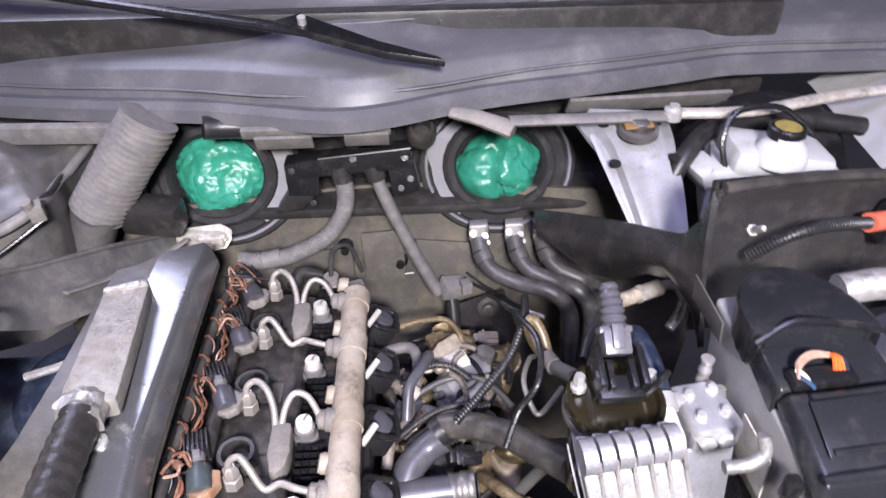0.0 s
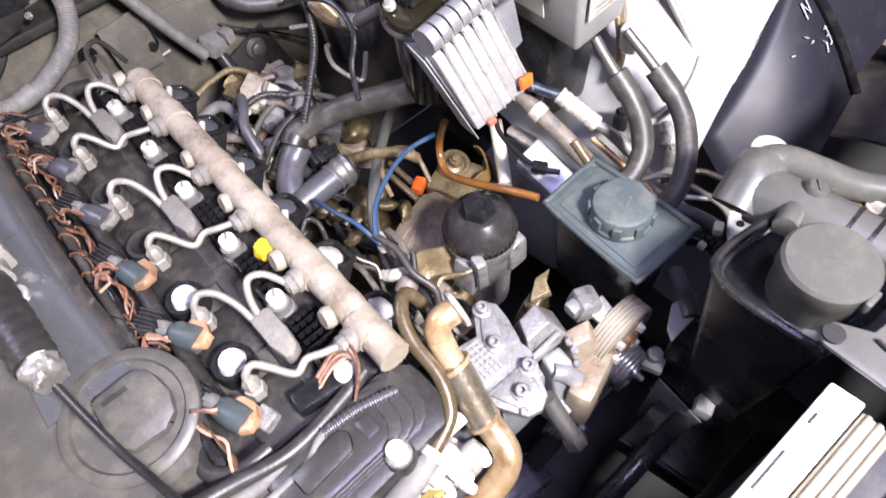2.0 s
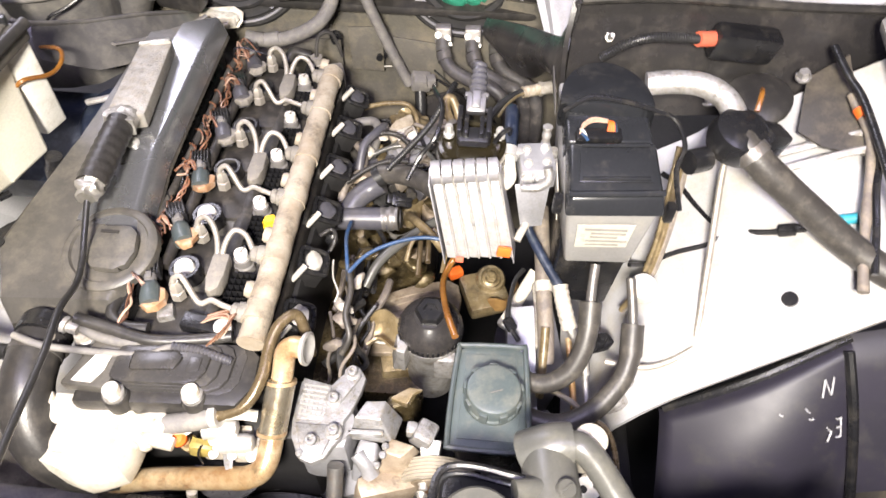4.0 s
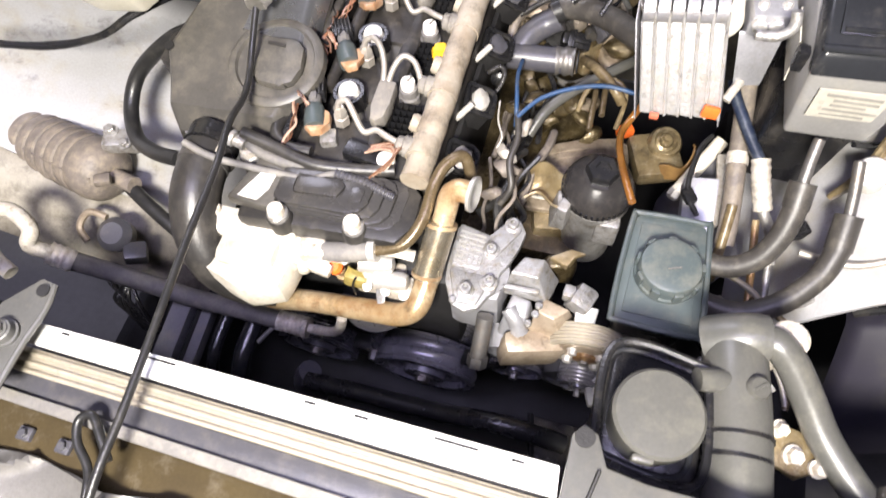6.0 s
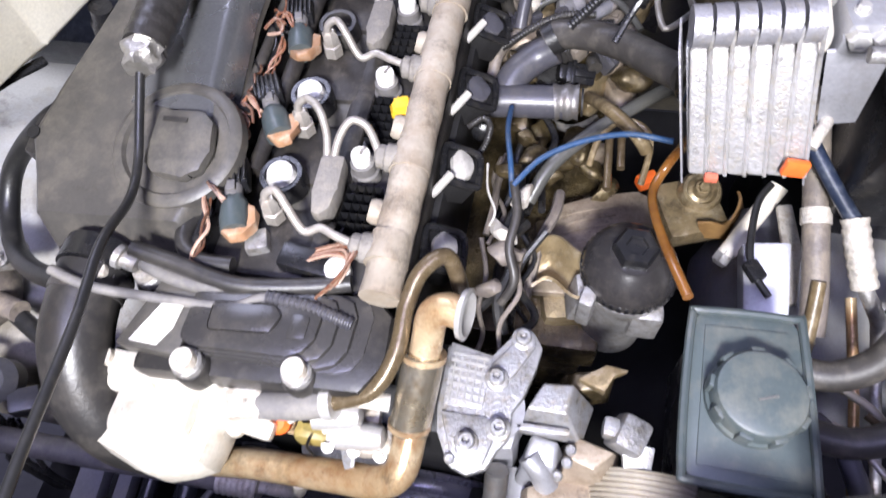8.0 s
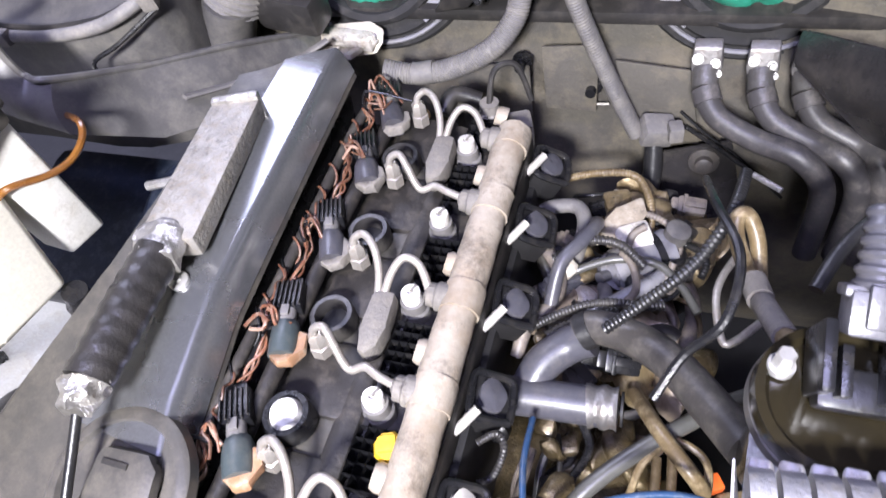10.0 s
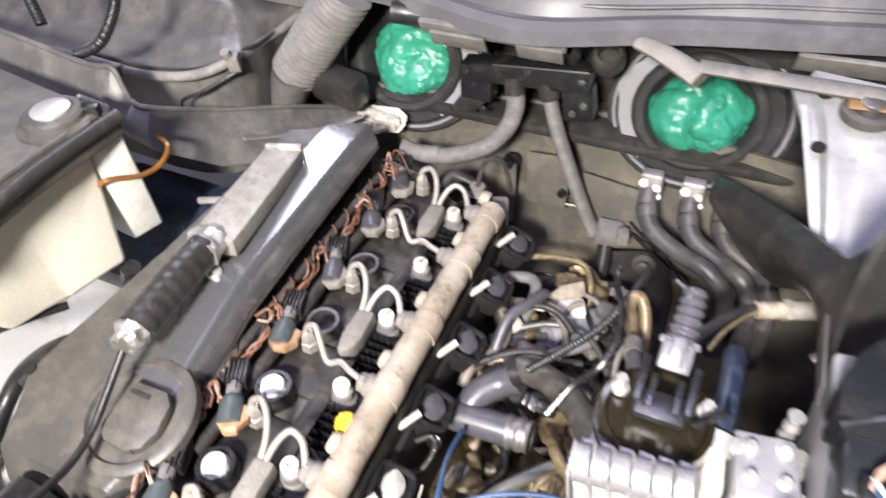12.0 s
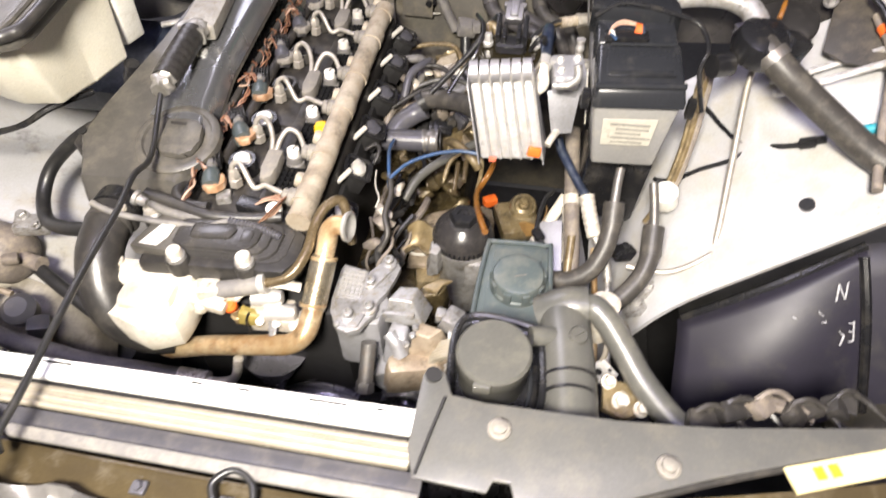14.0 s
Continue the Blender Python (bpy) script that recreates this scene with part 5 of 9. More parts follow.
part("inner_wall", prism([(-0.134, -0.09, -0.006), (-0.134, 0.02, 0.016), (-0.136, 0.15, 0.040), (-0.133, 0.41, 0.060), (-0.145, 0.41, -0.04), (-0.14, -0.09, -0.05)], (-0.006, 0, 0), 0), M_BLACK, cov)
tip = thing("alloy_bracket", "bright alloy bracket at the rear corner of the cover", "bracket", (-0.115, 0.45, 0.04))
part("foot", prism([(-0.178, 0.462, 0.052), (-0.122, 0.462, 0.058), (-0.106, 0.460, 0.048), (-0.114, 0.452, 0.038), (-0.143, 0.446, 0.036), (-0.171, 0.446, 0.038)], (0, 0.012, 0.010), 0.003), M_ALUW, tip)
part("web", crumple(rbox((-0.146, 0.456, 0.056), (0.062, 0.020, 0.014), 0.005, (8, 4, -4)), 0.005, 70, 5), M_ALUW, tip)
part("prong", prism([(-0.171, 0.448, 0.044), (-0.156, 0.447, 0.044), (-0.164, 0.412, 0.052), (-0.222, 0.382, 0.060), (-0.180, 0.415, 0.050)], (0, 0.002, 0.006), 0.0015), M_ALUW, tip)
part("prong", prism([(-0.140, 0.446, 0.044), (-0.128, 0.448, 0.044), (-0.132, 0.425, 0.050), (-0.140, 0.425, 0.050)], (0, 0.002, 0.006), 0.0015), M_ALUW, tip)
for x, y in ((-0.128, 0.450), (-0.116, 0.455)):
    part("bolt", hexbolt((x, y, 0.052), 0.0042, 0.010), M_ALUW, tip)

seat(tip, -0.024, 0.036, -0.032)

# work lamp lying on the cover
lamp = thing("inspection_lamp", "home-made inspection lamp, taped silver bar with black taped handle", "work lamp", (-0.19, 0.17, 0.05))
part("bar", prism([(-0.215, 0.300, 0.068), (-0.171, 0.315, 0.066), (-0.154, 0.155, 0.062), (-0.207, 0.145, 0.060)], (0.002, 0, 0.024), 0.004), M_WOOD, lamp)
part("bar_end", turned(merged(rbox((0, 0, 0), (0.046, 0.010, 0.030), 0.004)), pose(-0.192, 0.308, 0.080, 0, 0, 18)), M_FOIL, lamp, "crumpled foil end")
part("foil_joint", crumple(tube([(-0.186, 0.163, 0.076), (-0.182, 0.149, 0.079), (-0.179, 0.132, 0.080)], 0.0225, 22, 8, flat=0.62), 0.005, 90, 3), M_FOIL, lamp, "crumpled foil joint")
part("handle", tube([(-0.180, 0.142, 0.079), (-0.178, 0.094, 0.078), (-0.176, 0.032, 0.074)], 0.0185, 20, 10, rib=0.014, deep=0.05), M_TAPE, lamp, "handle wound with black tape")
part("foil_end", crumple(tube([(-0.176, 0.034, 0.074), (-0.175, 0.022, 0.073), (-0.174, 0.011, 0.072)], 0.0165, 20, 8, r2=0.011), 0.005, 110, 8), M_FOIL, lamp, "crumpled foil end")
part("cable", tube([(-0.174, 0.015, 0.071), (-0.171, -0.02, 0.050), (-0.166, -0.055, 0.034), (-0.156, -0.09, 0.038), (-0.140, -0.14, 0.064), (-0.125, -0.20, 0.072), (-0.112, -0.28, 0.081), (-0.10, -0.35, 0.087), (-0.092, -0.43, 0.085), (-0.088, -0.50, 0.08), (-0.08, -0.60, 0.05), (-0.07, -0.75, -0.02)], 0.0037, 10, 8), M_RUBBER, lamp, "black rubber cable")

# ---- front of the engine ----
fc = thing("timing_cover", "black plastic front cover of the cylinder head with ribs", "engine cover", (-0.05, -0.16, -0.06))
part("shell", prism([(-0.135, -0.130, -0.055), (0.040, -0.116, -0.055), (0.058, -0.130, -0.055), (0.060, -0.170, -0.055), (0.045, -0.196, -0.055), (-0.05, -0.20, -0.055), (-0.14, -0.205, -0.055)], (0, 0, 0.036), 0.010), M_BLACKD, fc)
def lid_outline(grow, z):
    pts = [(-0.100, -0.140), (-0.092, -0.133), (-0.010, -0.130), (0.002, -0.134), (0.008, -0.146), (0.007, -0.164), (0.000, -0.176), (-0.012, -0.181), (-0.088, -0.184), (-0.100, -0.178)]
    return [(x + grow * (1 if x > -0.02 else 0.2), y + 0.3 * grow * (1 if y > -0.15 else -0.35), z) for x, y in pts]


part("lid_step", prism(lid_outline(0.036, -0.030), (0, 0, 0.013), 0.005), M_TCOV, fc)
part("lid_step", prism(lid_outline(0.024, -0.026), (0, 0, 0.014), 0.004), M_TCOV, fc)
part("lid_step", prism(lid_outline(0.012, -0.022), (0, 0, 0.0145), 0.004), M_TCOV, fc)
part("raised_lid", prism(lid_outline(0.0, -0.018), (0, 0, 0.015), 0.006), M_TCOV, fc)
part("lid_swell", crumple(prism([(-0.080, -0.146, -0.006), (-0.030, -0.142, -0.006), (-0.022, -0.150, -0.006), (-0.028, -0.166, -0.006), (-0.078, -0.170, -0.006)], (0, 0, 0.006), 0.005), 0.0008, 80, 2), M_TCOV, fc)
part("lid_swell", prism([(-0.016, -0.146, -0.007), (0.000, -0.147, -0.007), (0.000, -0.166, -0.007), (-0.016, -0.168, -0.007)], (0, 0, 0.006), 0.004), M_TCOV, fc)
part("side_step", prism([(-0.150, -0.190, -0.024), (-0.132, -0.132, -0.024), (-0.100, -0.132, -0.024), (-0.094, -0.192, -0.024)], (0, 0, 0.018), 0.004), M_COVER, fc)
part("sticker", prism([(-0.137, -0.186, -0.0055), (-0.120, -0.148, -0.0055), (-0.104, -0.148, -0.0055), (-0.106, -0.172, -0.0055), (-0.114, -0.187, -0.0055)], (0, 0, 0.0016), 0), M_CAPW, fc, "worn white paper sticker")
for x, y, z in ((-0.176, -0.195, -0.036), (-0.087, -0.195, 0.0), (-0.003, -0.188, -0.004), (-0.190, -0.135, -0.004), (-0.150, -0.128, -0.004)):
    b = thing("cover_bolt", "pale alloy bolt head on the front cover", "bolt", (x, y, z - 0.027), "front cover bolts")
    part("sleeve", lathe([(0.0145, -0.012), (0.0145, 0.006), (0.0125, 0.009)], (x, y, z - 0.023), seg=20), M_BLACKD, b, "black plastic sleeve")
    part("washer", lathe([(0.0118, 0), (0.0118, 0.008), (0.010, 0.010)], (x, y, z - 0.016), seg=20), M_ALU, b)
    part("head", lathe([(0.0095, 0), (0.0095, 0.007), (0.0085, 0.009), (0.004, 0.0095), (0.003, 0.008)], (x, y, z - 0.0075), seg=18), M_ALUW, b)
th = thing("thermostat_housing", "pale cast aluminium thermostat housing", "housing", (-0.12, -0.23, -0.12))
part("bowl", crumple(merged(prism([(-0.182, -0.200, -0.115), (-0.09, -0.195, -0.11), (-0.068, -0.215, -0.11), (-0.076, -0.262, -0.115), (-0.118, -0.276, -0.115), (-0.184, -0.257, -0.115)], (0, 0.002, 0.055), 0.016), rbox((-0.125, -0.222, -0.058), (0.07, 0.05, 0.022), 0.011, (-12, 0, 6))), 0.0012, 60, 2), M_CREAM, th)
part("flange", merged(rbox((-0.125, -0.196, -0.052), (0.105, 0.022, 0.026), 0.006), rbox((-0.05, -0.205, -0.062), (0.07, 0.022, 0.022), 0.006, (0, 0, 8))), M_CREAM, th)
part("outlet", tube([(-0.075, -0.212, -0.065), (-0.05, -0.212, -0.062), (-0.035, -0.206, -0.055)], 0.013, 14, 5), M_CREAM, th)
part("ear", tube([(-0.185, -0.212, -0.056), (-0.16, -0.205, -0.052), (-0.13, -0.2, -0.05)], 0.0115, 14, 4), M_CREAM, th)
part("ear", lathe([(0.008, 0), (0.008, 0.012)], (-0.062, -0.225, -0.075), (0.3, 0, 1), 14), M_CREAM, th)
hs = thing("coolant_pipe", "grey rubber coolant hose joined to an oily brown pipe", "hose", (0.03, -0.18, -0.06))
part("hose", tube([(-0.038, -0.208, -0.052), (-0.01, -0.206, -0.045), (0.022, -0.200, -0.038)], 0.0115, 14, 6), M_GREYRUB, hs)
part("clamp", tube([(0.016, -0.201, -0.039), (0.024, -0.1995, -0.0375)], 0.0135, 16, 2), M_CHROME, hs)
part("pipe", tube([(0.022, -0.200, -0.038), (0.052, -0.188, -0.030), (0.066, -0.16, -0.018), (0.068, -0.125, -0.008), (0.076, -0.10, 0.002), (0.092, -0.085, 0.002), (0.102, -0.095, -0.02), (0.104, -0.10, -0.06)], 0.0068, 12, 7), M_OILPIPE, hs)
sen = thing("temperature_sensor", "orange-capped sensor on a brass fitting", "sensor", (-0.03, -0.21, -0.12))
part("cap", lathe([(0.007, 0), (0.0095, 0.006), (0.0095, 0.012), (0.006, 0.016)], (-0.028, -0.212, -0.084), (0, -0.3, 1), 18), M_ORANGE, sen, "bright orange cap")
part("fitting", lathe([(0.010, 0), (0.010, 0.014), (0.007, 0.016), (0.007, 0.03)], (-0.026, -0.206, -0.114), (0, -0.2, 1), 10), M_EGR, sen)
cl = thing("vacuum_valve", "pale metal valve block with two cups and a bent clip", "valve", (0.02, -0.22, -0.12))
part("block", merged(rbox((0.022, -0.205, -0.100), (0.058, 0.030, 0.034), 0.005, (0, 0, 6)), rbox((0.048, -0.214, -0.094), (0.026, 0.022, 0.026), 0.004, (0, 18, 10))), M_ALUW, cl)
for c, d in (((0.002, -0.207, -0.062), (1, 0.14, 0.02)), ((0.020, -0.216, -0.078), (1, 0.10, 0.05))):
    cup = part("cup", lathe([(0.0080, 0.012), (0.0095, 0.0), (0.0112, 0.001), (0.0112, 0.030), (0.0088, 0.038), (0.0040, 0.040)], c, d, 22), M_CHROME, cl, "bright metal cup")
part("saddle", tube([(-0.016, -0.212, -0.056), (0.010, -0.198, -0.046), (0.040, -0.192, -0.046), (0.062, -0.190, -0.052)], 0.0070, 10, 6, flat=0.5), M_ALUW, cl)
part("connector", crumple(merged(rbox((-0.050, -0.210, -0.052), (0.030, 0.024, 0.022), 0.004, (0, 0, 14)), rbox((-0.052, -0.222, -0.066), (0.050, 0.016, 0.014), 0.005, (0, 6, -6))), 0.0012, 90, 6), M_ALUW, cl, "white moulded connector")
part("bent_clip", prism([(0.018, -0.214, -0.094), (0.032, -0.218, -0.092), (0.036, -0.236, -0.096), (0.028, -0.240, -0.100), (0.024, -0.232, -0.098)], (0, 0.001, 0.003), 0.0008), M_PALEC, cl)
part("stained_filler", crumple(rbox((-0.004, -0.216, -0.092), (0.030, 0.014, 0.024), 0.006, (0, 10, 0)), 0.005, 120, 9), M_OCHRE, cl, "oily ochre sealant")
for x in (0.012, 0.034, 0.056):
    part("bolt", hexbolt((x, -0.224, -0.088), 0.0042, 0.006, (0, -0.4, 1)), M_CHROME, cl)
part("thin_lead", tube([(0.0, -0.222, -0.074), (-0.004, -0.228, -0.085), (-0.001, -0.232, -0.10)], 0.0012, 6, 5), M_BLACK, cl)
egr = thing("egr_pipe", "heat-stained steel exhaust recirculation pipe with a flared flange", "pipe", (0.0, -0.24, -0.16))
part("lower_pipe", tube([(-0.13, -0.235, -0.150), (-0.118, -0.246, -0.148), (-0.06, -0.243, -0.132), (0.02, -0.243, -0.112), (0.056, -0.243, -0.100), (0.075, -0.233, -0.086), (0.079, -0.204, -0.073)], 0.0135, 18, 7), M_EGR, egr)
part("bellows_joint", tube([(0.077, -0.203, -0.075), (0.079, -0.190, -0.064), (0.083, -0.165, -0.042), (0.085, -0.152, -0.030)], 0.0165, 20, 6), M_HEATS, egr, "bright heat-tinted steel sleeve")
for q in ((0.0772, -0.199, -0.0717), (0.0848, -0.1545, -0.0323)):
    part("weld_bead", tube([(q[0], q[1] - 0.0015, q[2] - 0.0015), (q[0], q[1] + 0.0015, q[2] + 0.0015)], 0.0174, 20, 2), M_EGR, egr)
part("upper_pipe", tube([(0.085, -0.156, -0.033), (0.087, -0.142, -0.018), (0.090, -0.132, -0.004), (0.099, -0.129, 0.004), (0.112, -0.131, 0.006)], 0.0125, 18, 7), M_EGR, egr)
part("flange", lathe([(0.0125, 0), (0.0185, 0.002), (0.0195, 0.006), (0.016, 0.007), (0.0105, 0.003)], (0.111, -0.131, 0.006), (1, -0.12, 0.12), 28), M_CHROME, egr)
ip = thing("intake_hose", "large matte black rubber intake elbow", "hose", (-0.19, -0.2, -0.12))
part("elbow", tube([(-0.205, -0.128, -0.022), (-0.204, -0.155, -0.024), (-0.200, -0.19, -0.034), (-0.190, -0.222, -0.060), (-0.172, -0.240, -0.090), (-0.145, -0.242, -0.118), (-0.11, -0.232, -0.130)], 0.0285, 26, 7), M_BLACKD, ip)
part("clamp", tube([(-0.2045, -0.146, -0.0235), (-0.2042, -0.152, -0.0238)], 0.0297, 28, 2), M_DSTEEL, ip)
part("socket", tube([(-0.206, -0.108, -0.024), (-0.205, -0.130, -0.022)], 0.031, 26, 2), M_BLACK, ip)
fw = thing("front_wiring", "grey ribbed wiring tubes across the front of the head", "wiring loom", (-0.08, -0.12, -0.02))
part("tube", tube([(-0.215, -0.145, 0.012), (-0.18, -0.152, 0.005), (-0.13, -0.150, -0.004), (-0.07, -0.148, -0.006), (-0.045, -0.138, -0.004), (-0.03, -0.136, -0.004)], 0.0042, 10, 7), M_GREYRUB, fw)
part("ribbed_tube", tube([(-0.04, -0.136, -0.004), (-0.01, -0.138, -0.006), (0.01, -0.142, -0.008), (0.03, -0.146, -0.012)], 0.0058, 10, 6, rib=0.0045, deep=0.18), M_GREYPL, fw)
part("tube", tube([(-0.155, -0.118, 0.012), (-0.12, -0.122, 0.004), (-0.07, -0.130, -0.004), (-0.02, -0.122, -0.010), (0.02, -0.112, -0.012)], 0.0072, 12, 7), M_BLACKD, fw)
part("tube", tube([(-0.165, -0.118, 0.004), (-0.13, -0.13, -0.004), (-0.09, -0.134, -0.006), (-0.05, -0.126, -0.008)], 0.006, 12, 7), M_GREYRUB, fw)
part("end_fitting", lathe([(0.0075, 0), (0.0075, 0.012), (0.010, 0.013), (0.010, 0.018)], (-0.150, -0.128, 0.004), (-1, 0.2, 0.3), 14), M_ALU, fw)
part("plug", rbox((-0.02, -0.098, -0.018), (0.05, 0.022, 0.022), 0.004, (0, 5, -6)), M_BLACK, fw)
part("dark_tube", tube([(-0.118, -0.05, -0.02), (-0.130, -0.075, -0.01), (-0.128, -0.098, -0.008), (-0.108, -0.112, -0.008), (-0.08, -0.112, -0.01)], 0.0075, 12, 7), M_BLACKD, fw)
for j in range(6):
    q = [(-0.028, -0.102 + 0.002 * j, -0.012), (0.0 + 0.004 * j, -0.096 + 0.003 * j, 0.0), (0.018, -0.100 - 0.003 * j, 0.002 + 0.002 * j), (0.012 - 0.003 * j, -0.116 - 0.003 * j, -0.006)]
    part("wire", tube(q, 0.0013, 6, 6), M_COPPER if j % 2 else M_PINKW, fw)
cs = thing("cam_sensor", "pale sensor head with frayed wires at the front", "sensor", (0.005, -0.1, -0.02))
part("head", lathe([(0.0105, 0), (0.0105, 0.012), (0.007, 0.015)], (0.006, -0.102, -0.018), (0.1, -0.1, 1), 16), M_WHITE, cs)
part("base", rbox((-0.07, -0.085, -0.02), (0.02, 0.02, 0.02), 0.004, (0, 0, 20)), M_ALU, cs)

# alloy pump, belt drive
pm = thing("injection_pump", "cast aluminium pump body with machined face and bolts", "pump", (0.14, -0.17, -0.2))
part("face_plate", prism([(0.094, -0.126, -0.092), (0.132, -0.130, -0.092), (0.142, -0.116, -0.092), (0.151, -0.104, -0.092), (0.165, -0.105, -0.092), (0.173, -0.117, -0.092), (0.170, -0.136, -0.092), (0.163, -0.160, -0.092), (0.155, -0.174, -0.092), (0.155, -0.196, -0.092), (0.147, -0.207, -0.092), (0.141, -0.221, -0.092), (0.126, -0.228, -0.092), (0.111, -0.223, -0.092), (0.097, -0.198, -0.092), (0.094, -0.178, -0.092)], (0, 0, 0.011), 0.003), M_PALEC, pm)
part("name_plate", prism([(0.097, -0.124, -0.083), (0.133, -0.131, -0.083), (0.131, -0.176, -0.084), (0.099, -0.177, -0.084)], (0, 0, 0.004), 0.001), M_PALEC, pm, "grey ribbed plate")
for k in range(7):
    part("plate_rib", rbox((0.115, -0.134 - 0.0062 * k, -0.0785 - 0.0002 * k), (0.030, 0.0022, 0.0022), 0, (0, 0, -4)), M_BOX, pm)
for k in range(5):
    part("plate_rib", rbox((0.103 + 0.006 * k, -0.153, -0.0787), (0.0016, 0.040, 0.0020), 0), M_BOX, pm)
part("face_step", prism([(0.098, -0.182, -0.083), (0.136, -0.182, -0.083), (0.146, -0.190, -0.083), (0.138, -0.219, -0.083), (0.114, -0.220, -0.083)], (0, 0, 0.005), 0.0025), M_PALEC, pm)
part("face_step", prism([(0.136, -0.158, -0.083), (0.150, -0.150, -0.083), (0.162, -0.128, -0.083), (0.168, -0.116, -0.083), (0.156, -0.108, -0.083), (0.144, -0.124, -0.083), (0.130, -0.142, -0.083)], (0, 0, 0.006), 0.003), M_PALEC, pm)
part("body", merged(rbox((0.130, -0.166, -0.150), (0.064, 0.075, 0.11), 0.014), lathe([(0.030, 0), (0.030, 0.05)], (0.135, -0.17, -0.145), (0, 0, 1), 24)), M_CASTG, pm)
part("outlet_block", loft([(0.160, -0.182, -0.118), (0.214, -0.184, -0.118), (0.222, -0.150, -0.118), (0.178, -0.134, -0.118)], [(0.166, -0.168, -0.084), (0.198, -0.168, -0.084), (0.201, -0.143, -0.084), (0.177, -0.146, -0.084)], 0.002), M_PALEC, pm, "white faceted outlet block")
part("outlet_lip", rbox((0.180, -0.180, -0.100), (0.044, 0.006, 0.010), 0.002, (0, 0, 2)), M_PALEC, pm)
part("rear_tab", crumple(prism([(0.206, -0.136, -0.100), (0.226, -0.146, -0.098), (0.232, -0.130, -0.094), (0.244, -0.124, -0.092), (0.226, -0.122, -0.096)], (0, 0.002, 0.006), 0.0015), 0.003, 90, 4), M_ALUO, pm, "torn oily bracket end")
part("rear_arm", crumple(loft([(0.190, -0.148, -0.150), (0.236, -0.136, -0.150), (0.240, -0.112, -0.150), (0.192, -0.118, -0.150)], [(0.198, -0.144, -0.108), (0.230, -0.138, -0.102), (0.236, -0.120, -0.100), (0.200, -0.126, -0.106)], 0.004), 0.0015, 70, 3), M_OCHD, pm, "oily ochre bracket arm")
part("lower_casting", crumple(merged(loft([(0.162, -0.216, -0.165), (0.200, -0.226, -0.165), (0.205, -0.186, -0.165), (0.168, -0.180, -0.165)], [(0.168, -0.204, -0.116), (0.194, -0.206, -0.116), (0.196, -0.184, -0.112), (0.172, -0.182, -0.112)], 0.004), tube([(0.172, -0.198, -0.118), (0.182, -0.208, -0.126), (0.190, -0.216, -0.14)], 0.010, 12, 5)), 0.0015, 60, 5), M_CASTG, pm)
part("lower_block", loft([(0.192, -0.216, -0.160), (0.246, -0.214, -0.160), (0.250, -0.176, -0.160), (0.200, -0.176, -0.160)], [(0.204, -0.196, -0.112), (0.224, -0.202, -0.112), (0.240, -0.186, -0.112), (0.210, -0.178, -0.112)], 0.002), M_TANPL, pm, "cream faceted casting")
part("side_block", crumple(merged(rbox((0.250, -0.170, -0.112), (0.026, 0.030, 0.030), 0.006, (0, 14, -20)), rbox((0.235, -0.168, -0.106), (0.014, 0.016, 0.016), 0.004), prism([(0.244, -0.176, -0.118), (0.272, -0.176, -0.118), (0.270, -0.196, -0.124), (0.248, -0.196, -0.124)], (0, 0, 0.006), 0.002)), 0.0015, 80, 6), M_PALEC, pm)
part("stained_arm", crumple(rbox((0.205, -0.222, -0.170), (0.075, 0.030, 0.060), 0.012, (0, 10, 20)), 0.002, 50, 4), M_TANPL, pm, "tan oil-stained casting arm")
for x, y in ((0.156, -0.113), (0.139, -0.150), (0.146, -0.190), (0.123, -0.204)):
    part("bolt", merged(lathe([(0.0100, -0.004), (0.0100, 0.003), (0.0085, 0.004)], (x, y, -0.080), seg=20), lathe([(0.0066, 0), (0.0066, 0.008), (0.0055, 0.009), (0.0032, 0.009), (0.0032, 0.004)], (x, y, -0.078), seg=14)), M_PALEC, pm)
for x, y, z in ((0.205, -0.190, -0.112), (0.203, -0.200, -0.114), (0.197, -0.210, -0.122), (0.112, -0.218, -0.082)):
    part("bolt", lathe([(0.0045, 0), (0.0045, 0.004), (0.003, 0.0055)], (x, y, z), seg=14), M_PALEC, pm)
part("stud_tool", merged(tube([(0.148, -0.214, -0.12), (0.148, -0.232, -0.14), (0.148, -0.25, -0.158)], 0.010, 14, 3), lathe([(0.0125, 0), (0.0125, 0.014)], (0.148, -0.250, -0.158), (0, -0.7, -0.7), 6)), M_DSTEEL, pm)


def pulley(c, r, w, ax, m, label, grooves):
    p = thing("pulley", label, "pulley", c, "belt pulleys")
    prof = [(r * 0.3, 0), (r * 0.98, 0.0)]
    for j in range(grooves):
        h = w * (j + 0.5) / grooves
        prof += [(r, h - w / grooves * 0.3), (r * 0.965, h), (r, h + w / grooves * 0.3)]
    prof += [(r * 0.98, w), (r * 0.85, w), (r * 0.80, w * 0.8), (r * 0.45, w * 0.75), (r * 0.4, w * 1.05), (r * 0.2, w * 1.05)]
    part("rim", lathe(prof, c, ax, 44), m, p)
    part("hub_bolt", hexbolt(Vector(c) + Vector(ax).normalized() * w * 1.05, r * 0.14, 0.01, ax), M_DSTEEL, p)
    return p


AX = (0.02, -1, -0.05)
pulley((0.064, -0.165, -0.325), 0.060, 0.032, AX, M_BELT, "black ribbed inner crankshaft pulley", 6)
pulley((0.060, -0.200, -0.345), 0.077, 0.044, AX, M_BELT, "large black crankshaft damper pulley", 3)
pulley((-0.125, -0.195, -0.395), 0.066, 0.038, AX, M_BELT, "black ribbed compressor pulley", 6)
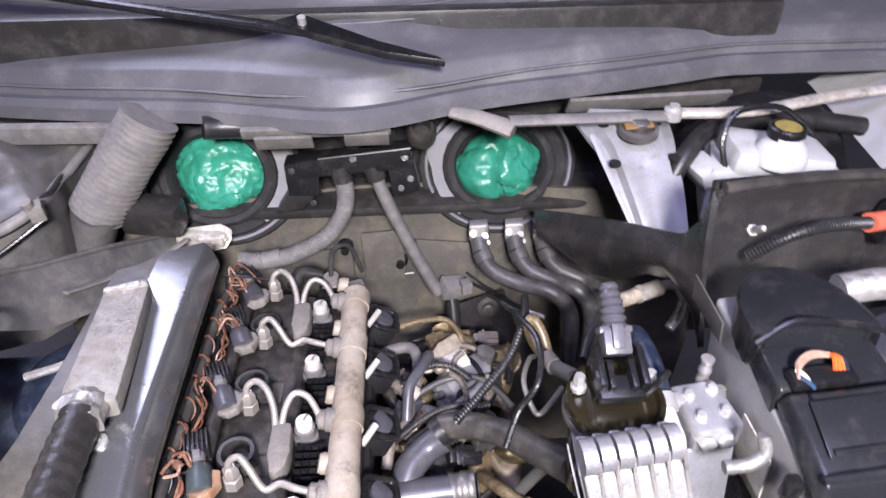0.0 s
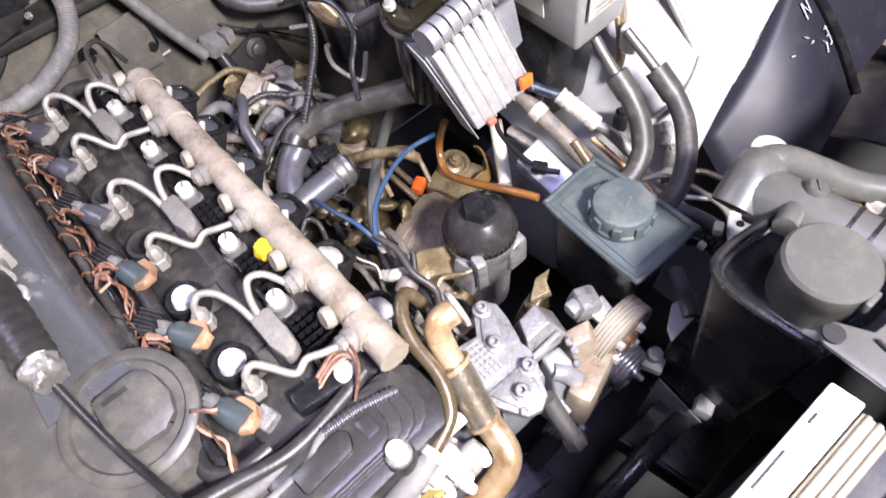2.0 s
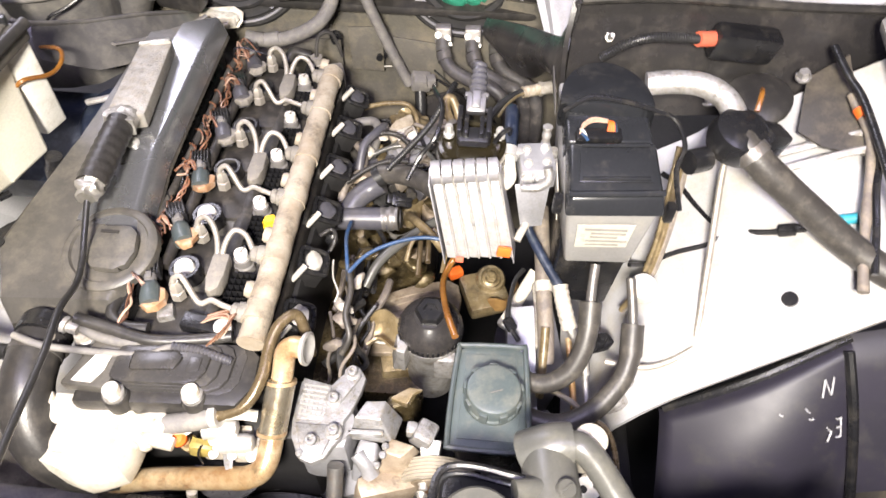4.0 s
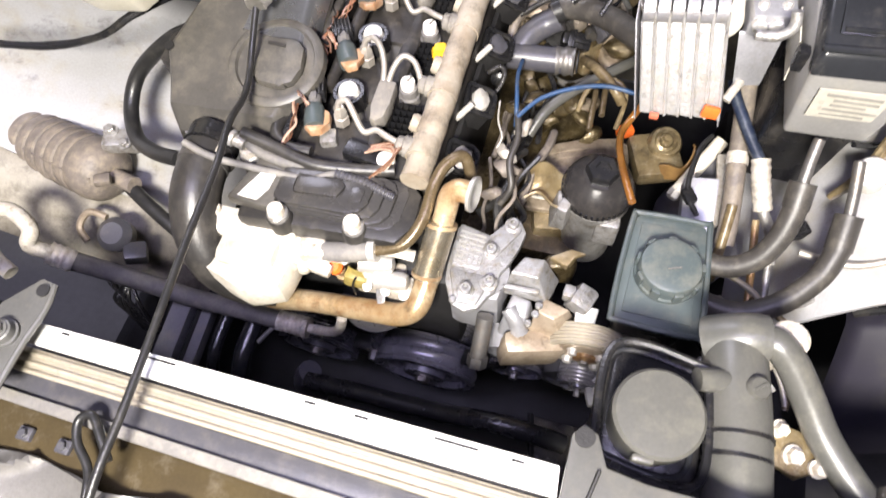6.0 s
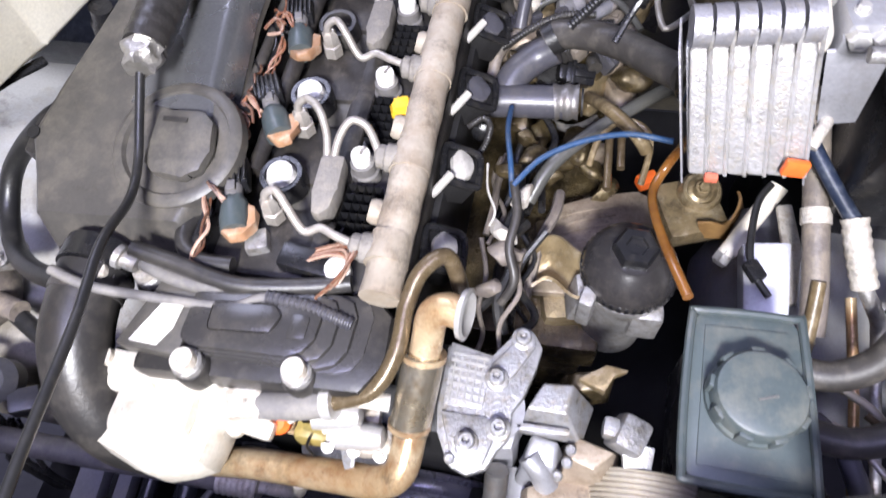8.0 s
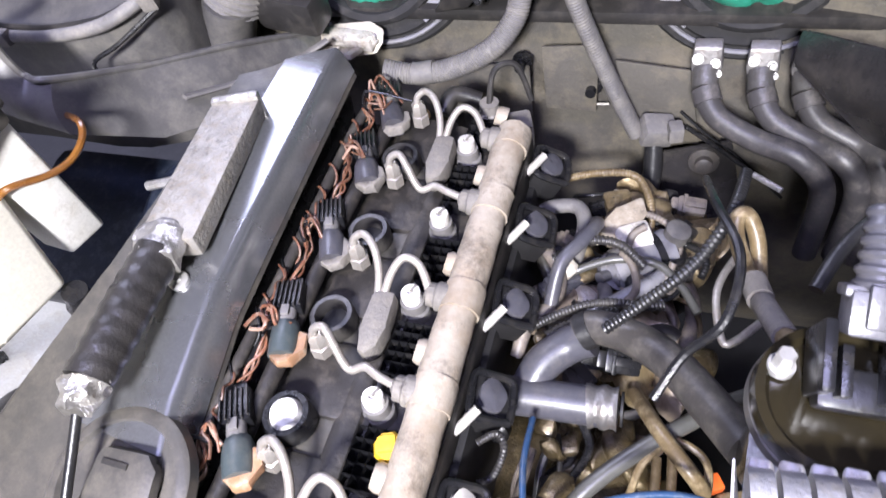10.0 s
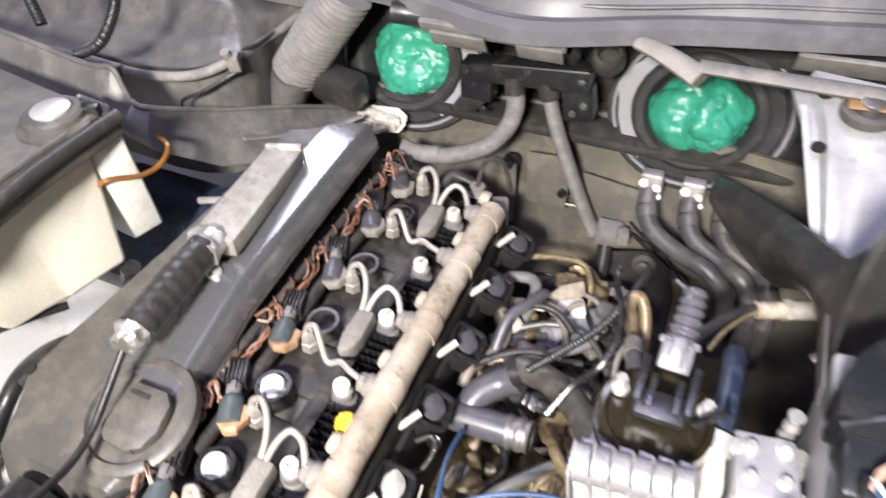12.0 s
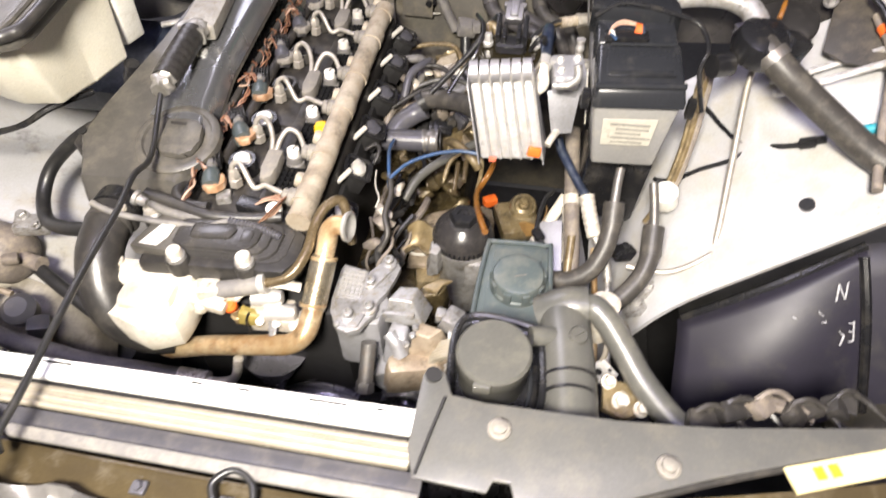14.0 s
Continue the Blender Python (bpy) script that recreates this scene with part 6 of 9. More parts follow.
pulley((0.178, -0.200, -0.190), 0.029, 0.030, AX, M_CASTG, "smooth alloy idler pulley", 1)
pulley((0.190, -0.205, -0.262), 0.038, 0.024, AX, M_BELT, "dark grooved belt guide pulley", 4)
pp = pulley((0.268, -0.192, -0.160), 0.047, 0.026, AX, M_BEIGE, "ribbed oil-stained pump pulley with a rusty hub", 6)
part("hub", lathe([(0.034, 0), (0.034, 0.003), (0.026, 0.005), (0.016, 0.005)], (0.268, -0.215, -0.161), AX, 32), M_TANPL, pp)
part("rust_boss", lathe([(0.015, 0), (0.015, 0.004), (0.010, 0.006)], (0.270, -0.220, -0.158), AX, 20), M_RUST, pp)
for a in (40, 130, 220, 310):
    part("bolt", hexbolt((0.268 + 0.023 * math.cos(radians(a)), -0.219, -0.160 + 0.023 * math.sin(radians(a))), 0.0052, 0.008, AX), M_CHROME, pp)
pulley((0.272, -0.210, -0.222), 0.028, 0.030, AX, M_BELT, "black ribbed alternator pulley", 6)
pulley((0.262, -0.200, -0.268), 0.042, 0.022, AX, M_GREYPL, "grey alternator end plate", 1)
belt = thing("drive_belt", "black ribbed drive belt between the pulleys", "belt", (0.05, -0.22, -0.4))
for run in ([(0.118, -0.222, -0.28), (0.18, -0.225, -0.235)], [(-0.06, -0.215, -0.36), (0.0, -0.215, -0.36)], [(0.20, -0.225, -0.195), (0.235, -0.21, -0.18)]):
    part("belt_run", tube(run, 0.012, 8, 2, flat=0.25), M_RUBBER, belt)
fl = thing("belt_tensioner", "dark funnel-shaped tensioner casting with a bolt", "tensioner", (0.0, -0.23, -0.33))
part("funnel", lathe([(0.011, -0.02), (0.012, 0.02), (0.016, 0.05), (0.044, 0.115), (0.047, 0.122)], (-0.016, -0.215, -0.325), (0.1, 0.15, 1), 28), M_BELT, fl)
part("nut", hexbolt((-0.018, -0.225, -0.355), 0.013, 0.016, (0, -1, -0.2)), M_DSTEEL, fl)
part("arm", rbox((-0.012, -0.205, -0.385), (0.036, 0.03, 0.07), 0.008, (0, 10, 0)), M_BELT, fl)
ach = thing("aircon_hose", "grey rubber air-conditioning hose with crimped alloy ends", "hose", (-0.2, -0.25, -0.3))
part("hose", tube([(-0.375, -0.272, -0.120), (-0.335, -0.262, -0.165), (-0.25, -0.258, -0.200), (-0.19, -0.256, -0.206), (-0.118, -0.255, -0.211)], 0.0125, 14, 8), M_GREYRUB, ach)
part("crimp", tube([(-0.124, -0.255, -0.211), (-0.105, -0.255, -0.212), (-0.082, -0.255, -0.213)], 0.0145, 16, 6, rib=0.006, deep=0.08), M_ALUW, ach)
part("end_pipe", tube([(-0.082, -0.255, -0.213), (-0.060, -0.255, -0.208), (-0.040, -0.255, -0.195), (-0.028, -0.254, -0.170), (-0.022, -0.250, -0.145)], 0.0065, 12, 6), M_ALUW, ach)
part("crimp", tube([(-0.396, -0.274, -0.104), (-0.372, -0.272, -0.122)], 0.0150, 14, 5, rib=0.008, deep=0.08), M_ALUW, ach)
part("u_pipe", tube([(-0.392, -0.275, -0.098), (-0.405, -0.277, -0.08), (-0.40, -0.262, -0.062), (-0.43, -0.250, -0.05), (-0.455, -0.268, -0.055), (-0.44, -0.30, -0.075), (-0.41, -0.315, -0.085)], 0.0095, 12, 7), M_ALUW, ach, "pale alloy U-bend pipe")
fr = thing("radiator_shroud", "dark plastic ribs and wiring in front of the engine", "shroud", (-0.2, -0.29, -0.45))
for a, b in ((-0.304, -0.274), (-0.257, -0.241)):
    part("slat", prism([(a, -0.240, -0.250), (b, -0.240, -0.250), (b + 0.006, -0.335, -0.252), (a + 0.006, -0.337, -0.252)], (0, 0, -0.02), 0.003), M_LILAC, fr, "flat lilac-grey slat")
for x, r in ((-0.173, 0.013), (-0.215, 0.009)):
    part("glossy_pipe", tube([(x + 0.004, -0.23, -0.245), (x, -0.269, -0.25), (x - 0.001, -0.315, -0.262), (x, -0.34, -0.30)], r, 14, 5), M_LAMPB, fr)
part("finger", tube([(-0.150, -0.285, -0.235), (-0.138, -0.27, -0.225), (-0.13, -0.26, -0.222)], 0.0035, 8, 4), M_ALU, fr)
part("lower_pipe", tube([(-0.13, -0.29, -0.5), (-0.125, -0.29, -0.40), (-0.11, -0.28, -0.36)], 0.018, 14, 5), M_GREYPL, fr)
part("cross_tube", tube([(-0.08, -0.31, -0.275), (0.004, -0.31, -0.262), (0.108, -0.31, -0.245), (0.19, -0.31, -0.215), (0.27, -0.31, -0.235)], 0.012, 12, 6), M_BLACK, fr)
for j in range(7):
    q = [(-0.40 + rng.uniform(-0.02, 0.03), -0.235, -0.23), (-0.39 + rng.uniform(-0.02, 0.03), -0.255, -0.24), (-0.37 + rng.uniform(-0.03, 0.03), -0.275, -0.26), (-0.36 + rng.uniform(-0.03, 0.03), -0.29, -0.33)]
    part("wire", tube(q, 0.003, 6, 6), M_BLACK, fr)
hk = thing("wing_plug", "brown wire hook and dark connector beside the intake hose", "connector", (-0.27, -0.23, -0.2))
part("body", merged(lathe([(0.022, 0), (0.024, 0.02), (0.015, 0.03)], (-0.285, -0.228, -0.185), (0.2, -0.3, 1), 18), rbox((-0.255, -0.245, -0.19), (0.03, 0.025, 0.03), 0.004, (10, 20, 30))), M_GREYPL, hk)
part("hook", tube([(-0.30, -0.215, -0.16), (-0.325, -0.215, -0.155), (-0.335, -0.235, -0.165), (-0.32, -0.25, -0.175)], 0.005, 8, 6), M_TANPL, hk)

seat(hk, -0.094, 0.025, 0)

# ---- centre: ports, filter, cooler, hoses ----
for i, y in enumerate((-0.049, 0.040, 0.134, 0.226, 0.318, 0.40)):
    p = thing("intake_port", "open black intake port closed with a pale plug", "intake port", (0.076, y, -0.07), "intake ports")
    q = pose(0.078, y, -0.058, 0, 30, 8)
    ring = [(0.017, -0.018, 0), (0.019, 0.0, 0), (0.017, 0.018, 0), (0.0, 0.020, 0), (-0.017, 0.018, 0), (-0.019, 0.0, 0), (-0.017, -0.018, 0), (0.0, -0.020, 0), (0.017, -0.018, 0)]
    part("frame", turned(tube(ring, 0.0036, 8, 4), q), M_BLACK, p)
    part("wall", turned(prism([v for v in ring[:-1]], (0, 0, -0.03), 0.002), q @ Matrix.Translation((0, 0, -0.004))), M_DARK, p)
    part("plug", crumple(turned(lathe([(0.0145, -0.004), (0.0135, 0.001), (0.007, 0.003), (0.002, 0.0035)], (0.001, 0.002, 0), seg=18), q @ Matrix.Diagonal((0.85, 1.1, 1, 1))), 0.0016, 140, i + 1), M_BOOT if i < 2 else M_GREYPL, p, "pale paper plug" if i < 2 else "grey plug")
for y, z in ((-0.08, -0.052), (0.012, -0.050), (0.106, -0.048), (0.201, -0.046), (0.296, -0.044), (0.386, -0.044)):
    solid("glow_plug_boot", tube([(0.056, y - 0.009, z - 0.004), (0.060, y - 0.005, z - 0.002), (0.066, y + 0.003, z + 0.001), (0.072, y + 0.011, z + 0.004)], 0.0042, 10, 4), M_BOOT, "white glow plug boot beside the fuel rail", "connector", "glow plug boots")
solid("yellow_cap", merged(lathe([(0.0115, 0), (0.0125, 0.006), (0.010, 0.012)], (0.024, 0.060, -0.012), (0.1, -0.1, 1), 8), rbox((0.024, 0.060, 0.0), (0.014, 0.012, 0.006), 0.002, (0, 0, 20))), M_YELLOW, "yellow plastic cap beside the fuel rail", "cap")
tb = thing("coolant_stub", "dark grey plastic coolant stub pipe with a ribbed lip", "pipe", (0.13, 0.16, -0.13))
part("pipe", tube([(0.070, 0.155, -0.088), (0.10, 0.157, -0.086), (0.165, 0.160, -0.084)], 0.0175, 24, 4), M_GREYPL, tb)
part("lip", tube([(0.150, 0.159, -0.0845), (0.158, 0.160, -0.084), (0.178, 0.161, -0.083)], 0.0195, 24, 8, rib=0.013, deep=0.09), M_DSTEEL, tb, "ribbed metal lip")
part("mouth", lathe([(0.015, 0), (0.015, 0.002)], (0.1785, 0.161, -0.083), (1, 0.05, 0.05), 20), M_DARK, tb)
part("elbow", tube([(0.095, 0.158, -0.095), (0.105, 0.185, -0.078), (0.125, 0.205, -0.07), (0.145, 0.212, -0.06)], 0.017, 18, 5), M_GREYPL, tb)
part("clip", lathe([(0.010, 0), (0.010, 0.012), (0.006, 0.014)], (0.078, 0.132, -0.105), (0, -1, 0.6), 14), M_BLACK, tb)
seat(tb, 0.002, 0.001, -0.013)
bh = thing("breather_hose", "matte grey rubber hose leading to the cooler", "hose", (0.2, 0.19, -0.06))
part("hose", tube([(0.138, 0.210, -0.062), (0.150, 0.214, -0.055), (0.180, 0.205, -0.045), (0.212, 0.180, -0.030), (0.240, 0.140, -0.008), (0.262, 0.105, 0.012)], 0.0150, 20, 7), M_HOSE, bh)
part("clamp", tube([(0.139, 0.210, -0.061), (0.148, 0.2135, -0.056)], 0.0168, 22, 2), M_RUBBER, bh)
ck = thing("oil_cooler", "finned pale aluminium heat exchanger standing upright", "cooler", (0.295, 0.03, -0.0))
A, B = Vector((0.239, 0.037, 0.127)), Vector((0.316, 0.043, 0.134))
C, D = Vector((0.262, -0.002, 0.022)), Vector((0.342, 0.001, 0.029))
back = Vector((0.004, 0.040, -0.006))
for i in range(6):
    u = (i + 0.5) / 6
    top, bot = A.lerp(B, u), C.lerp(D, u)
    part("fin", loft([bot + Vector((-0.0061, 0, 0)), bot + Vector((0.0061, 0, 0)), bot + Vector((0.0061, 0.02, 0)), bot + Vector((-0.0061, 0.02, 0))], [top.lerp(bot, 0.16) + Vector((-0.0060, -0.004, 0)), top.lerp(bot, 0.16) + Vector((0.0060, -0.004, 0)), top + Vector((0.0060, 0.02, 0)), top + Vector((-0.0060, 0.02, 0))], 0.0022), M_COOL, ck)
    # Rolls' darker lilac is partly how light falls, put into M_ROLL.
    part("top_roll", tube([top + (B - A) * -0.068, top + (B - A) * 0.068], 0.0138, 18, 3), M_ROLL, ck)
    part("seam", tube([top + (B - A) * 0.080 + Vector((0, -0.010, 0.004)), top.lerp(bot, 0.3) + (B - A) * 0.083 + Vector((0, -0.004, 0)), bot + (B - A) * 0.083], 0.0016, 6, 4), M_COOL, ck)
part("core", prism([A + Vector((0.002, 0.004, -0.02)), B + Vector((-0.002, 0.004, -0.02)), D + Vector((0, 0.004, 0)), C + Vector((0, 0.004, 0))], back, 0.002), M_ROLL, ck)
for s, p, q in ((-1, A, C), (1, B, D)):
    part("side_flange", prism([p + Vector((s * 0.001, 0.0, -0.020)), p + Vector((s * 0.002, 0.022, -0.012)), q + Vector((s * 0.002, 0.022, -0.004)), q + Vector((s * 0.001, -0.002, -0.008))], (s * 0.0016, 0, 0), 0.0005), M_ROLL, ck)
part("orange_tag", rbox(D + Vector((-0.012, -0.004, 0.015)), (0.017, 0.006, 0.013), 0.002, (-15, 10, 5)), M_ORANGE, ck, "orange plastic stopper")
part("red_tag", rbox(C + Vector((0.016, -0.004, 0.005)), (0.010, 0.006, 0.006), 0.002), M_RED, ck)
part("hook_fitting", tube([(0.346, 0.026, 0.032), (0.351, 0.036, 0.037), (0.356, 0.046, 0.038), (0.356, 0.054, 0.034)], 0.0050, 12, 5), M_ALUW, ck, "pale hooked pipe fitting")
part("pipe_stub", tube([D + Vector((0.0, 0.02, 0.1)), D + Vector((0.018, 0.02, 0.102)), D + Vector((0.028, 0.022, 0.112)), D + Vector((0.026, 0.028, 0.125))], 0.0050, 10, 5), M_ALU, ck)

ff = thing("fuel_filter_head", "round oily black filter head with a ribbed plug", "filter", (0.284, 0.1, 0.0))
part("disc", lathe([(0.030, -0.12), (0.034, -0.02), (0.0405, -0.016), (0.0418, -0.008), (0.0405, 0.0), (0.036, 0.001), (0.0335, -0.003), (0.012, -0.002)], (0.284, 0.098, 0.116), (0.0, -0.06, 1), 44), M_OILY, ff)
part("rim_seal", lathe([(0.0415, 0), (0.0430, 0.004), (0.0415, 0.008)], (0.284, 0.098, 0.096), (0.0, -0.06, 1), 44), M_DSTEEL, ff)
for x in (0.268, 0.302):
    part("cradle_side", rbox((x, 0.108, 0.135), (0.006, 0.034, 0.036), 0.002, (20, 0, 0)), M_BLACK, ff)
part("cradle_base", rbox((0.285, 0.098, 0.126), (0.036, 0.020, 0.016), 0.003, (20, 0, 0)), M_BLACK, ff)
for x in (0.276, 0.294):
    part("cradle_rib", rbox((x, 0.100, 0.140), (0.005, 0.024, 0.014), 0.001, (20, 0, 0)), M_BLACK, ff)
part("plug_body", merged(rbox((0.2855, 0.126, 0.152), (0.023, 0.022, 0.020), 0.003, (38, 0, 0)), rbox((0.2855, 0.134, 0.158), (0.028, 0.006, 0.016), 0.002, (38, 0, 0)), rbox((0.2855, 0.122, 0.163), (0.010, 0.020, 0.004), 0.0015, (38, 0, 0))), M_PLUGL, ff, "lilac-grey plug body")
part("boot", tube([(0.286, 0.130, 0.155), (0.2865, 0.140, 0.162), (0.287, 0.150, 0.168), (0.287, 0.170, 0.178)], 0.0120, 14, 6, rib=0.007, deep=0.16, r2=0.0085), M_GREYPL, ff, "ribbed grey rubber boot")
part("side_screw", hexbolt((0.255, 0.110, 0.116), 0.005, 0.016), M_CHROME, ff)
part("side_screw", hexbolt((0.316, 0.112, 0.116), 0.005, 0.014), M_CHROME, ff)
part("hook", tube([(0.31, 0.10, 0.118), (0.318, 0.098, 0.135), (0.326, 0.105, 0.135), (0.328, 0.115, 0.12)], 0.003, 8, 5), M_BLACK, ff)
seat(ff, 0, -0.002, 0.006)
fo = thing("fuel_hoses", "brown and black fuel hoses around the filter head", "hose", (0.25, 0.14, 0.06))
part("hose", tube([(0.264, 0.125, 0.115), (0.262, 0.150, 0.090), (0.256, 0.190, 0.062), (0.250, 0.226, 0.046), (0.243, 0.244, 0.052), (0.242, 0.256, 0.060), (0.249, 0.259, 0.060), (0.258, 0.247, 0.046), (0.264, 0.225, 0.022)], 0.0058, 12, 7), M_OLIVE, fo)
part("fitting", merged(tube([(0.257, 0.186, 0.064), (0.254, 0.206, 0.056)], 0.0086, 16, 3), tube([(0.263, 0.140, 0.099), (0.2575, 0.182, 0.067)], 0.0074, 14, 3)), M_SLEEVE, fo, "grey hose end fitting")
part("hose", tube([(0.336, 0.205, 0.080), (0.332, 0.185, 0.104), (0.331, 0.145, 0.112), (0.329, 0.109, 0.108)], 0.0088, 14, 6), M_NAVY, fo, "dark blue hose")
part("pipe", tube([(0.295, 0.215, 0.042), (0.309, 0.244, 0.050), (0.329, 0.270, 0.056), (0.352, 0.288, 0.058)], 0.0052, 12, 6), M_RUBBER, fo, "thin black pipe")
part("thin_pipe", tube([(0.316, 0.215, 0.068), (0.326, 0.242, 0.066), (0.342, 0.270, 0.062), (0.355, 0.285, 0.058)], 0.0020, 8, 6), M_ALUO, fo)
part("crimp", tube([(0.350, 0.285, 0.058), (0.375, 0.295, 0.058)], 0.0086, 18, 8, rib=0.007, deep=0.05), M_BUFF, fo, "yellowed sleeve")
part("coupling", merged(tube([(0.3735, 0.2944, 0.058), (0.3790, 0.2966, 0.058)], 0.0108, 6, 2), tube([(0.379, 0.2966, 0.058), (0.403, 0.306, 0.058)], 0.0094, 18, 3)), M_LINE, fo, "dull metal coupling")
part("pipe", tube([(0.403, 0.306, 0.058), (0.415, 0.310, 0.058), (0.427, 0.307, 0.054), (0.431, 0.297, 0.044), (0.423, 0.285, 0.032), (0.411, 0.275, 0.022)], 0.0058, 12, 6), M_ALU, fo, "bare alloy pipe bend")
part("clamp", merged(tube([(0.3288, 0.107, 0.1075), (0.3282, 0.094, 0.104)], 0.0115, 18, 3), rbox((0.340, 0.101, 0.109), (0.010, 0.012, 0.008), 0.002, (0, 0, 20))), M_BOX, fo, "pale hose clamp with a worm screw")
part("elbow", tube([(0.3282, 0.095, 0.104), (0.330, 0.082, 0.099), (0.331, 0.070, 0.095), (0.325, 0.060, 0.094), (0.315, 0.056, 0.094)], 0.0082, 14, 6), M_CREAM, fo, "pale alloy elbow")
part("thin_pipe", tube([(0.20, 0.12, 0.03), (0.215, 0.145, 0.05), (0.235, 0.16, 0.075), (0.24, 0.20, 0.09), (0.225, 0.25, 0.08), (0.22, 0.30, 0.05)], 0.0032, 8, 7), M_BLACK, fo)
part("corrugated", tube([(0.16, 0.20, -0.03), (0.19, 0.215, 0.0), (0.22, 0.235, 0.03), (0.24, 0.27, 0.05), (0.25, 0.32, 0.04)], 0.005, 10, 7, rib=0.004, deep=0.15), M_RUBBER, fo)

sb = thing("solenoid_bracket", "grey metal solenoid bracket with hex fittings", "bracket", (0.36, 0.08, 0.06))
part("block", merged(rbox((0.362, 0.075, 0.108), (0.042, 0.05, 0.03), 0.004, (0, 0, 8)), rbox((0.360, 0.056, 0.095), (0.034, 0.02, 0.035), 0.003)), M_CASTG, sb)
for x, y in ((0.350, 0.085), (0.372, 0.09), (0.352, 0.062), (0.374, 0.066)):
    part("screw", hexbolt((x, y, 0.1225), 0.0042, 0.006), M_CHROME, sb)
part("front_plate", prism([(0.338, 0.046, 0.100), (0.380, 0.050, 0.104), (0.376, 0.030, 0.050), (0.350, 0.026, 0.048)], (0, 0.002, 0.001), 0.0004), M_CASTG, sb, "bent sheet-metal plate")
part("post", tube([(0.374, 0.11, 0.10), (0.374, 0.112, 0.140)], 0.006, 12, 5, rib=0.012, deep=0.2), M_ALU, sb)
part("post", merged(tube([(0.384, 0.094, 0.085), (0.384, 0.096, 0.118)], 0.0058, 12, 5, rib=0.012, deep=0.2), rbox((0.384, 0.094, 0.100), (0.012, 0.016, 0.010), 0.002)), M_ALU, sb)
for x, y in ((0.352, 0.052), (0.368, 0.054)):
    part("union_nut", lathe([(0.0075, 0), (0.0075, 0.012), (0.005, 0.014)], (x, y, 0.112), (0, -1, 0.3), 6), M_CHROME, sb)

seat(sb, 0.0, 0.018, -0.012)
of = thing("oil_filter_housing", "cast alloy oil filter housing with a black hexagon cap", "oil filter", (0.24, -0.02, -0.25))
part("housing", merged(lathe([(0.036, -0.13), (0.040, 0.0), (0.044, 0.01), (0.044, 0.02)], (0.240, -0.026, -0.135), (0, -0.05, 1), 32), rbox((0.205, -0.062, -0.13), (0.014, 0.02, 0.05), 0.004, (0, 0, -15)), rbox((0.196, -0.045, -0.15), (0.012, 0.03, 0.05), 0.004, (0, 10, 10)), rbox((0.262, -0.06, -0.15), (0.03, 0.02, 0.05), 0.006)), M_ALU, of)
part("base_casting", rbox((0.18, -0.02, -0.265), (0.1, 0.1, 0.06), 0.012), M_OCHD, of)
part("drip_tray", sheet(lambda u, v: (0.150 + 0.05 * u, -0.045 + 0.045 * v + 0.01 * math.sin(5 * u), -0.135 - 0.03 * math.sin(3.2 * v) + 0.012 * u), 10, 10, 0.003), M_ALUO, of, "oily brown sheet guard")
fcap = part("cap", lathe([(0.0445, 0), (0.0445, 0.012), (0.042, 0.020), (0.034, 0.032), (0.024, 0.038), (0.022, 0.040)], (0.240, -0.026, -0.116), (0, -0.05, 1), 40), M_TROUGH, of, "black plastic screw cap")
part("hexagon", merged(lathe([(0.0205, 0), (0.0205, 0.014), (0.018, 0.017), (0.010, 0.017), (0.009, 0.014)], (0.240, -0.026, -0.080), (0, -0.05, 1), 6)), M_BLACK, fcap)
for k in range(40):
    a = 2 * math.pi * k / 40
    part("grip_rib", rbox((0.240 + 0.0447 * math.cos(a), -0.026 + 0.0447 * math.sin(a), -0.110), (0.002, 0.003, 0.009), 0, (0, 0, math.degrees(a))), M_BLACK, fcap)
seat(of, 0.003, 0.014, -0.011)
hp = thing("heat_plate", "tan ribbed oil-cooler plate behind the filter", "cooler", (0.2, 0.06, -0.24))
part("plate", prism([(0.150, -0.01, -0.222), (0.154, 0.040, -0.220), (0.158, 0.090, -0.218), (0.168, 0.102, -0.217), (0.21, 0.120, -0.215), (0.258, 0.131, -0.213), (0.276, 0.122, -0.213), (0.282, 0.095, -0.215), (0.27, 0.0, -0.222)], (0, 0, 0.012), 0.005), M_TANPL, hp)
part("lower_body", rbox((0.205, 0.04, -0.262), (0.10, 0.13, 0.076), 0.012, (0, 0, 12)), M_ALUO, hp, "oil-stained casting below the plate")
part("step", prism([(0.158, 0.012, -0.210), (0.163, 0.046, -0.209), (0.205, 0.056, -0.207), (0.215, 0.02, -0.209)], (0, 0, 0.010), 0.004), M_TANPL, hp)
for k in range(3):
    part("fin", tube([(0.168, 0.060 + 0.012 * k, -0.2065), (0.20, 0.074 + 0.012 * k, -0.2045), (0.235, 0.084 + 0.012 * k, -0.2025)], 0.0016, 6, 3), M_TANPL, hp)
part("bead_wire", tube([(0.148, 0.012, -0.200), (0.165, 0.002, -0.196), (0.19, 0.004, -0.192), (0.205, 0.014, -0.188)], 0.0026, 8, 6, rib=0.0034, deep=0.2), M_BOOT, hp, "pale beaded earth wire")
part("round_cap", merged(lathe([(0.024, -0.02), (0.024, 0.004), (0.021, 0.009), (0.017, 0.009), (0.014, 0.004), (0.010, 0.006), (0.008, 0.012), (0.004, 0.013)], (0.326, 0.140, -0.205), (0.1, -0.3, 1), 28), hexbolt((0.326, 0.137, -0.192), 0.006, 0.008, (0.1, -0.3, 1))), M_ALUO, hp, "oily cast boss with a bolt")
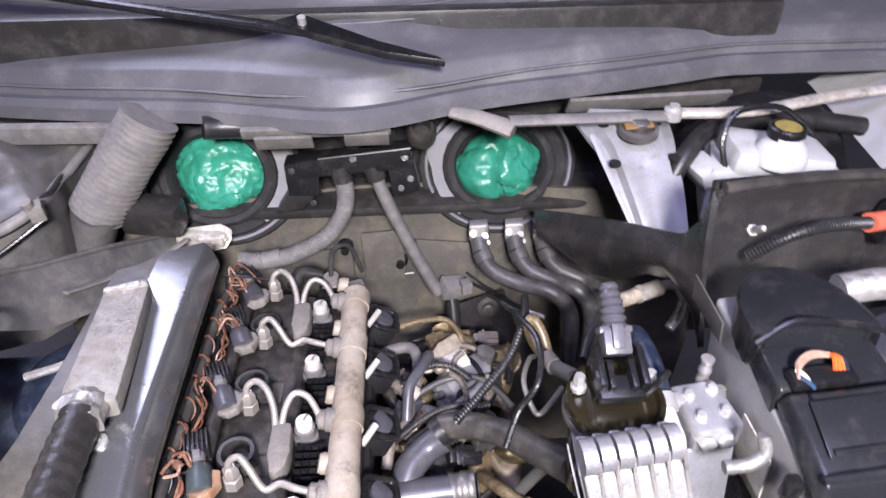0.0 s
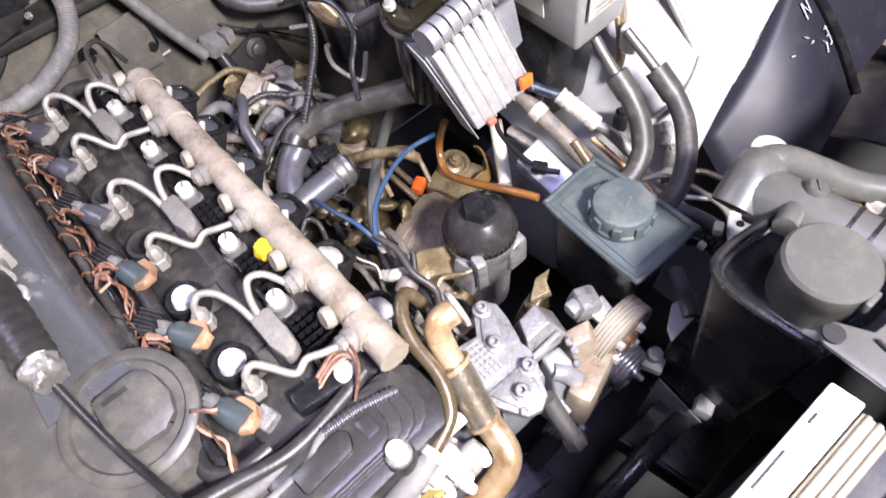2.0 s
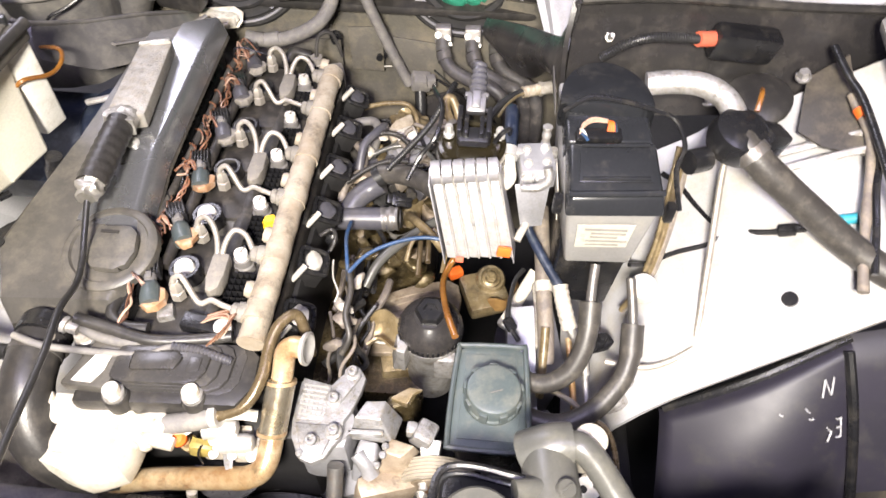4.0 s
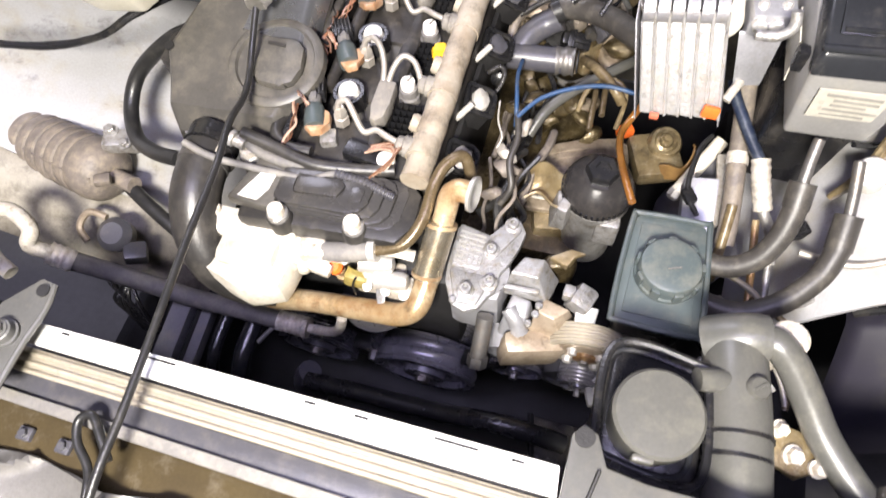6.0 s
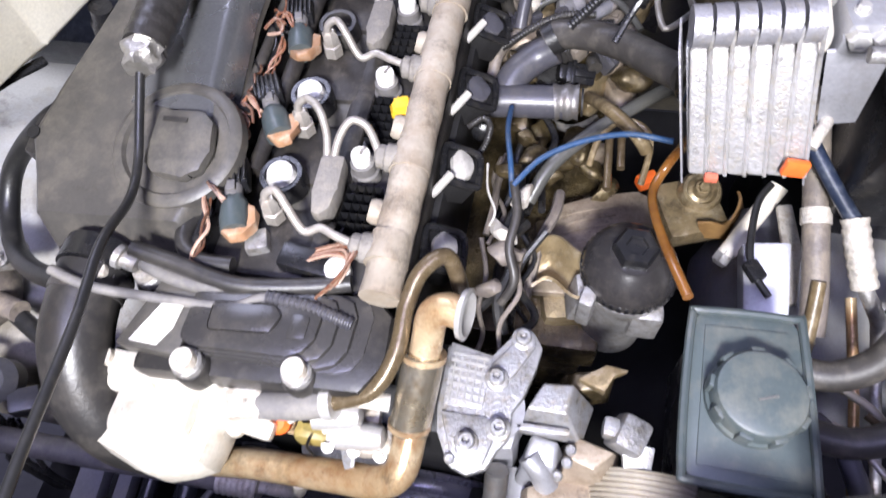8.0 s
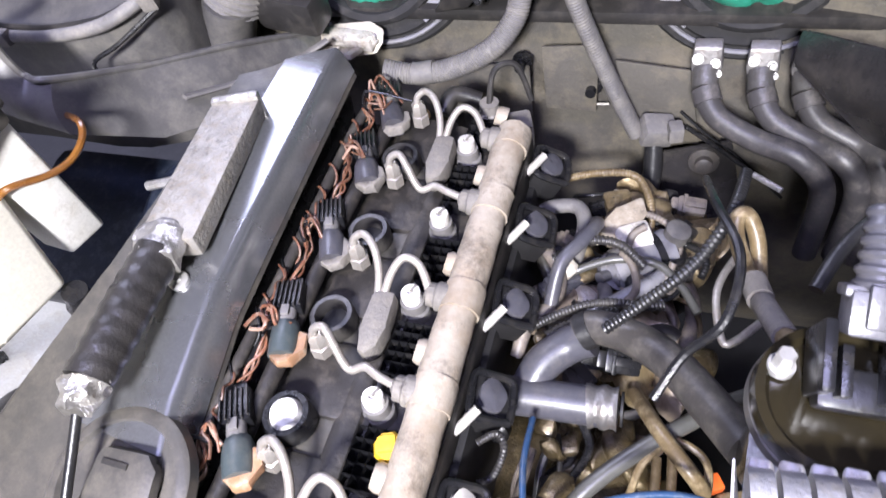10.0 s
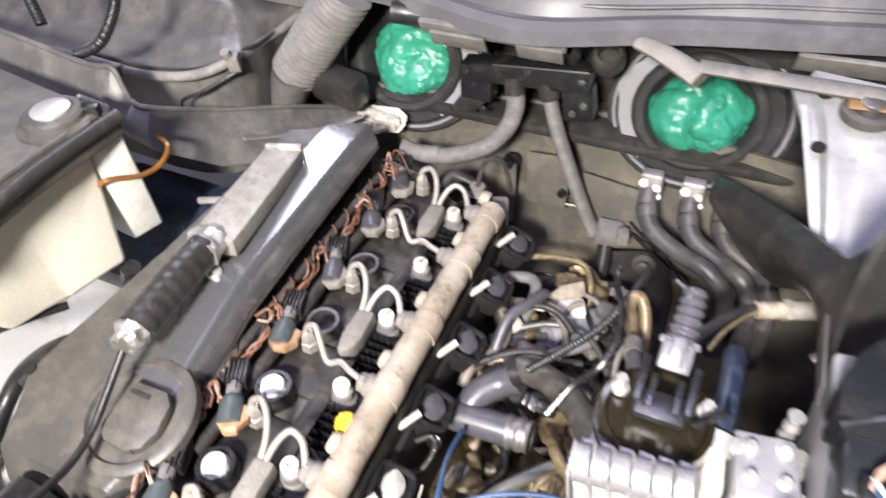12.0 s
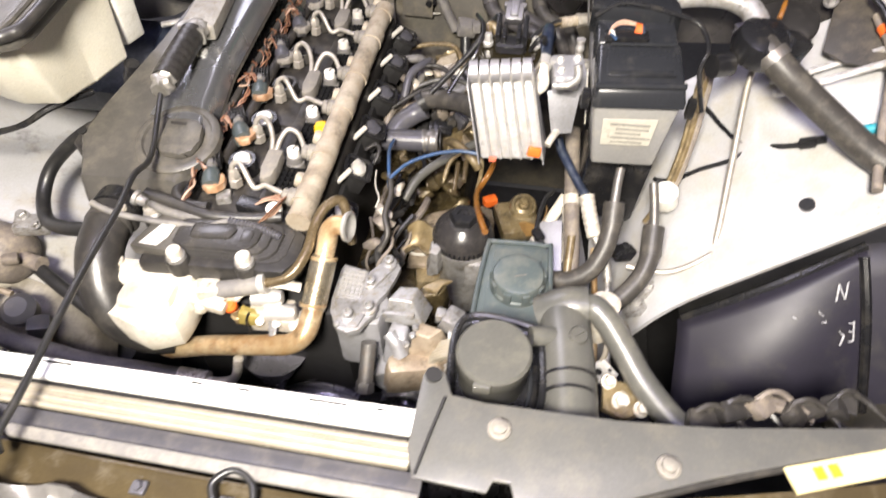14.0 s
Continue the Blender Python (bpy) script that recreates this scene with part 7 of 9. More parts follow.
part("rag", sheet(lambda u, v: (0.333 + 0.034 * math.cos(-1.9 + 2.2 * u) + 0.012 * v, 0.128 + 0.038 * math.sin(-1.9 + 2.2 * u), -0.196 - 0.03 * v + 0.006 * math.sin(9 * u)), 16, 8, 0.003), M_BROWN, hp, "tan oily strip round the boss")
part("boss_bracket", rbox((0.318, 0.125, -0.225), (0.070, 0.075, 0.03), 0.010, (0, 0, 20)), M_ALUO, hp, "oily cast bracket")
part("orange_plug", rbox((0.268, 0.153, -0.212), (0.024, 0.016, 0.016), 0.003, (0, 0, 30)), M_ORANGE, hp, "orange plastic plug")
solid("fuel_return_hose", tube([(0.276, 0.075, -0.03), (0.274, 0.088, -0.066), (0.266, 0.082, -0.088), (0.257, 0.060, -0.093), (0.256, 0.030, -0.080), (0.261, -0.008, -0.062), (0.268, -0.040, -0.048), (0.279, -0.072, -0.042)], 0.0046, 12, 7), M_AMBER, "translucent amber fuel return hose", "hose")
bh2 = thing("vacuum_hoses", "pair of thin blue vacuum hoses", "hose", (0.15, 0.06, -0.06))
part("hose", tube([(0.112, 0.13, -0.075), (0.114, 0.09, -0.060), (0.122, 0.05, -0.055), (0.128, 0.02, -0.07)], 0.0028, 10, 6), M_BLUE, bh2)
part("hose", tube([(0.128, 0.025, -0.058), (0.150, 0.052, -0.050), (0.185, 0.072, -0.045), (0.225, 0.085, -0.045), (0.265, 0.085, -0.05)], 0.0028, 10, 6), M_BLUE, bh2)
alv = thing("support_strut", "bright alloy strut beside the oil filter", "strut", (0.352, 0.06, -0.2))
part("strut", tube([(0.352, 0.060, -0.2), (0.372, 0.090, -0.175), (0.392, 0.120, -0.15)], 0.0095, 14, 4), M_CREAM, alv)
part("tip", lathe([(0.010, 0), (0.010, 0.014), (0.006, 0.018)], (0.354, 0.063, -0.198), (-0.5, -0.75, -0.6), 6), M_ALU, alv)
sc = thing("leg_cover", "smooth rounded wing panel with shade in its lilac-grey, black lead on top", "panel", (0.385, 0.045, -0.28))
# Shaded white wing paint is put into this lilac-grey colour.
part("panel", rbox((0.392, 0.045, -0.275), (0.066, 0.17, 0.16), 0.024, (0, 10, 8)), M_LILAC, sc)
part("pale_strip", prism([(0.386, 0.092, -0.150), (0.400, 0.094, -0.148), (0.407, 0.046, -0.150), (0.401, -0.013, -0.155), (0.380, -0.018, -0.155), (0.390, 0.045, -0.152)], (0, 0, 0.006), 0.002), M_ALUW, sc, "pale flat metal strip")
part("lead", tube([(0.37, 0.093, -0.112), (0.357, 0.07, -0.112), (0.349, 0.023, -0.112), (0.351, -0.005, -0.112), (0.363, -0.028, -0.112)], 0.0035, 8, 8), M_RUBBER, sc, "thin black lead")
part("lead_clip", rbox((0.351, -0.005, -0.110), (0.014, 0.020, 0.010), 0.003, (0, 0, 30)), M_BLACK, sc)

# tangle of hoses and leads between head and filter
hz = thing("engine_harness", "dense tangle of dusty hoses, leads and plugs beside the engine", "wiring harness", (0.16, 0.28, -0.2))


def loop(c, r, turn, tilt, sweep):
    """An arc of a hose: centre, radius, heading, tilt and how far it sweeps, in degrees."""
    m = pose(c[0], c[1], c[2], tilt, rng.uniform(-25, 25), turn)
    n = 7
    return [m @ Vector((r * math.cos(radians(sweep * k / (n - 1))), 0.75 * r * math.sin(radians(sweep * k / (n - 1))), 0.10 * r * math.sin(k * 1.4))) for k in range(n)]


for j in range(20):
    c = (rng.uniform(0.095, 0.225), rng.uniform(0.215, 0.42), rng.uniform(-0.165, -0.11))
    r = rng.choice((0.0026, 0.0036, 0.005, 0.0065, 0.008))
    part("lead", tube(loop(c, rng.uniform(0.022, 0.055), rng.uniform(0, 360), rng.uniform(-35, 35), rng.uniform(110, 260)), r, 10, 6, rib=0.0042 if j % 5 == 0 else 0, deep=0.15), rng.choice((M_BLACK, M_RUBBER, M_TAUPE, M_TAUPE, M_BLACKD, M_GREYRUB, M_GREYPL, M_OLIVE)), hz)
for j in range(16):
    c = (rng.uniform(0.095, 0.235), rng.uniform(0.20, 0.43), rng.uniform(-0.16, -0.10))
    q = (rng.uniform(-30, 30), rng.uniform(-30, 30), rng.uniform(0, 180))
    w, d = rng.uniform(0.014, 0.028), rng.uniform(0.022, 0.04)
    bm = rbox((0, 0, 0), (w, d, 0.022), 0.004)
    bm = merged(bm, rbox((0, d * 0.55, 0.002), (w * 0.7, d * 0.35, 0.015), 0.003), rbox((0, -0.1 * d, 0.012), (w * 0.35, d * 0.7, 0.006), 0.001), rbox((0, 0.25 * d, 0), (w * 1.12, 0.004, 0.025), 0.001))
    part("plug", turned(bm, pose(*c, *q)), rng.choice((M_BLACK, M_BLACKD, M_TAUPE, M_GREYPL, M_TAUPE)), hz)
for j in range(30):
    c = (rng.uniform(0.09, 0.24), rng.uniform(0.19, 0.43), rng.uniform(-0.180, -0.110))
    s = rng.uniform(0.024, 0.05)
    bm = bmesh.new()
    bmesh.ops.create_icosphere(bm, subdivisions=3, radius=s * 0.6)
    bm = crumple(turned(bm, pose(*c, 0, 0, rng.uniform(0, 180)) @ Matrix.Diagonal((1.3, 0.8, 0.7, 1))), s * 0.35, 40, j)
    part("dusty_casting", bm, rng.choice((M_OCHD, M_OCHD, M_ALUO, M_TANPL, M_DARK)), hz)
for j in range(16):
    y0, x0 = rng.uniform(-0.10, 0.12), rng.uniform(0.10, 0.165)
    q = [(x0 + rng.uniform(-0.014, 0.014), y0 + 0.03 * (k - 2) + rng.uniform(-0.004, 0.004), -0.125 + 0.015 * math.sin(k + j) - 0.02 * (j % 3)) for k in range(5)]
    part("lead", tube(q, rng.choice((0.0025, 0.004, 0.006)), 8, 5), rng.choice((M_BLACK, M_RUBBER, M_TAUPE)), hz)
for j in range(16):
    c = (rng.uniform(0.098, 0.15), -0.06 + 0.03 * j + rng.uniform(-0.01, 0.01), rng.uniform(-0.12, -0.085))
    bm = bmesh.new()
    bmesh.ops.create_icosphere(bm, subdivisions=2, radius=rng.uniform(0.008, 0.014))
    part("small_casting", crumple(turned(bm, pose(*c, 0, 0, rng.uniform(0, 180)) @ Matrix.Diagonal((1.4, 0.8, 0.7, 1))), 0.006, 70, j), rng.choice((M_OCHD, M_OCHD, M_TAUPE, M_ALUW)), hz)
for j in range(7):
    c = (rng.uniform(0.105, 0.215), rng.uniform(0.22, 0.38), rng.uniform(-0.115, -0.08))
    part("lead", tube(loop(c, rng.uniform(0.018, 0.045), rng.uniform(0, 360), rng.uniform(-30, 30), rng.uniform(120, 250)), rng.choice((0.003, 0.0038, 0.0048)), 10, 6, rib=0.0036 if j % 2 else 0, deep=0.16), rng.choice((M_BLACK, M_RUBBER, M_BLACKD, M_TAUPE, M_TAUPE)), hz)
part("ribbed_lead", tube([(0.09, 0.215, -0.08), (0.12, 0.228, -0.062), (0.15, 0.236, -0.05), (0.185, 0.24, -0.05)], 0.0042, 10, 7, rib=0.0034, deep=0.16), M_BLACKD, hz)
part("ribbed_lead", tube([(0.10, 0.29, -0.07), (0.13, 0.305, -0.055), (0.16, 0.305, -0.055), (0.185, 0.29, -0.065)], 0.0048, 10, 7, rib=0.0036, deep=0.16), M_BLACKD, hz)
part("loop_hose", tube([(0.105, 0.245, -0.08), (0.11, 0.275, -0.055), (0.125, 0.30, -0.05), (0.135, 0.33, -0.06), (0.13, 0.355, -0.09)], 0.0068, 12, 7), M_GREYPL, hz)
for j in range(9):
    c = (rng.uniform(0.125, 0.225), rng.uniform(0.115, 0.19), rng.uniform(-0.20, -0.165))
    bm = bmesh.new()
    bmesh.ops.create_icosphere(bm, subdivisions=3, radius=rng.uniform(0.012, 0.022))
    part("oily_casting", crumple(turned(bm, pose(*c, 0, 0, rng.uniform(0, 180)) @ Matrix.Diagonal((1.3, 0.8, 0.7, 1))), 0.009, 50, j + 60), rng.choice((M_OCHD, M_OCHD, M_ALUO, M_TANPL)), hz)
part("hanging_lead", tube([(0.128, 0.03, -0.06), (0.135, 0.0, -0.065), (0.132, -0.03, -0.075), (0.14, -0.055, -0.09), (0.13, -0.07, -0.11)], 0.0042, 10, 6), M_HOSE, hz)
part("olive_hose", tube([(0.14, 0.055, -0.13), (0.159, 0.089, -0.110), (0.200, 0.132, -0.100), (0.257, 0.180, -0.095), (0.285, 0.20, -0.10)], 0.0072, 12, 7), M_DUCT, hz, "dark green-grey hose")
part("olive_loop", tube([(0.196, 0.100, -0.12), (0.203, 0.123, -0.102), (0.224, 0.144, -0.098), (0.248, 0.137, -0.100), (0.254, 0.117, -0.106), (0.250, 0.09, -0.13)], 0.0034, 8, 7), M_OLIVE, hz)
for x, y0, y1 in ((0.214, 0.134, 0.073), (0.226, 0.141, 0.100)):
    part("oily_rod", tube([(x, y0, -0.115), (x + 0.002, y1, -0.12)], 0.0042, 10, 3), M_OILPIPE, hz)
part("wire_coil", tube([(0.072, 0.10, -0.075), (0.087, 0.109, -0.07), (0.095, 0.098, -0.072), (0.09, 0.078, -0.08), (0.078, 0.07, -0.085)], 0.0034, 8, 7, rib=0.003, deep=0.15), M_BLACKD, hz)
part("thin_wire", tube([(0.098, 0.062, -0.08), (0.102, 0.036, -0.085), (0.112, 0.015, -0.09), (0.108, 0.004, -0.10)], 0.0013, 6, 6), M_BOOT, hz)
part("oily_hose", tube([(0.19, 0.19, -0.12), (0.21, 0.15, -0.09), (0.235, 0.12, -0.085), (0.25, 0.11, -0.1)], 0.007, 10, 6), M_OLIVE, hz)
for q, r, m, rib in (
    ([(0.078, 0.335, -0.10), (0.085, 0.315, -0.085), (0.106, 0.284, -0.082), (0.107, 0.253, -0.086), (0.086, 0.225, -0.095), (0.08, 0.20, -0.11)], 0.0068, M_TAUPE, 0),
    ([(0.070, 0.364, -0.10), (0.080, 0.367, -0.088), (0.107, 0.370, -0.084), (0.119, 0.355, -0.084), (0.120, 0.330, -0.088), (0.115, 0.300, -0.098)], 0.0078, M_GREYRUB, 0),
    ([(0.125, 0.235, -0.10), (0.141, 0.246, -0.090), (0.175, 0.273, -0.086), (0.198, 0.298, -0.090), (0.205, 0.325, -0.10)], 0.0072, M_ROLL, 0),
    ([(0.100, 0.212, -0.092), (0.125, 0.226, -0.080), (0.170, 0.249, -0.076), (0.205, 0.262, -0.08)], 0.0050, M_BLACKD, 0.0036),
    ([(0.100, 0.280, -0.10), (0.116, 0.288, -0.088), (0.154, 0.305, -0.080), (0.193, 0.307, -0.080), (0.218, 0.289, -0.085), (0.235, 0.265, -0.09)], 0.0040, M_DUCT, 0),
    ([(0.075, 0.400, -0.10), (0.083, 0.405, -0.088), (0.122, 0.417, -0.082), (0.162, 0.420, -0.084), (0.181, 0.391, -0.090), (0.185, 0.36, -0.105)], 0.0045, M_OLIVE, 0.0034),
):
    part("hose", tube(q, r, 12, 7, rib=rib, deep=0.14), m, hz)
part("bent_rod", tube([(0.262, 0.292, -0.032), (0.254, 0.284, -0.028), (0.242, 0.250, -0.028), (0.2465, 0.209, -0.028), (0.256, 0.205, -0.028), (0.285, 0.240, -0.03)], 0.0032, 10, 4), M_LINE, hz, "pale bent metal rod")
part("tipped_lead", tube([(0.206, 0.512, -0.095), (0.214, 0.510, -0.098), (0.250, 0.481, -0.10), (0.280, 0.452, -0.10)], 0.0026, 8, 5), M_BLACK, hz)
part("lead_tip", tube([(0.280, 0.452, -0.10), (0.307, 0.433, -0.10)], 0.0034, 8, 2), M_ALU, hz)
solid("hanging_flap", prism([(0.172, 0.508, -0.135), (0.258, 0.508, -0.105), (0.282, 0.505, -0.190), (0.284, 0.500, -0.310), (0.240, 0.500, -0.290), (0.195, 0.505, -0.215)], (0, -0.005, 0), 0.002), M_TROUGH, "dusty black rubber flap hanging on the firewall", "flap")
solid("flap_bolt", lathe([(0.017, 0), (0.017, 0.006), (0.010, 0.008), (0.010, 0.016), (0.006, 0.018)], (0.233, 0.503, -0.135), (0, -1, 0.2), 20), M_WALLP, "dusty round bolt cap on the firewall flap", "bolt")
bb = thing("harness_bracket", "stained buff plastic bracket with a pale block among the hoses", "bracket", (0.163, 0.355, -0.12))
part("plate", crumple(prism([(0.132, 0.350, -0.098), (0.148, 0.372, -0.086), (0.172, 0.384, -0.084), (0.178, 0.366, -0.084), (0.166, 0.344, -0.092), (0.144, 0.330, -0.102)], (0.002, -0.004, 0.012), 0.004), 0.004, 60, 4), M_BUFF, bb)
part("block", crumple(rbox((0.172, 0.340, -0.094), (0.036, 0.030, 0.034), 0.007, (12, -10, 24)), 0.002, 80, 6), M_ALUW, bb, "pale worn block")
part("arm", crumple(tube([(0.160, 0.338, -0.100), (0.150, 0.322, -0.108), (0.158, 0.304, -0.112), (0.176, 0.300, -0.108)], 0.0085, 12, 6, flat=0.6), 0.0015, 90, 2), M_BUFF, bb)
eg = thing("vacuum_unit", "dark round vacuum unit on the firewall side", "vacuum unit", (0.235, 0.40, -0.14))
part("drum", merged(tube([(0.160, 0.312, -0.105), (0.165, 0.315, -0.104), (0.205, 0.342, -0.100)], 0.0215, 26, 4), lathe([(0.018, 0), (0.018, 0.008), (0.010, 0.010)], (0.160, 0.312, -0.105), (-1, -0.6, 0), 22)), M_LILAC, eg, "lilac-grey motor drum")
part("clamp", tube([(0.190, 0.332, -0.1015), (0.196, 0.336, -0.101)], 0.0228, 26, 2), M_BLACK, eg)
part("disc", lathe([(0.0185, 0), (0.0185, 0.012), (0.016, 0.014), (0.006, 0.014)], (0.158, 0.368, -0.108), (-0.35, -0.25, 1), 28), M_TANPL, eg, "tan ceramic disc")
part("foot", merged(rbox((0.148, 0.397, -0.112), (0.030, 0.026, 0.034), 0.006, (0, 0, 20)), rbox((0.185, 0.375, -0.130), (0.06, 0.05, 0.04), 0.010, (0, 0, 30))), M_ALUO, eg, "ochre oily foot")
part("cap", lathe([(0.012, 0), (0.012, 0.014), (0.008, 0.016)], (0.208, 0.345, -0.086), (0.2, 0, 1), 18), M_GREYRUB, eg)

# ---- control box, right wing ----
eb = thing("control_box", "grey electronics box with a black lid and worn paper label", "electronics box", (0.44, 0.07, -0.05))
part("box_body", loft([(0.402, -0.006, 0.036), (0.478, -0.004, 0.038), (0.484, 0.165, 0.05), (0.392, 0.155, 0.05)], [(0.389, -0.016, 0.140), (0.489, -0.010, 0.144), (0.480, 0.168, 0.172), (0.381, 0.160, 0.172)], 0.005), M_BOX, eb)
lid = part("lid", loft([(0.386, -0.023, 0.132), (0.492, -0.018, 0.136), (0.484, 0.060, 0.160), (0.386, 0.056, 0.158)], [(0.391, -0.014, 0.154), (0.487, -0.009, 0.158), (0.481, 0.053, 0.177), (0.390, 0.048, 0.175)], 0.004), M_LAMPB, eb, "black plastic lid")
part("ridge", tube([(0.389, -0.011, 0.156), (0.44, -0.009, 0.159), (0.487, -0.006, 0.161)], 0.0035, 8, 4), M_LAMPB, lid)
part("panel", prism([(0.399, 0.002, 0.161), (0.476, 0.005, 0.164), (0.473, 0.045, 0.176), (0.400, 0.040, 0.174)], (0, -0.001, 0.002), 0.001), M_LAMPB, lid)
for y, z in ((0.004, 0.1648), (0.042, 0.1768)):
    part("groove_rib", tube([(0.402, y, z), (0.472, y + 0.003, z + 0.003)], 0.0022, 8, 2), M_LAMPB, lid)
part("lid_step", loft([(0.385, 0.052, 0.145), (0.483, 0.057, 0.147), (0.479, 0.100, 0.160), (0.384, 0.095, 0.158)], [(0.388, 0.055, 0.170), (0.480, 0.059, 0.172), (0.477, 0.098, 0.180), (0.387, 0.092, 0.178)], 0.003), M_LAMPB, eb)
dome = [(0.430 + 0.052 * math.cos(a), 0.094 + 0.074 * max(0, math.sin(a)) - 0.004 * (math.sin(a) < 0), 0.160) for a in (2 * math.pi * k / 32 for k in range(32))]
part("rear_dome", prism(dome, (0, 0.004, 0.034), 0.004), M_LAMPB, eb, "rounded black rear lid")
lb = part("label", prism([(0.404, -0.0165, 0.116), (0.466, -0.0140, 0.119), (0.464, -0.0105, 0.078), (0.407, -0.0130, 0.076)], (0, -0.0014, 0), 0), M_LABEL, eb, "worn paper label with grey print")
for k in range(5):
    part("text_bar", rbox((0.436 + 0.004 * (k % 2), -0.0165 + 0.0008 * k, 0.110 - 0.007 * k), (0.046 - 0.008 * (k % 3), 0.001, 0.003), 0, (-6, 0, 2)), M_INK, lb)
part("side_label", prism([(0.3845, 0.03, 0.12), (0.3845, 0.075, 0.12), (0.390, 0.075, 0.07), (0.390, 0.03, 0.07)], (-0.0014, 0, 0), 0), M_LABEL, eb)
part("plug_recess", rbox((0.420, 0.060, 0.176), (0.05, 0.016, 0.010), 0.003, (8, 0, 4)), M_BLACK, eb)
for k in range(3):
    part("wire", tube([(0.399 + 0.001 * k, 0.056 + 0.002 * k, 0.180), (0.403, 0.064 + 0.002 * k, 0.1845), (0.414, 0.071 + 0.0015 * k, 0.1865 + 0.001 * k), (0.431, 0.073 + 0.001 * k, 0.185)], 0.0015, 6, 7), M_PINKW, eb)
for k in range(4):
    part("wire", tube([(0.429 + 0.0025 * k, 0.075, 0.184), (0.431 + 0.002 * k, 0.070 - 0.001 * k, 0.1865), (0.4295 + 0.003 * k, 0.062, 0.181)], 0.0018, 6, 6), M_ORANGE if k < 3 else M_NAVY, eb)
part("wire", tube([(0.400, 0.058, 0.180), (0.404, 0.053, 0.181), (0.408, 0.049, 0.178)], 0.0018, 6, 5), M_BLUE, eb)
part("white_wire", tube([(0.400, 0.063, 0.1815), (0.403, 0.058, 0.183), (0.406, 0.052, 0.180)], 0.0014, 6, 5), M_WHITE, eb)
part("strap", tube([(0.383, 0.092, 0.182), (0.41, 0.098, 0.197), (0.44, 0.096, 0.197), (0.48, 0.092, 0.190), (0.505, 0.086, 0.182), (0.515, 0.06, 0.168), (0.508, 0.04, 0.15), (0.520, 0.02, 0.11)], 0.0028, 8, 6, lump=0.2), M_BLACK, eb, "black taped cable")
for c in ((0.499, -0.005, 0.132), (0.381, 0.0, 0.130)):
    part("side_clip", rbox(c, (0.010, 0.012, 0.024), 0.003), M_BLACK, eb)
# Added black block paints the shade below the box.
part("base_stand", rbox((0.444, 0.10, -0.03), (0.085, 0.13, 0.15), 0.008, (4, 3, 0)), M_BLACK, eb, "added black block painting the shade under the box")
part("metal_side", prism([(0.378, 0.13, 0.168), (0.377, 0.19, 0.172), (0.380, 0.19, 0.145), (0.381, 0.13, 0.145)], (-0.002, 0, 0), 0.0005), M_DSTEEL, eb, "thin metal side plate")

vs = thing("purge_valve", "black plastic valve with a big rubber hose over the white wing", "valve", (0.59, 0.08, 0.05))
part("body", merged(lathe([(0.030, 0), (0.034, 0.012), (0.030, 0.03), (0.018, 0.036)], (0.585, 0.088, 0.125), (0.1, -0.2, 1), 28), rbox((0.62, 0.085, 0.14), (0.03, 0.03, 0.03), 0.006, (0, 20, 20)), lathe([(0.014, 0), (0.014, 0.025)], (0.555, 0.07, 0.12), (-1, -0.5, 0.1), 14)), M_BLACK, vs)
part("collar", tube([(0.594, 0.067, 0.1395), (0.602, 0.060, 0.1345)], 0.0185, 24, 2), M_DSTEEL, vs)
part("hose", tube([(0.590, 0.084, 0.140), (0.590, 0.070, 0.142), (0.615, 0.050, 0.126), (0.668, 0.024, 0.094), (0.722, -0.006, 0.066), (0.765, -0.036, 0.060), (0.80, -0.06, 0.09), (0.84, -0.075, 0.14)], 0.0165, 20, 7), M_HOSE, vs, "thick black rubber hose")
part("pipe", tube([(0.490, 0.152, 0.155), (0.522, 0.152, 0.160), (0.552, 0.146, 0.162), (0.574, 0.130, 0.158), (0.584, 0.108, 0.150), (0.585, 0.09, 0.142)], 0.0135, 16, 7), M_ALU, vs, "bright alloy pipe")
part("wire", tube([(0.60, 0.10, 0.165), (0.605, 0.115, 0.175), (0.61, 0.13, 0.172)], 0.003, 6, 4), M_AMBER, vs)
seat(vs, -0.010, -0.004, 0.028)
st = thing("strut_mount", "black rubber strut mount cap on the white tower", "strut mount", (0.64, 0.205, 0.1))
part("cap", lathe([(0.042, 0), (0.042, 0.006), (0.036, 0.011), (0.01, 0.013)], (0.640, 0.207, 0.124), (-0.25, -0.2, 1), 32), M_BLACKD, st)
for a in (20, 140, 260):
    part("nut", hexbolt((0.640 + 0.056 * math.cos(radians(a)), 0.207 + 0.056 * math.sin(radians(a)), 0.118 + 0.056 * math.cos(radians(a)) * 0.6), 0.007, 0.012, (-0.3, -0.2, 1)), M_ALU, st)
solid("wing_flap", prism([(0.704, 0.235, 0.140), (0.752, 0.255, 0.165), (0.745, 0.18, 0.150), (0.736, 0.100, 0.135), (0.700, 0.125, 0.122), (0.681, 0.155, 0.118)], (-0.002, 0, 0.004), 0.0015), M_WALLP, "dusty brown-black rubber flap on the wing", "flap")


solid("brake_pipe", tube([(0.596, 0.125, 0.105), (0.592, 0.110, 0.086), (0.584, 0.030, 0.018), (0.576, -0.042, -0.043), (0.566, -0.061, -0.054), (0.523, -0.072, -0.080), (0.47, -0.066, -0.085)], 0.0042, 10, 7), M_LINE, "bare metal pipe bent over the white wing", "pipe")
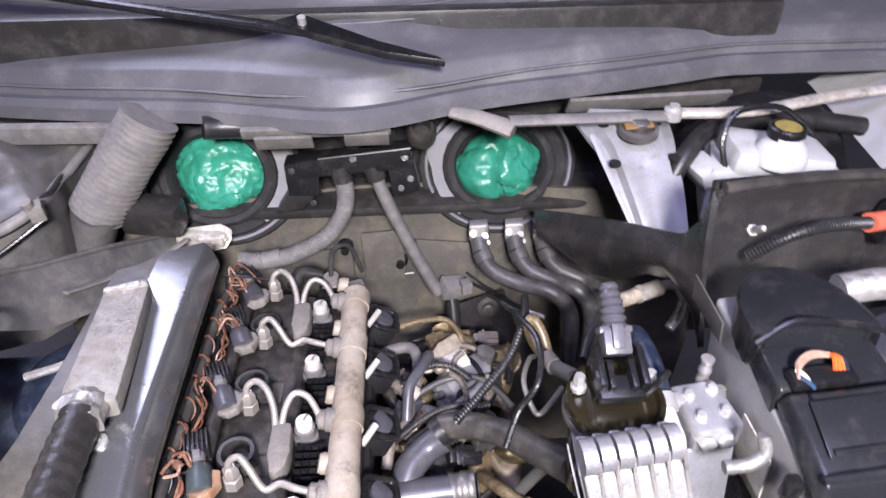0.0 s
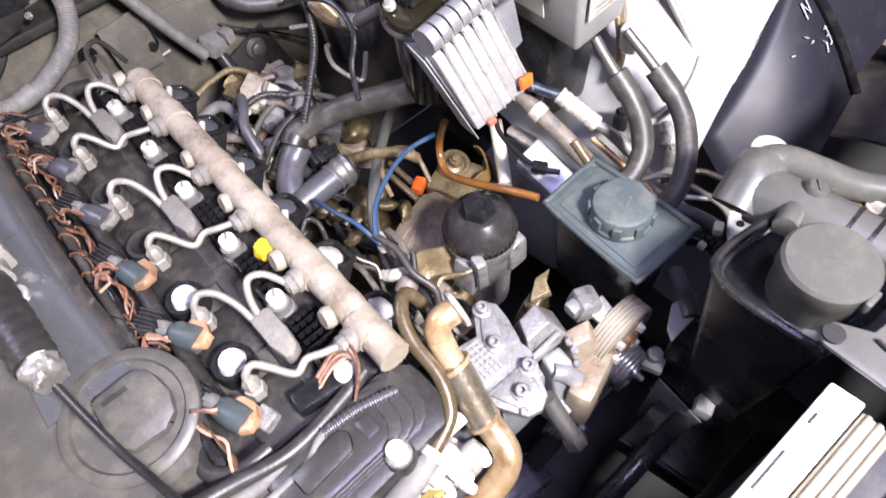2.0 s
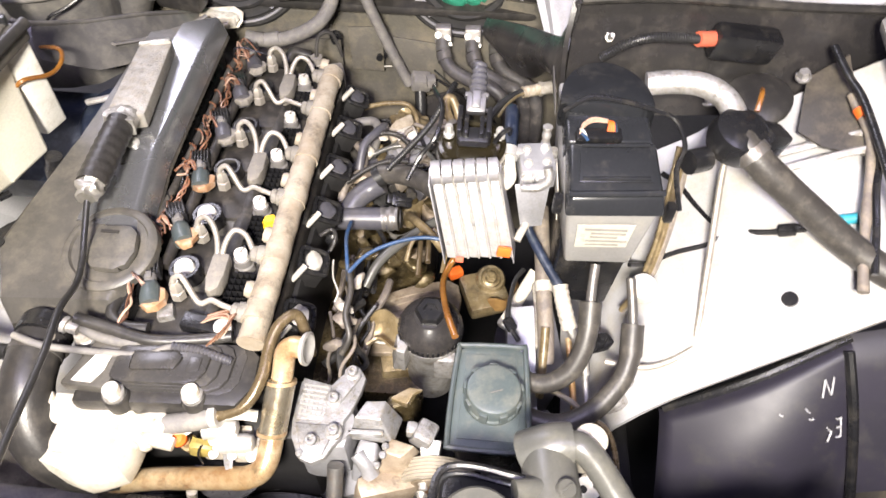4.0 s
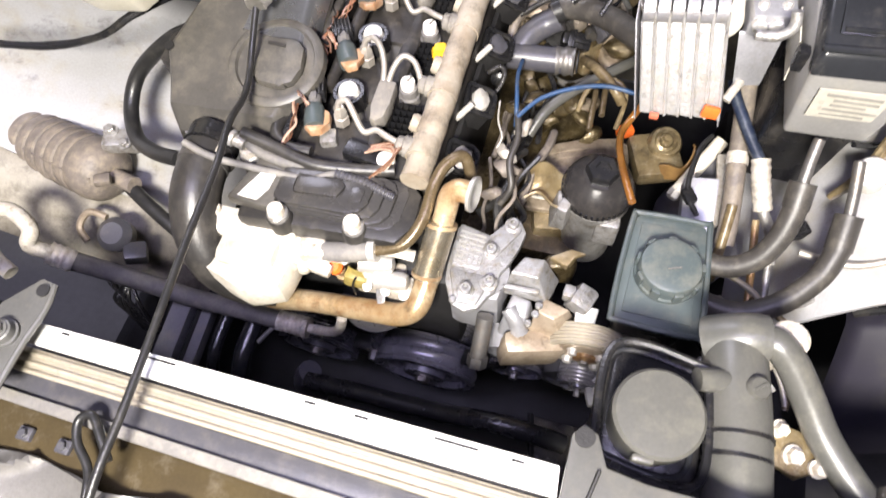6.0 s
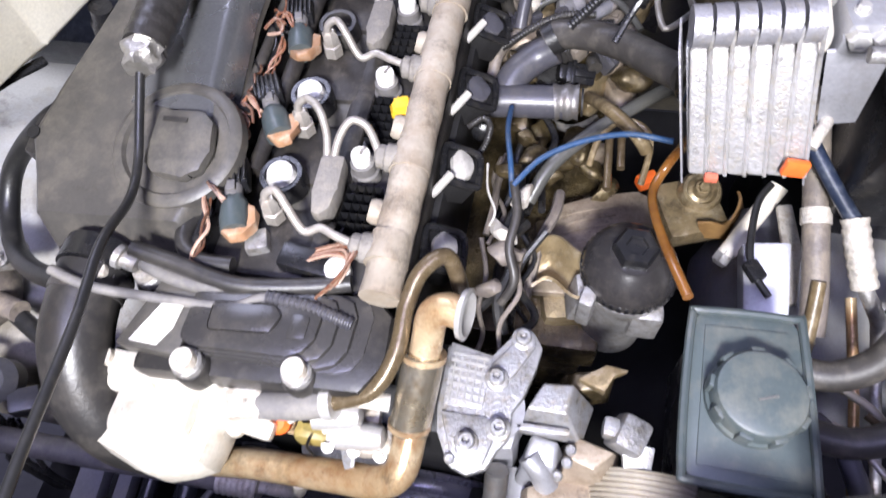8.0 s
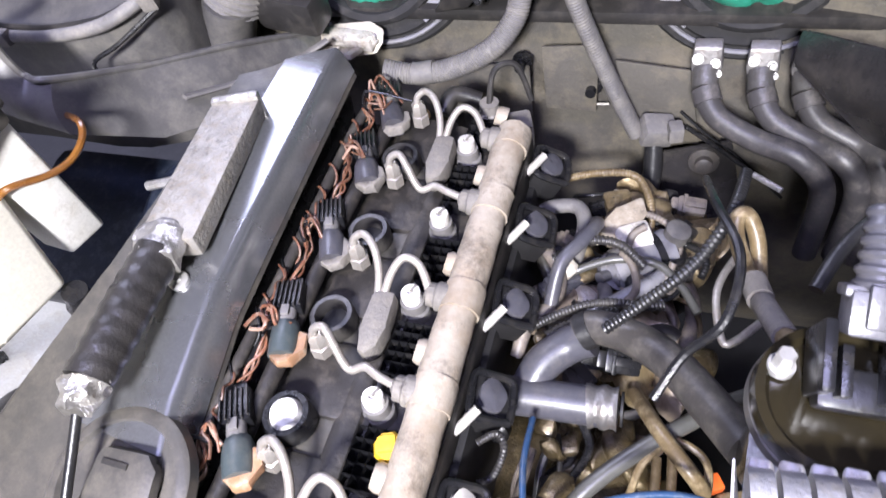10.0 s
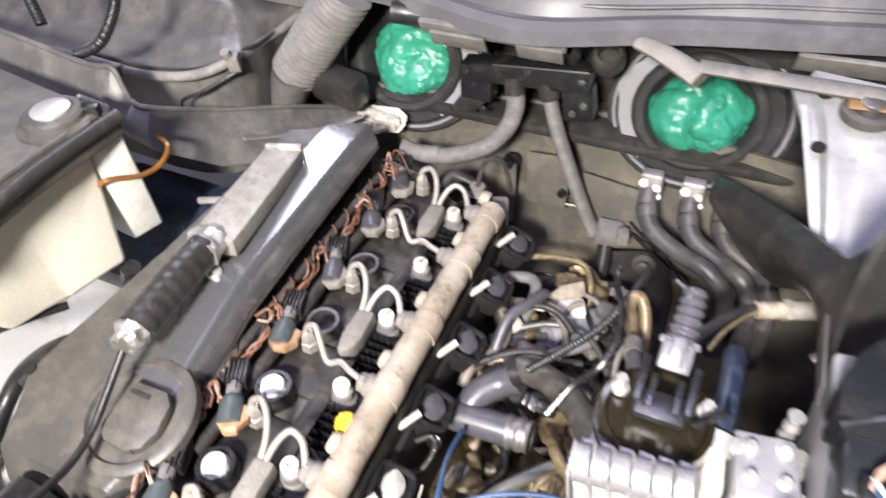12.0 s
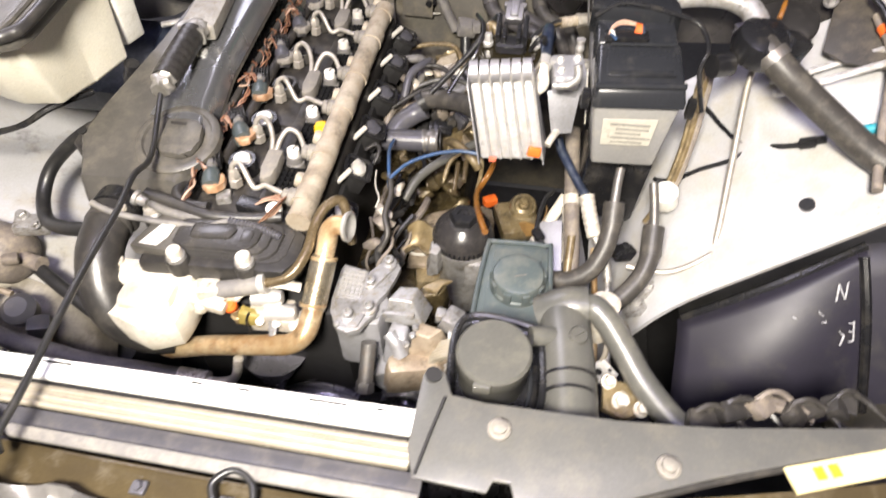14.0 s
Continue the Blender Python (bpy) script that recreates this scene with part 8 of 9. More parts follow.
solid("wing_cable", tube([(0.545, 0.175, 0.02), (0.569, 0.161, 0.012), (0.588, 0.120, 0.012), (0.606, 0.085, 0.018), (0.635, 0.064, 0.034), (0.664, 0.052, 0.051)], 0.0038, 8, 7, lump=0.2), M_BLACK, "black taped cable lying across the white wing", "cable")
solid("wing_plug", merged(rbox((0.668, 0.051, 0.056), (0.020, 0.014, 0.010), 0.002, (0, -34, -20)), rbox((0.680, 0.048, 0.065), (0.012, 0.010, 0.008), 0.002, (0, -34, -20))), M_BLACK, "small black plug at a cable end on the wing", "connector")
solid("wing_cable", tube([(0.50, 0.05, -0.03), (0.529, 0.065, -0.042), (0.560, 0.068, -0.020), (0.592, 0.065, 0.003), (0.606, 0.070, 0.014)], 0.0034, 8, 7), M_BLACK, "thin black cable on the white wing", "cable")
for k in range(3):
    solid("bundled_cable", tube([(0.530 + 0.006 * k, 0.110, 0.125 - 0.01 * k), (0.525 + 0.006 * k, 0.080, 0.085), (0.520 + 0.005 * k, 0.045, 0.030), (0.508 + 0.004 * k, 0.015, -0.03), (0.494, 0.004, -0.07)], 0.0042, 8, 7, lump=0.15), (M_ALUO, M_OLIVE, M_TAUPE)[k], "olive brown bundled cable beside the control box", "cable", "bundled cables")
solid("fender_strip", prism([(0.757, 0.24, 0.212), (0.760, 0.131, 0.185), (0.761, 0.014, 0.156), (0.763, -0.06, 0.140), (0.792, -0.06, 0.166), (0.784, 0.03, 0.179), (0.784, 0.10, 0.198), (0.785, 0.24, 0.234)], (-0.004, 0, 0.014), 0.003), M_GREYRUB, "grey rubber strip along the top of the wing", "seal")
solid("release_cable", tube([(0.715, 0.235, 0.19), (0.723, 0.189, 0.180), (0.730, 0.146, 0.175), (0.735, 0.048, 0.153), (0.736, -0.031, 0.134), (0.731, -0.068, 0.121)], 0.0045, 10, 7), M_BLACK, "black sheathed cable under the wing edge", "cable")
wl = thing("wing_loom", "dusty taped loom with orange tape along the wing", "wiring loom", (0.71, 0.07, 0.15))
part("loom", tube([(0.712, 0.19, 0.178), (0.719, 0.133, 0.168), (0.714, 0.089, 0.153), (0.707, 0.053, 0.137), (0.696, -0.002, 0.114), (0.690, -0.045, 0.099)], 0.0058, 10, 7, lump=0.25), M_TAUPE, wl)
part("lead", tube([(0.72, 0.17, 0.178), (0.724, 0.11, 0.165), (0.712, 0.06, 0.15), (0.708, 0.02, 0.132), (0.700, -0.03, 0.112)], 0.004, 8, 7), M_BLACK, wl)
part("tape", tube([(0.714, 0.165, 0.178), (0.717, 0.155, 0.175)], 0.008, 12, 3, lump=0.2), M_ORANGE, wl, "orange tape")
seat(wl, 0.02, -0.011, -0.017)
solid("teal_tape", tube([(0.711, 0.046, 0.083), (0.729, 0.041, 0.095)], 0.0065, 12, 3, lump=0.25), M_TEAL, "blue-green tape wrapped round a cable", "tape")
for k in range(2):
    solid("metal_line", tube([(0.630, 0.150 - 0.027 * k, 0.075), (0.650, 0.147 - 0.027 * k, 0.083), (0.715, 0.138 - 0.027 * k, 0.127), (0.745, 0.128 - 0.027 * k, 0.150)], 0.0048, 8, 5), M_ALU, "bright metal line along the wing", "pipe", "wing lines")
cap2 = thing("expansion_knob", "round white plastic cap below the control box", "cap", (0.505, 0.0, -0.03))
part("disc", lathe([(0.015, -0.02), (0.016, 0), (0.016, 0.008), (0.013, 0.011), (0.009, 0.011), (0.008, 0.007)], (0.506, -0.004, -0.006), (-0.3, -0.3, 1), 28), M_WHITE, cap2)

# black lamp housing seen from behind
hl = thing("headlamp_housing", "large smooth black headlamp housing with chalk marks", "headlamp", (0.62, -0.22, -0.3))


def lamp_f(u, v):
    a = Vector((0.552, -0.104, -0.146)).lerp(Vector((0.742, -0.060, -0.008)), u)
    p = a + Vector((0.012 + 0.03 * u, -0.125, -0.165)) * v
    w = math.sin(math.pi * min(1, 0.12 + v * 0.86)) * math.sin(math.pi * (0.10 + 0.84 * u))
    edge = (max(0, 0.05 - v) / 0.05) ** 2 + (max(0, 0.05 - u) / 0.05) ** 2
    return p + Vector((-0.12, -0.75, 0.62)) * (0.042 * w - 0.014 * edge)


part("shell", sheet(lamp_f, 40, 40, 0.006), M_HLAMP, hl)
part("front_edge", tube([lamp_f(0.02, 0.0) + Vector((0, 0, 0.004)), lamp_f(0.5, 0.0) + Vector((0, 0, 0.004)), lamp_f(1, 0.0) + Vector((0, 0, 0.004))], 0.006, 8, 6), M_BLACK, hl)
for u0, v0, u1, v1 in ((0.82, 0.20, 0.84, 0.11), (0.84, 0.11, 0.865, 0.21), (0.865, 0.21, 0.885, 0.12), (0.885, 0.36, 0.915, 0.37), (0.885, 0.41, 0.912, 0.42), (0.882, 0.47, 0.912, 0.48), (0.912, 0.37, 0.910, 0.48), (0.835, 0.38, 0.86, 0.42), (0.86, 0.42, 0.84, 0.47), (0.73, 0.21, 0.755, 0.25), (0.745, 0.28, 0.77, 0.29), (0.60, 0.18, 0.62, 0.20)):
    up = Vector((0, -0.0036, 0.0017))
    part("chalk_mark", tube([lamp_f(u0, v0) + up, lamp_f((u0 + u1) / 2, (v0 + v1) / 2 + 0.004) + up, lamp_f(u1, v1) + up], 0.0012, 6, 3, flat=0.5), M_CHALK, hl)
part("outer_shell", sheet(lambda u, v: lamp_f(0.99, v) + Vector((0.30, 0.02, 0.10)) * u + Vector((0, 0.012, -0.008)), 12, 10, 0.005), M_HLAMP, hl)
li = thing("wheel_arch_liner", "dusty brown-black wheel-arch liner outside the headlamp housing", "liner", (0.95, -0.2, -0.3))
part("sheet", sheet(lambda u, v: (0.78 + 0.5 * u, -0.42 + 0.5 * v, -0.26 + 0.10 * u + 0.03 * math.sin(7 * v) + 0.012 * math.sin(23 * u + 5 * v)), 26, 22, 0.005), M_WALLP, li)
for k in range(4):
    part("strut", tube([(0.80 + 0.05 * k, -0.30 + 0.02 * k, -0.20), (0.90 + 0.04 * k, -0.22, -0.19 + 0.02 * k), (1.02 + 0.03 * k, -0.16 + 0.03 * k, -0.17)], 0.006 + 0.002 * (k % 2), 10, 5, rib=0.008 if k == 3 else 0, deep=0.15), (M_TAUPE, M_DSTEEL, M_BLACK, M_RUBBER)[k], li)
part("bracket", rbox((0.93, -0.17, -0.185), (0.05, 0.09, 0.012), 0.003, (10, 15, 30)), M_TAUPE, li)
part("side_rib", tube([lamp_f(0.97, v) + Vector((0, -0.006, 0.003)) for v in (0.02, 0.3, 0.6, 0.97)], 0.006, 8, 6), M_BLACK, hl)
for k, (x, y, z) in enumerate(((0.47, -0.03, -0.10), (0.49, -0.10, -0.13), (0.505, -0.075, -0.12))):
    solid("pipe_clip", merged(rbox((x, y, z), (0.03, 0.018, 0.02), 0.004, (0, 20, 30)), hexbolt((x, y, z + 0.01), 0.006, 0.008)), M_ALU if k else M_BLACK, "small metal clip holding pipes to the wing", "clip", "pipe clips")
ph = thing("steering_hose", "pair of thick black power steering hoses with alloy crimps", "hose", (0.45, -0.03, -0.12))
for hose, crimp, stub in (
    ([(0.366, -0.100, -0.088), (0.395, -0.106, -0.080), (0.420, -0.098, -0.062), (0.434, -0.078, -0.038), (0.439, -0.054, -0.016)], [(0.4385, -0.056, -0.018), (0.439, -0.034, -0.001)], [(0.439, -0.034, -0.001), (0.440, -0.016, 0.012), (0.442, 0.002, 0.026)]),
    ([(0.368, -0.148, -0.088), (0.410, -0.154, -0.088), (0.450, -0.138, -0.076), (0.480, -0.108, -0.056), (0.491, -0.080, -0.038)], [(0.4905, -0.082, -0.040), (0.492, -0.050, -0.020)], [(0.492, -0.050, -0.020), (0.490, -0.028, -0.004), (0.486, -0.006, 0.014)]),
):
    part("hose", tube(hose, 0.0122, 16, 7), M_HOSE, ph)
    part("crimp", tube(crimp, 0.0136, 18, 4), M_HOSE, ph)
    part("stub", tube(stub, 0.0060, 10, 3), M_DSTEEL, ph)
ar = thing("refrigerant_pipes", "crimped alloy refrigerant pipes running down beside the box", "pipe", (0.42, 0.0, -0.15))
part("pipe", tube([(0.364, 0.10, -0.015), (0.370, 0.086, -0.025), (0.392, 0.05, -0.040), (0.411, 0.02, -0.05)], 0.0066, 12, 5), M_NAVY, ar)
part("crimp", tube([(0.411, 0.022, -0.049), (0.418, -0.005, -0.063), (0.427, -0.028, -0.078)], 0.0108, 14, 5, rib=0.009, deep=0.08), M_ALUW, ar, "pale crimped sleeve")
part("pipe", tube([(0.426, -0.026, -0.077), (0.445, -0.046, -0.100), (0.452, -0.068, -0.12)], 0.0062, 10, 4), M_ALU, ar)
part("pipe", tube([(0.386, 0.146, -0.035), (0.390, 0.09, -0.058), (0.394, 0.035, -0.080), (0.399, -0.02, -0.105), (0.401, -0.053, -0.125)], 0.0112, 16, 5), M_TAUPE, ar, "thick taupe pipe")
part("collar", tube([(0.3932, 0.046, -0.0755), (0.3942, 0.033, -0.081)], 0.0128, 18, 2), M_ALUW, ar)
part("pipe", tube([(0.397, -0.018, -0.09), (0.396, -0.06, -0.12), (0.395, -0.09, -0.15)], 0.006, 10, 4), M_OLIVE, ar)
part("pipe", tube([(0.43, -0.02, -0.11), (0.438, -0.10, -0.14), (0.442, -0.18, -0.17)], 0.0045, 10, 4), M_EGR, ar)
part("pipe", tube([(0.45, -0.02, -0.11), (0.455, -0.10, -0.14), (0.46, -0.18, -0.17)], 0.0045, 10, 4), M_ALU, ar)
part("lower_panel", prism([(0.345, 0.03, -0.12), (0.385, 0.03, -0.11), (0.395, -0.10, -0.17), (0.36, -0.09, -0.18)], (0, 0, -0.02), 0.003), M_CASTG, ar)

# ---- power steering reservoir and airbox on the front ----
ps = thing("steering_reservoir", "dusty grey-green power steering reservoir with a round screw cap", "reservoir", (0.325, -0.145, -0.2))
part("tank", loft([(0.288, -0.19, -0.19), (0.352, -0.195, -0.19), (0.352, -0.095, -0.19), (0.290, -0.09, -0.19)], [(0.280, -0.203, -0.058), (0.361, -0.203, -0.058), (0.359, -0.086, -0.058), (0.286, -0.088, -0.058)], 0.008), M_BLACK, ps, "black tank body")
part("tray", prism([(0.275, -0.202, -0.060), (0.283, -0.212, -0.060), (0.358, -0.212, -0.060), (0.366, -0.204, -0.060), (0.363, -0.088, -0.060), (0.355, -0.078, -0.060), (0.289, -0.080, -0.060), (0.281, -0.088, -0.060)], (0, 0, 0.011), 0.003), M_GREEN_GREY, ps)
part("lip", tube([(0.276, -0.15, -0.047), (0.275, -0.204, -0.047), (0.283, -0.2115, -0.047), (0.358, -0.2115, -0.047), (0.3655, -0.203, -0.047), (0.3625, -0.088, -0.047), (0.355, -0.0785, -0.047), (0.289, -0.0805, -0.047), (0.281, -0.088, -0.047), (0.276, -0.15, -0.047)], 0.0034, 8, 4), M_GREEN_GREY, ps)
part("tray_floor", prism([(0.285, -0.200, -0.0505), (0.355, -0.200, -0.0505), (0.352, -0.090, -0.0505), (0.291, -0.092, -0.0505)], (0, 0, 0.003), 0.001), M_GREEN_GREY, ps)
scp = part("cap", lathe([(0.0345, 0), (0.0345, 0.006), (0.0325, 0.008), (0.0325, 0.020), (0.0305, 0.024), (0.027, 0.0255), (0.010, 0.026)], (0.324, -0.148, -0.048), (0, 0, 1), 40), M_GREEN_GREY, ps, "round grey screw cap")
for k in range(9):
    a = 2 * math.pi * k / 9 + 0.2
    part("grip", rbox((0.324 + 0.0328 * math.cos(a), -0.148 + 0.0328 * math.sin(a), -0.036), (0.005, 0.010, 0.018), 0.002, (0, 0, math.degrees(a))), M_GREEN_GREY, scp)
part("scribe_bar", rbox((0.327, -0.152, -0.0215), (0.014, 0.0012, 0.0008), 0, (0, 0, 20)), M_GREYRUB, scp)
seat(ps, 0.004, 0.004, -0.006)
ab = thing("airflow_meter", "black square airflow housing with a grey round lid and pipe neck", "air duct", (0.31, -0.33, 0.0))
part("square_body", loft([(0.28, -0.352, -0.16), (0.34, -0.352, -0.16), (0.34, -0.285, -0.16), (0.28, -0.285, -0.16)], [(0.268, -0.370, 0.040), (0.353, -0.370, 0.040), (0.353, -0.268, 0.040), (0.270, -0.266, 0.040)], 0.008), M_BLACK, ab)
part("rim", merged(tube([(0.270, -0.366, 0.043), (0.272, -0.270, 0.043), (0.350, -0.271, 0.043)], 0.004, 8, 8), tube([(0.350, -0.271, 0.043), (0.350, -0.367, 0.043), (0.270, -0.366, 0.043)], 0.004, 8, 8)), M_BLACK, ab)
part("round_lid", lathe([(0.031, -0.05), (0.033, -0.012), (0.0345, -0.010), (0.0345, 0.006), (0.032, 0.009), (0.010, 0.010)], (0.307, -0.331, 0.082), (0, 0, 1), 48), M_DUCT, ab, "grey round lid")
part("lid_notch", rbox((0.300, -0.3665, 0.083), (0.016, 0.005, 0.012), 0.002), M_DUCT, ab)
part("neck", tube([(0.374, -0.245, 0.026), (0.376, -0.27, 0.030), (0.380, -0.31, 0.032), (0.384, -0.375, 0.032)], 0.0265, 26, 5), M_DUCT, ab, "dusty grey pipe neck")
for y in (-0.318, -0.336):
    part("neck_ring", tube([(0.3808, y, 0.032), (0.381, y - 0.003, 0.032)], 0.0276, 26, 2), M_BLACK, ab)
part("clamp_screw", merged(lathe([(0.0095, 0), (0.0095, 0.008), (0.008, 0.010)], (0.384, -0.282, 0.052), (0.2, -0.1, 1), 20), rbox((0.385, -0.283, 0.0625), (0.012, 0.002, 0.002), 0, (0, 0, 40))), M_DUCT, ab)
part("side_tube", tube([(0.34, -0.285, 0.05), (0.36, -0.28, 0.046), (0.378, -0.275, 0.04)], 0.010, 12, 4), M_DUCT, ab)
part("elbow_cap", tube([(0.352, -0.238, 0.020), (0.375, -0.234, 0.034), (0.395, -0.232, 0.036)], 0.022, 20, 5), M_DUCT, ab)
part("bend", tube([(0.388, -0.232, 0.030), (0.402, -0.234, 0.040), (0.418, -0.246, 0.034), (0.438, -0.270, 0.020), (0.458, -0.298, 0.008), (0.49, -0.335, 0.002), (0.53, -0.37, 0.0)], 0.0140, 22, 7), M_DUCT, ab, "grey bent breather pipe")
seat(ab, 0.005, 0, 0.002)
part("inner_rim", merged(tube([(0.277, -0.360, 0.0425), (0.278, -0.276, 0.0425), (0.344, -0.277, 0.0425)], 0.0025, 8, 8), tube([(0.344, -0.277, 0.0425), (0.344, -0.361, 0.0425), (0.277, -0.360, 0.0425)], 0.0025, 8, 8)), M_LAMPB, ab)
sh = thing("fan_shroud", "black plastic shroud edge with a pale tag plate", "shroud", (0.22, -0.32, -0.3))
part("panel", prism([(0.224, -0.270, -0.300), (0.245, -0.374, -0.300), (0.36, -0.374, -0.310), (0.36, -0.270, -0.310)], (0, 0, -0.05), 0.004), M_TROUGH, sh)
part("side_wall", prism([(0.304, -0.250, -0.165), (0.304, -0.350, -0.165), (0.306, -0.345, -0.42), (0.306, -0.250, -0.42)], (0.03, 0, 0), 0.003), M_BLACK, sh)
part("edge_lip", tube([(0.224, -0.270, -0.298), (0.235, -0.32, -0.298), (0.245, -0.374, -0.298)], 0.004, 8, 4), M_BLACK, sh)
part("tag_plate", prism([(0.303, -0.258, -0.257), (0.303, -0.325, -0.276), (0.303, -0.306, -0.355), (0.303, -0.251, -0.401)], (-0.003, 0, 0), 0.001), M_LILAC, sh, "pale lilac-grey tag plate")
part("clip", merged(rbox((0.296, -0.318, -0.224), (0.022, 0.020, 0.016), 0.003, (10, 10, 20)), rbox((0.292, -0.322, -0.2155), (0.008, 0.003, 0.002), 0, (0, 0, 40))), M_BOX, sh, "pale plastic clip")
part("bolt", merged(lathe([(0.009, 0), (0.009, 0.012), (0.006, 0.015)], (0.298, -0.243, -0.210), (0, -0.1, 1), 16), rbox((0.296, -0.247, -0.216), (0.026, 0.024, 0.014), 0.004, (0, 0, 20))), M_BOX, sh)
part("side_plate", prism([(0.309, -0.236, -0.106), (0.338, -0.246, -0.106), (0.315, -0.262, -0.108), (0.277, -0.262, -0.110), (0.285, -0.250, -0.110)], (0, 0, 0.006), 0.002), M_LILAC, sh)
part("stub", tube([(0.344, -0.212, -0.104), (0.328, -0.236, -0.104), (0.311, -0.259, -0.104)], 0.0095, 14, 4), M_GREYPL, sh)
fp2 = thing("front_pipes", "thin metal pipes and a pale drilled bracket beside the reservoir", "pipe", (0.44, -0.18, -0.13))
for q, r, m in (([(0.400, -0.100, -0.104), (0.438, -0.126, -0.102), (0.446, -0.175, -0.100), (0.443, -0.203, -0.100), (0.431, -0.221, -0.102)], 0.0036, M_BEIGE), ([(0.430, -0.125, -0.105), (0.443, -0.137, -0.100), (0.468, -0.151, -0.098), (0.477, -0.190, -0.100), (0.474, -0.24, -0.11)], 0.0034, M_OILPIPE), ([(0.405, -0.135, -0.108), (0.420, -0.148, -0.104), (0.460, -0.202, -0.102), (0.475, -0.24, -0.11)], 0.0030, M_LINE)):
    part("pipe", tube(q, r, 10, 6), m, fp2)
part("grey_tube", tube([(0.395, -0.13, -0.118), (0.415, -0.156, -0.112), (0.426, -0.211, -0.112), (0.42, -0.245, -0.13)], 0.0082, 14, 6), M_GREYPL, fp2)
part("ribbed_tube", tube([(0.375, -0.16, -0.125), (0.392, -0.190, -0.115), (0.405, -0.215, -0.115), (0.40, -0.245, -0.13)], 0.0085, 14, 6, rib=0.005, deep=0.15), M_BLACK, fp2)
brk = part("bracket", prism([(0.443, -0.207, -0.100), (0.460, -0.226, -0.100), (0.444, -0.240, -0.100), (0.421, -0.238, -0.101), (0.403, -0.237, -0.102), (0.418, -0.222, -0.101)], (0, 0, 0.003), 0.0008), M_WHITE, fp2, "white metal bracket with holes")
for x, y, r in ((0.436, -0.226, 0.0045), (0.450, -0.222, 0.0025), (0.418, -0.232, 0.0022)):
    part("hole", lathe([(r, 0), (r, 0.0006)], (x, y, -0.0968), seg=14), M_DARK, brk)
part("clip", rbox((0.413, -0.214, -0.094), (0.014, 0.010, 0.010), 0.002, (0, 0, 30)), M_WHITE, fp2)
part("clip", rbox((0.383, -0.215, -0.094), (0.008, 0.008, 0.008), 0.002), M_WHITE, fp2)
gb = thing("gilt_bracket", "pale gilt bracket with bolts behind the front panel", "bracket", (0.44, -0.30, -0.02))
part("plate", crumple(prism([(0.425, -0.285, -0.012), (0.452, -0.290, -0.012), (0.470, -0.318, -0.012), (0.446, -0.330, -0.012), (0.424, -0.322, -0.012)], (0, 0, 0.008), 0.002), 0.002, 80, 3), M_ALUO, gb)
for x, y, r in ((0.430, -0.292, 0.006), (0.442, -0.312, 0.007), (0.462, -0.318, 0.006)):
    part("bolt", hexbolt((x, y, -0.004), r, 0.010, (0.2, -0.3, 1)), M_ALUW, gb)
solid("bolt_post", merged(tube([(0.42, -0.225, -0.02), (0.42, -0.225, 0.03)], 0.012, 14, 2), lathe([(0.016, 0), (0.016, 0.012), (0.010, 0.014)], (0.42, -0.225, 0.028), (0, 0, 1), 20)), M_ALUW, "pale alloy post with a round head", "bolt")

# ---- radiator, brackets and fascia ----
rad = thing("radiator", "long radiator with a white top strip and beige rails", "radiator", (0.01, -0.4, -0.4))
part("core", rbox((0.012, -0.402, -0.18), (0.46, 0.03, 0.44), 0.004), M_DARK, rad)
strip = part("top_strip", prism([(-0.236, -0.383, 0.046), (0.247, -0.381, 0.046), (0.249, -0.405, 0.046), (-0.232, -0.402, 0.046)], (0, 0, 0.007), 0.0015), M_RAD, rad, "white top strip")
for x, w in ((-0.10, 0.030), (0.165, 0.036), (0.085, 0.012), (-0.195, 0.008), (0.04, 0.010), (0.215, 0.010)):
    part("slot", rbox((x, -0.3865, 0.0532), (w, 0.0022, 0.0012), 0), M_DARK, strip)
part("badge_bar", lathe([(0.0045, 0), (0.0045, 0.001)], (0.153, -0.3935, 0.0528), seg=18), M_INK, strip)
for k in range(12):
    part("print_bar", rbox((0.156 + 0.004 * k, -0.400 + 0.0004 * k, 0.0534), (0.002 + 0.001 * (k % 2), 0.005, 0.0006), 0), M_INK, strip)
part("rail", prism([(-0.238, -0.404, 0.034), (0.249, -0.407, 0.034), (0.247, -0.431, 0.034), (-0.238, -0.424, 0.034)], (0, 0, 0.010), 0.003), M_BEIGE, rad, "beige ribbed rail")
for dy in (0.0, 0.008, 0.015):
    part("rail_bead", tube([(-0.237, -0.409 - dy, 0.0445), (0.247, -0.412 - dy, 0.0445)], 0.0022, 8, 3), M_BEIGE, rad)
part("dark_gap", prism([(-0.25, -0.424, 0.028), (0.26, -0.431, 0.028), (0.26, -0.450, 0.028), (-0.25, -0.442, 0.028)], (0, 0, 0.006), 0.001), M_GREYPL, rad)
part("front_rail", prism([(-0.25, -0.442, 0.034), (0.26, -0.450, 0.034), (0.26, -0.462, 0.030), (-0.25, -0.452, 0.030)], (0, 0, 0.006), 0.002), M_GREYRUB, rad)
seat(rad, 0.004, -0.001, 0.006)
bm_ = thing("front_beam", "glossy brown-black front crossmember", "crossmember", (0.0, -0.5, -0.1))
part("beam", prism([(-0.45, -0.446, -0.02), (0.40, -0.464, -0.02), (0.40, -0.530, -0.02), (-0.45, -0.505, -0.02)], (0, 0, 0.048), 0.008), M_BEAM, bm_)
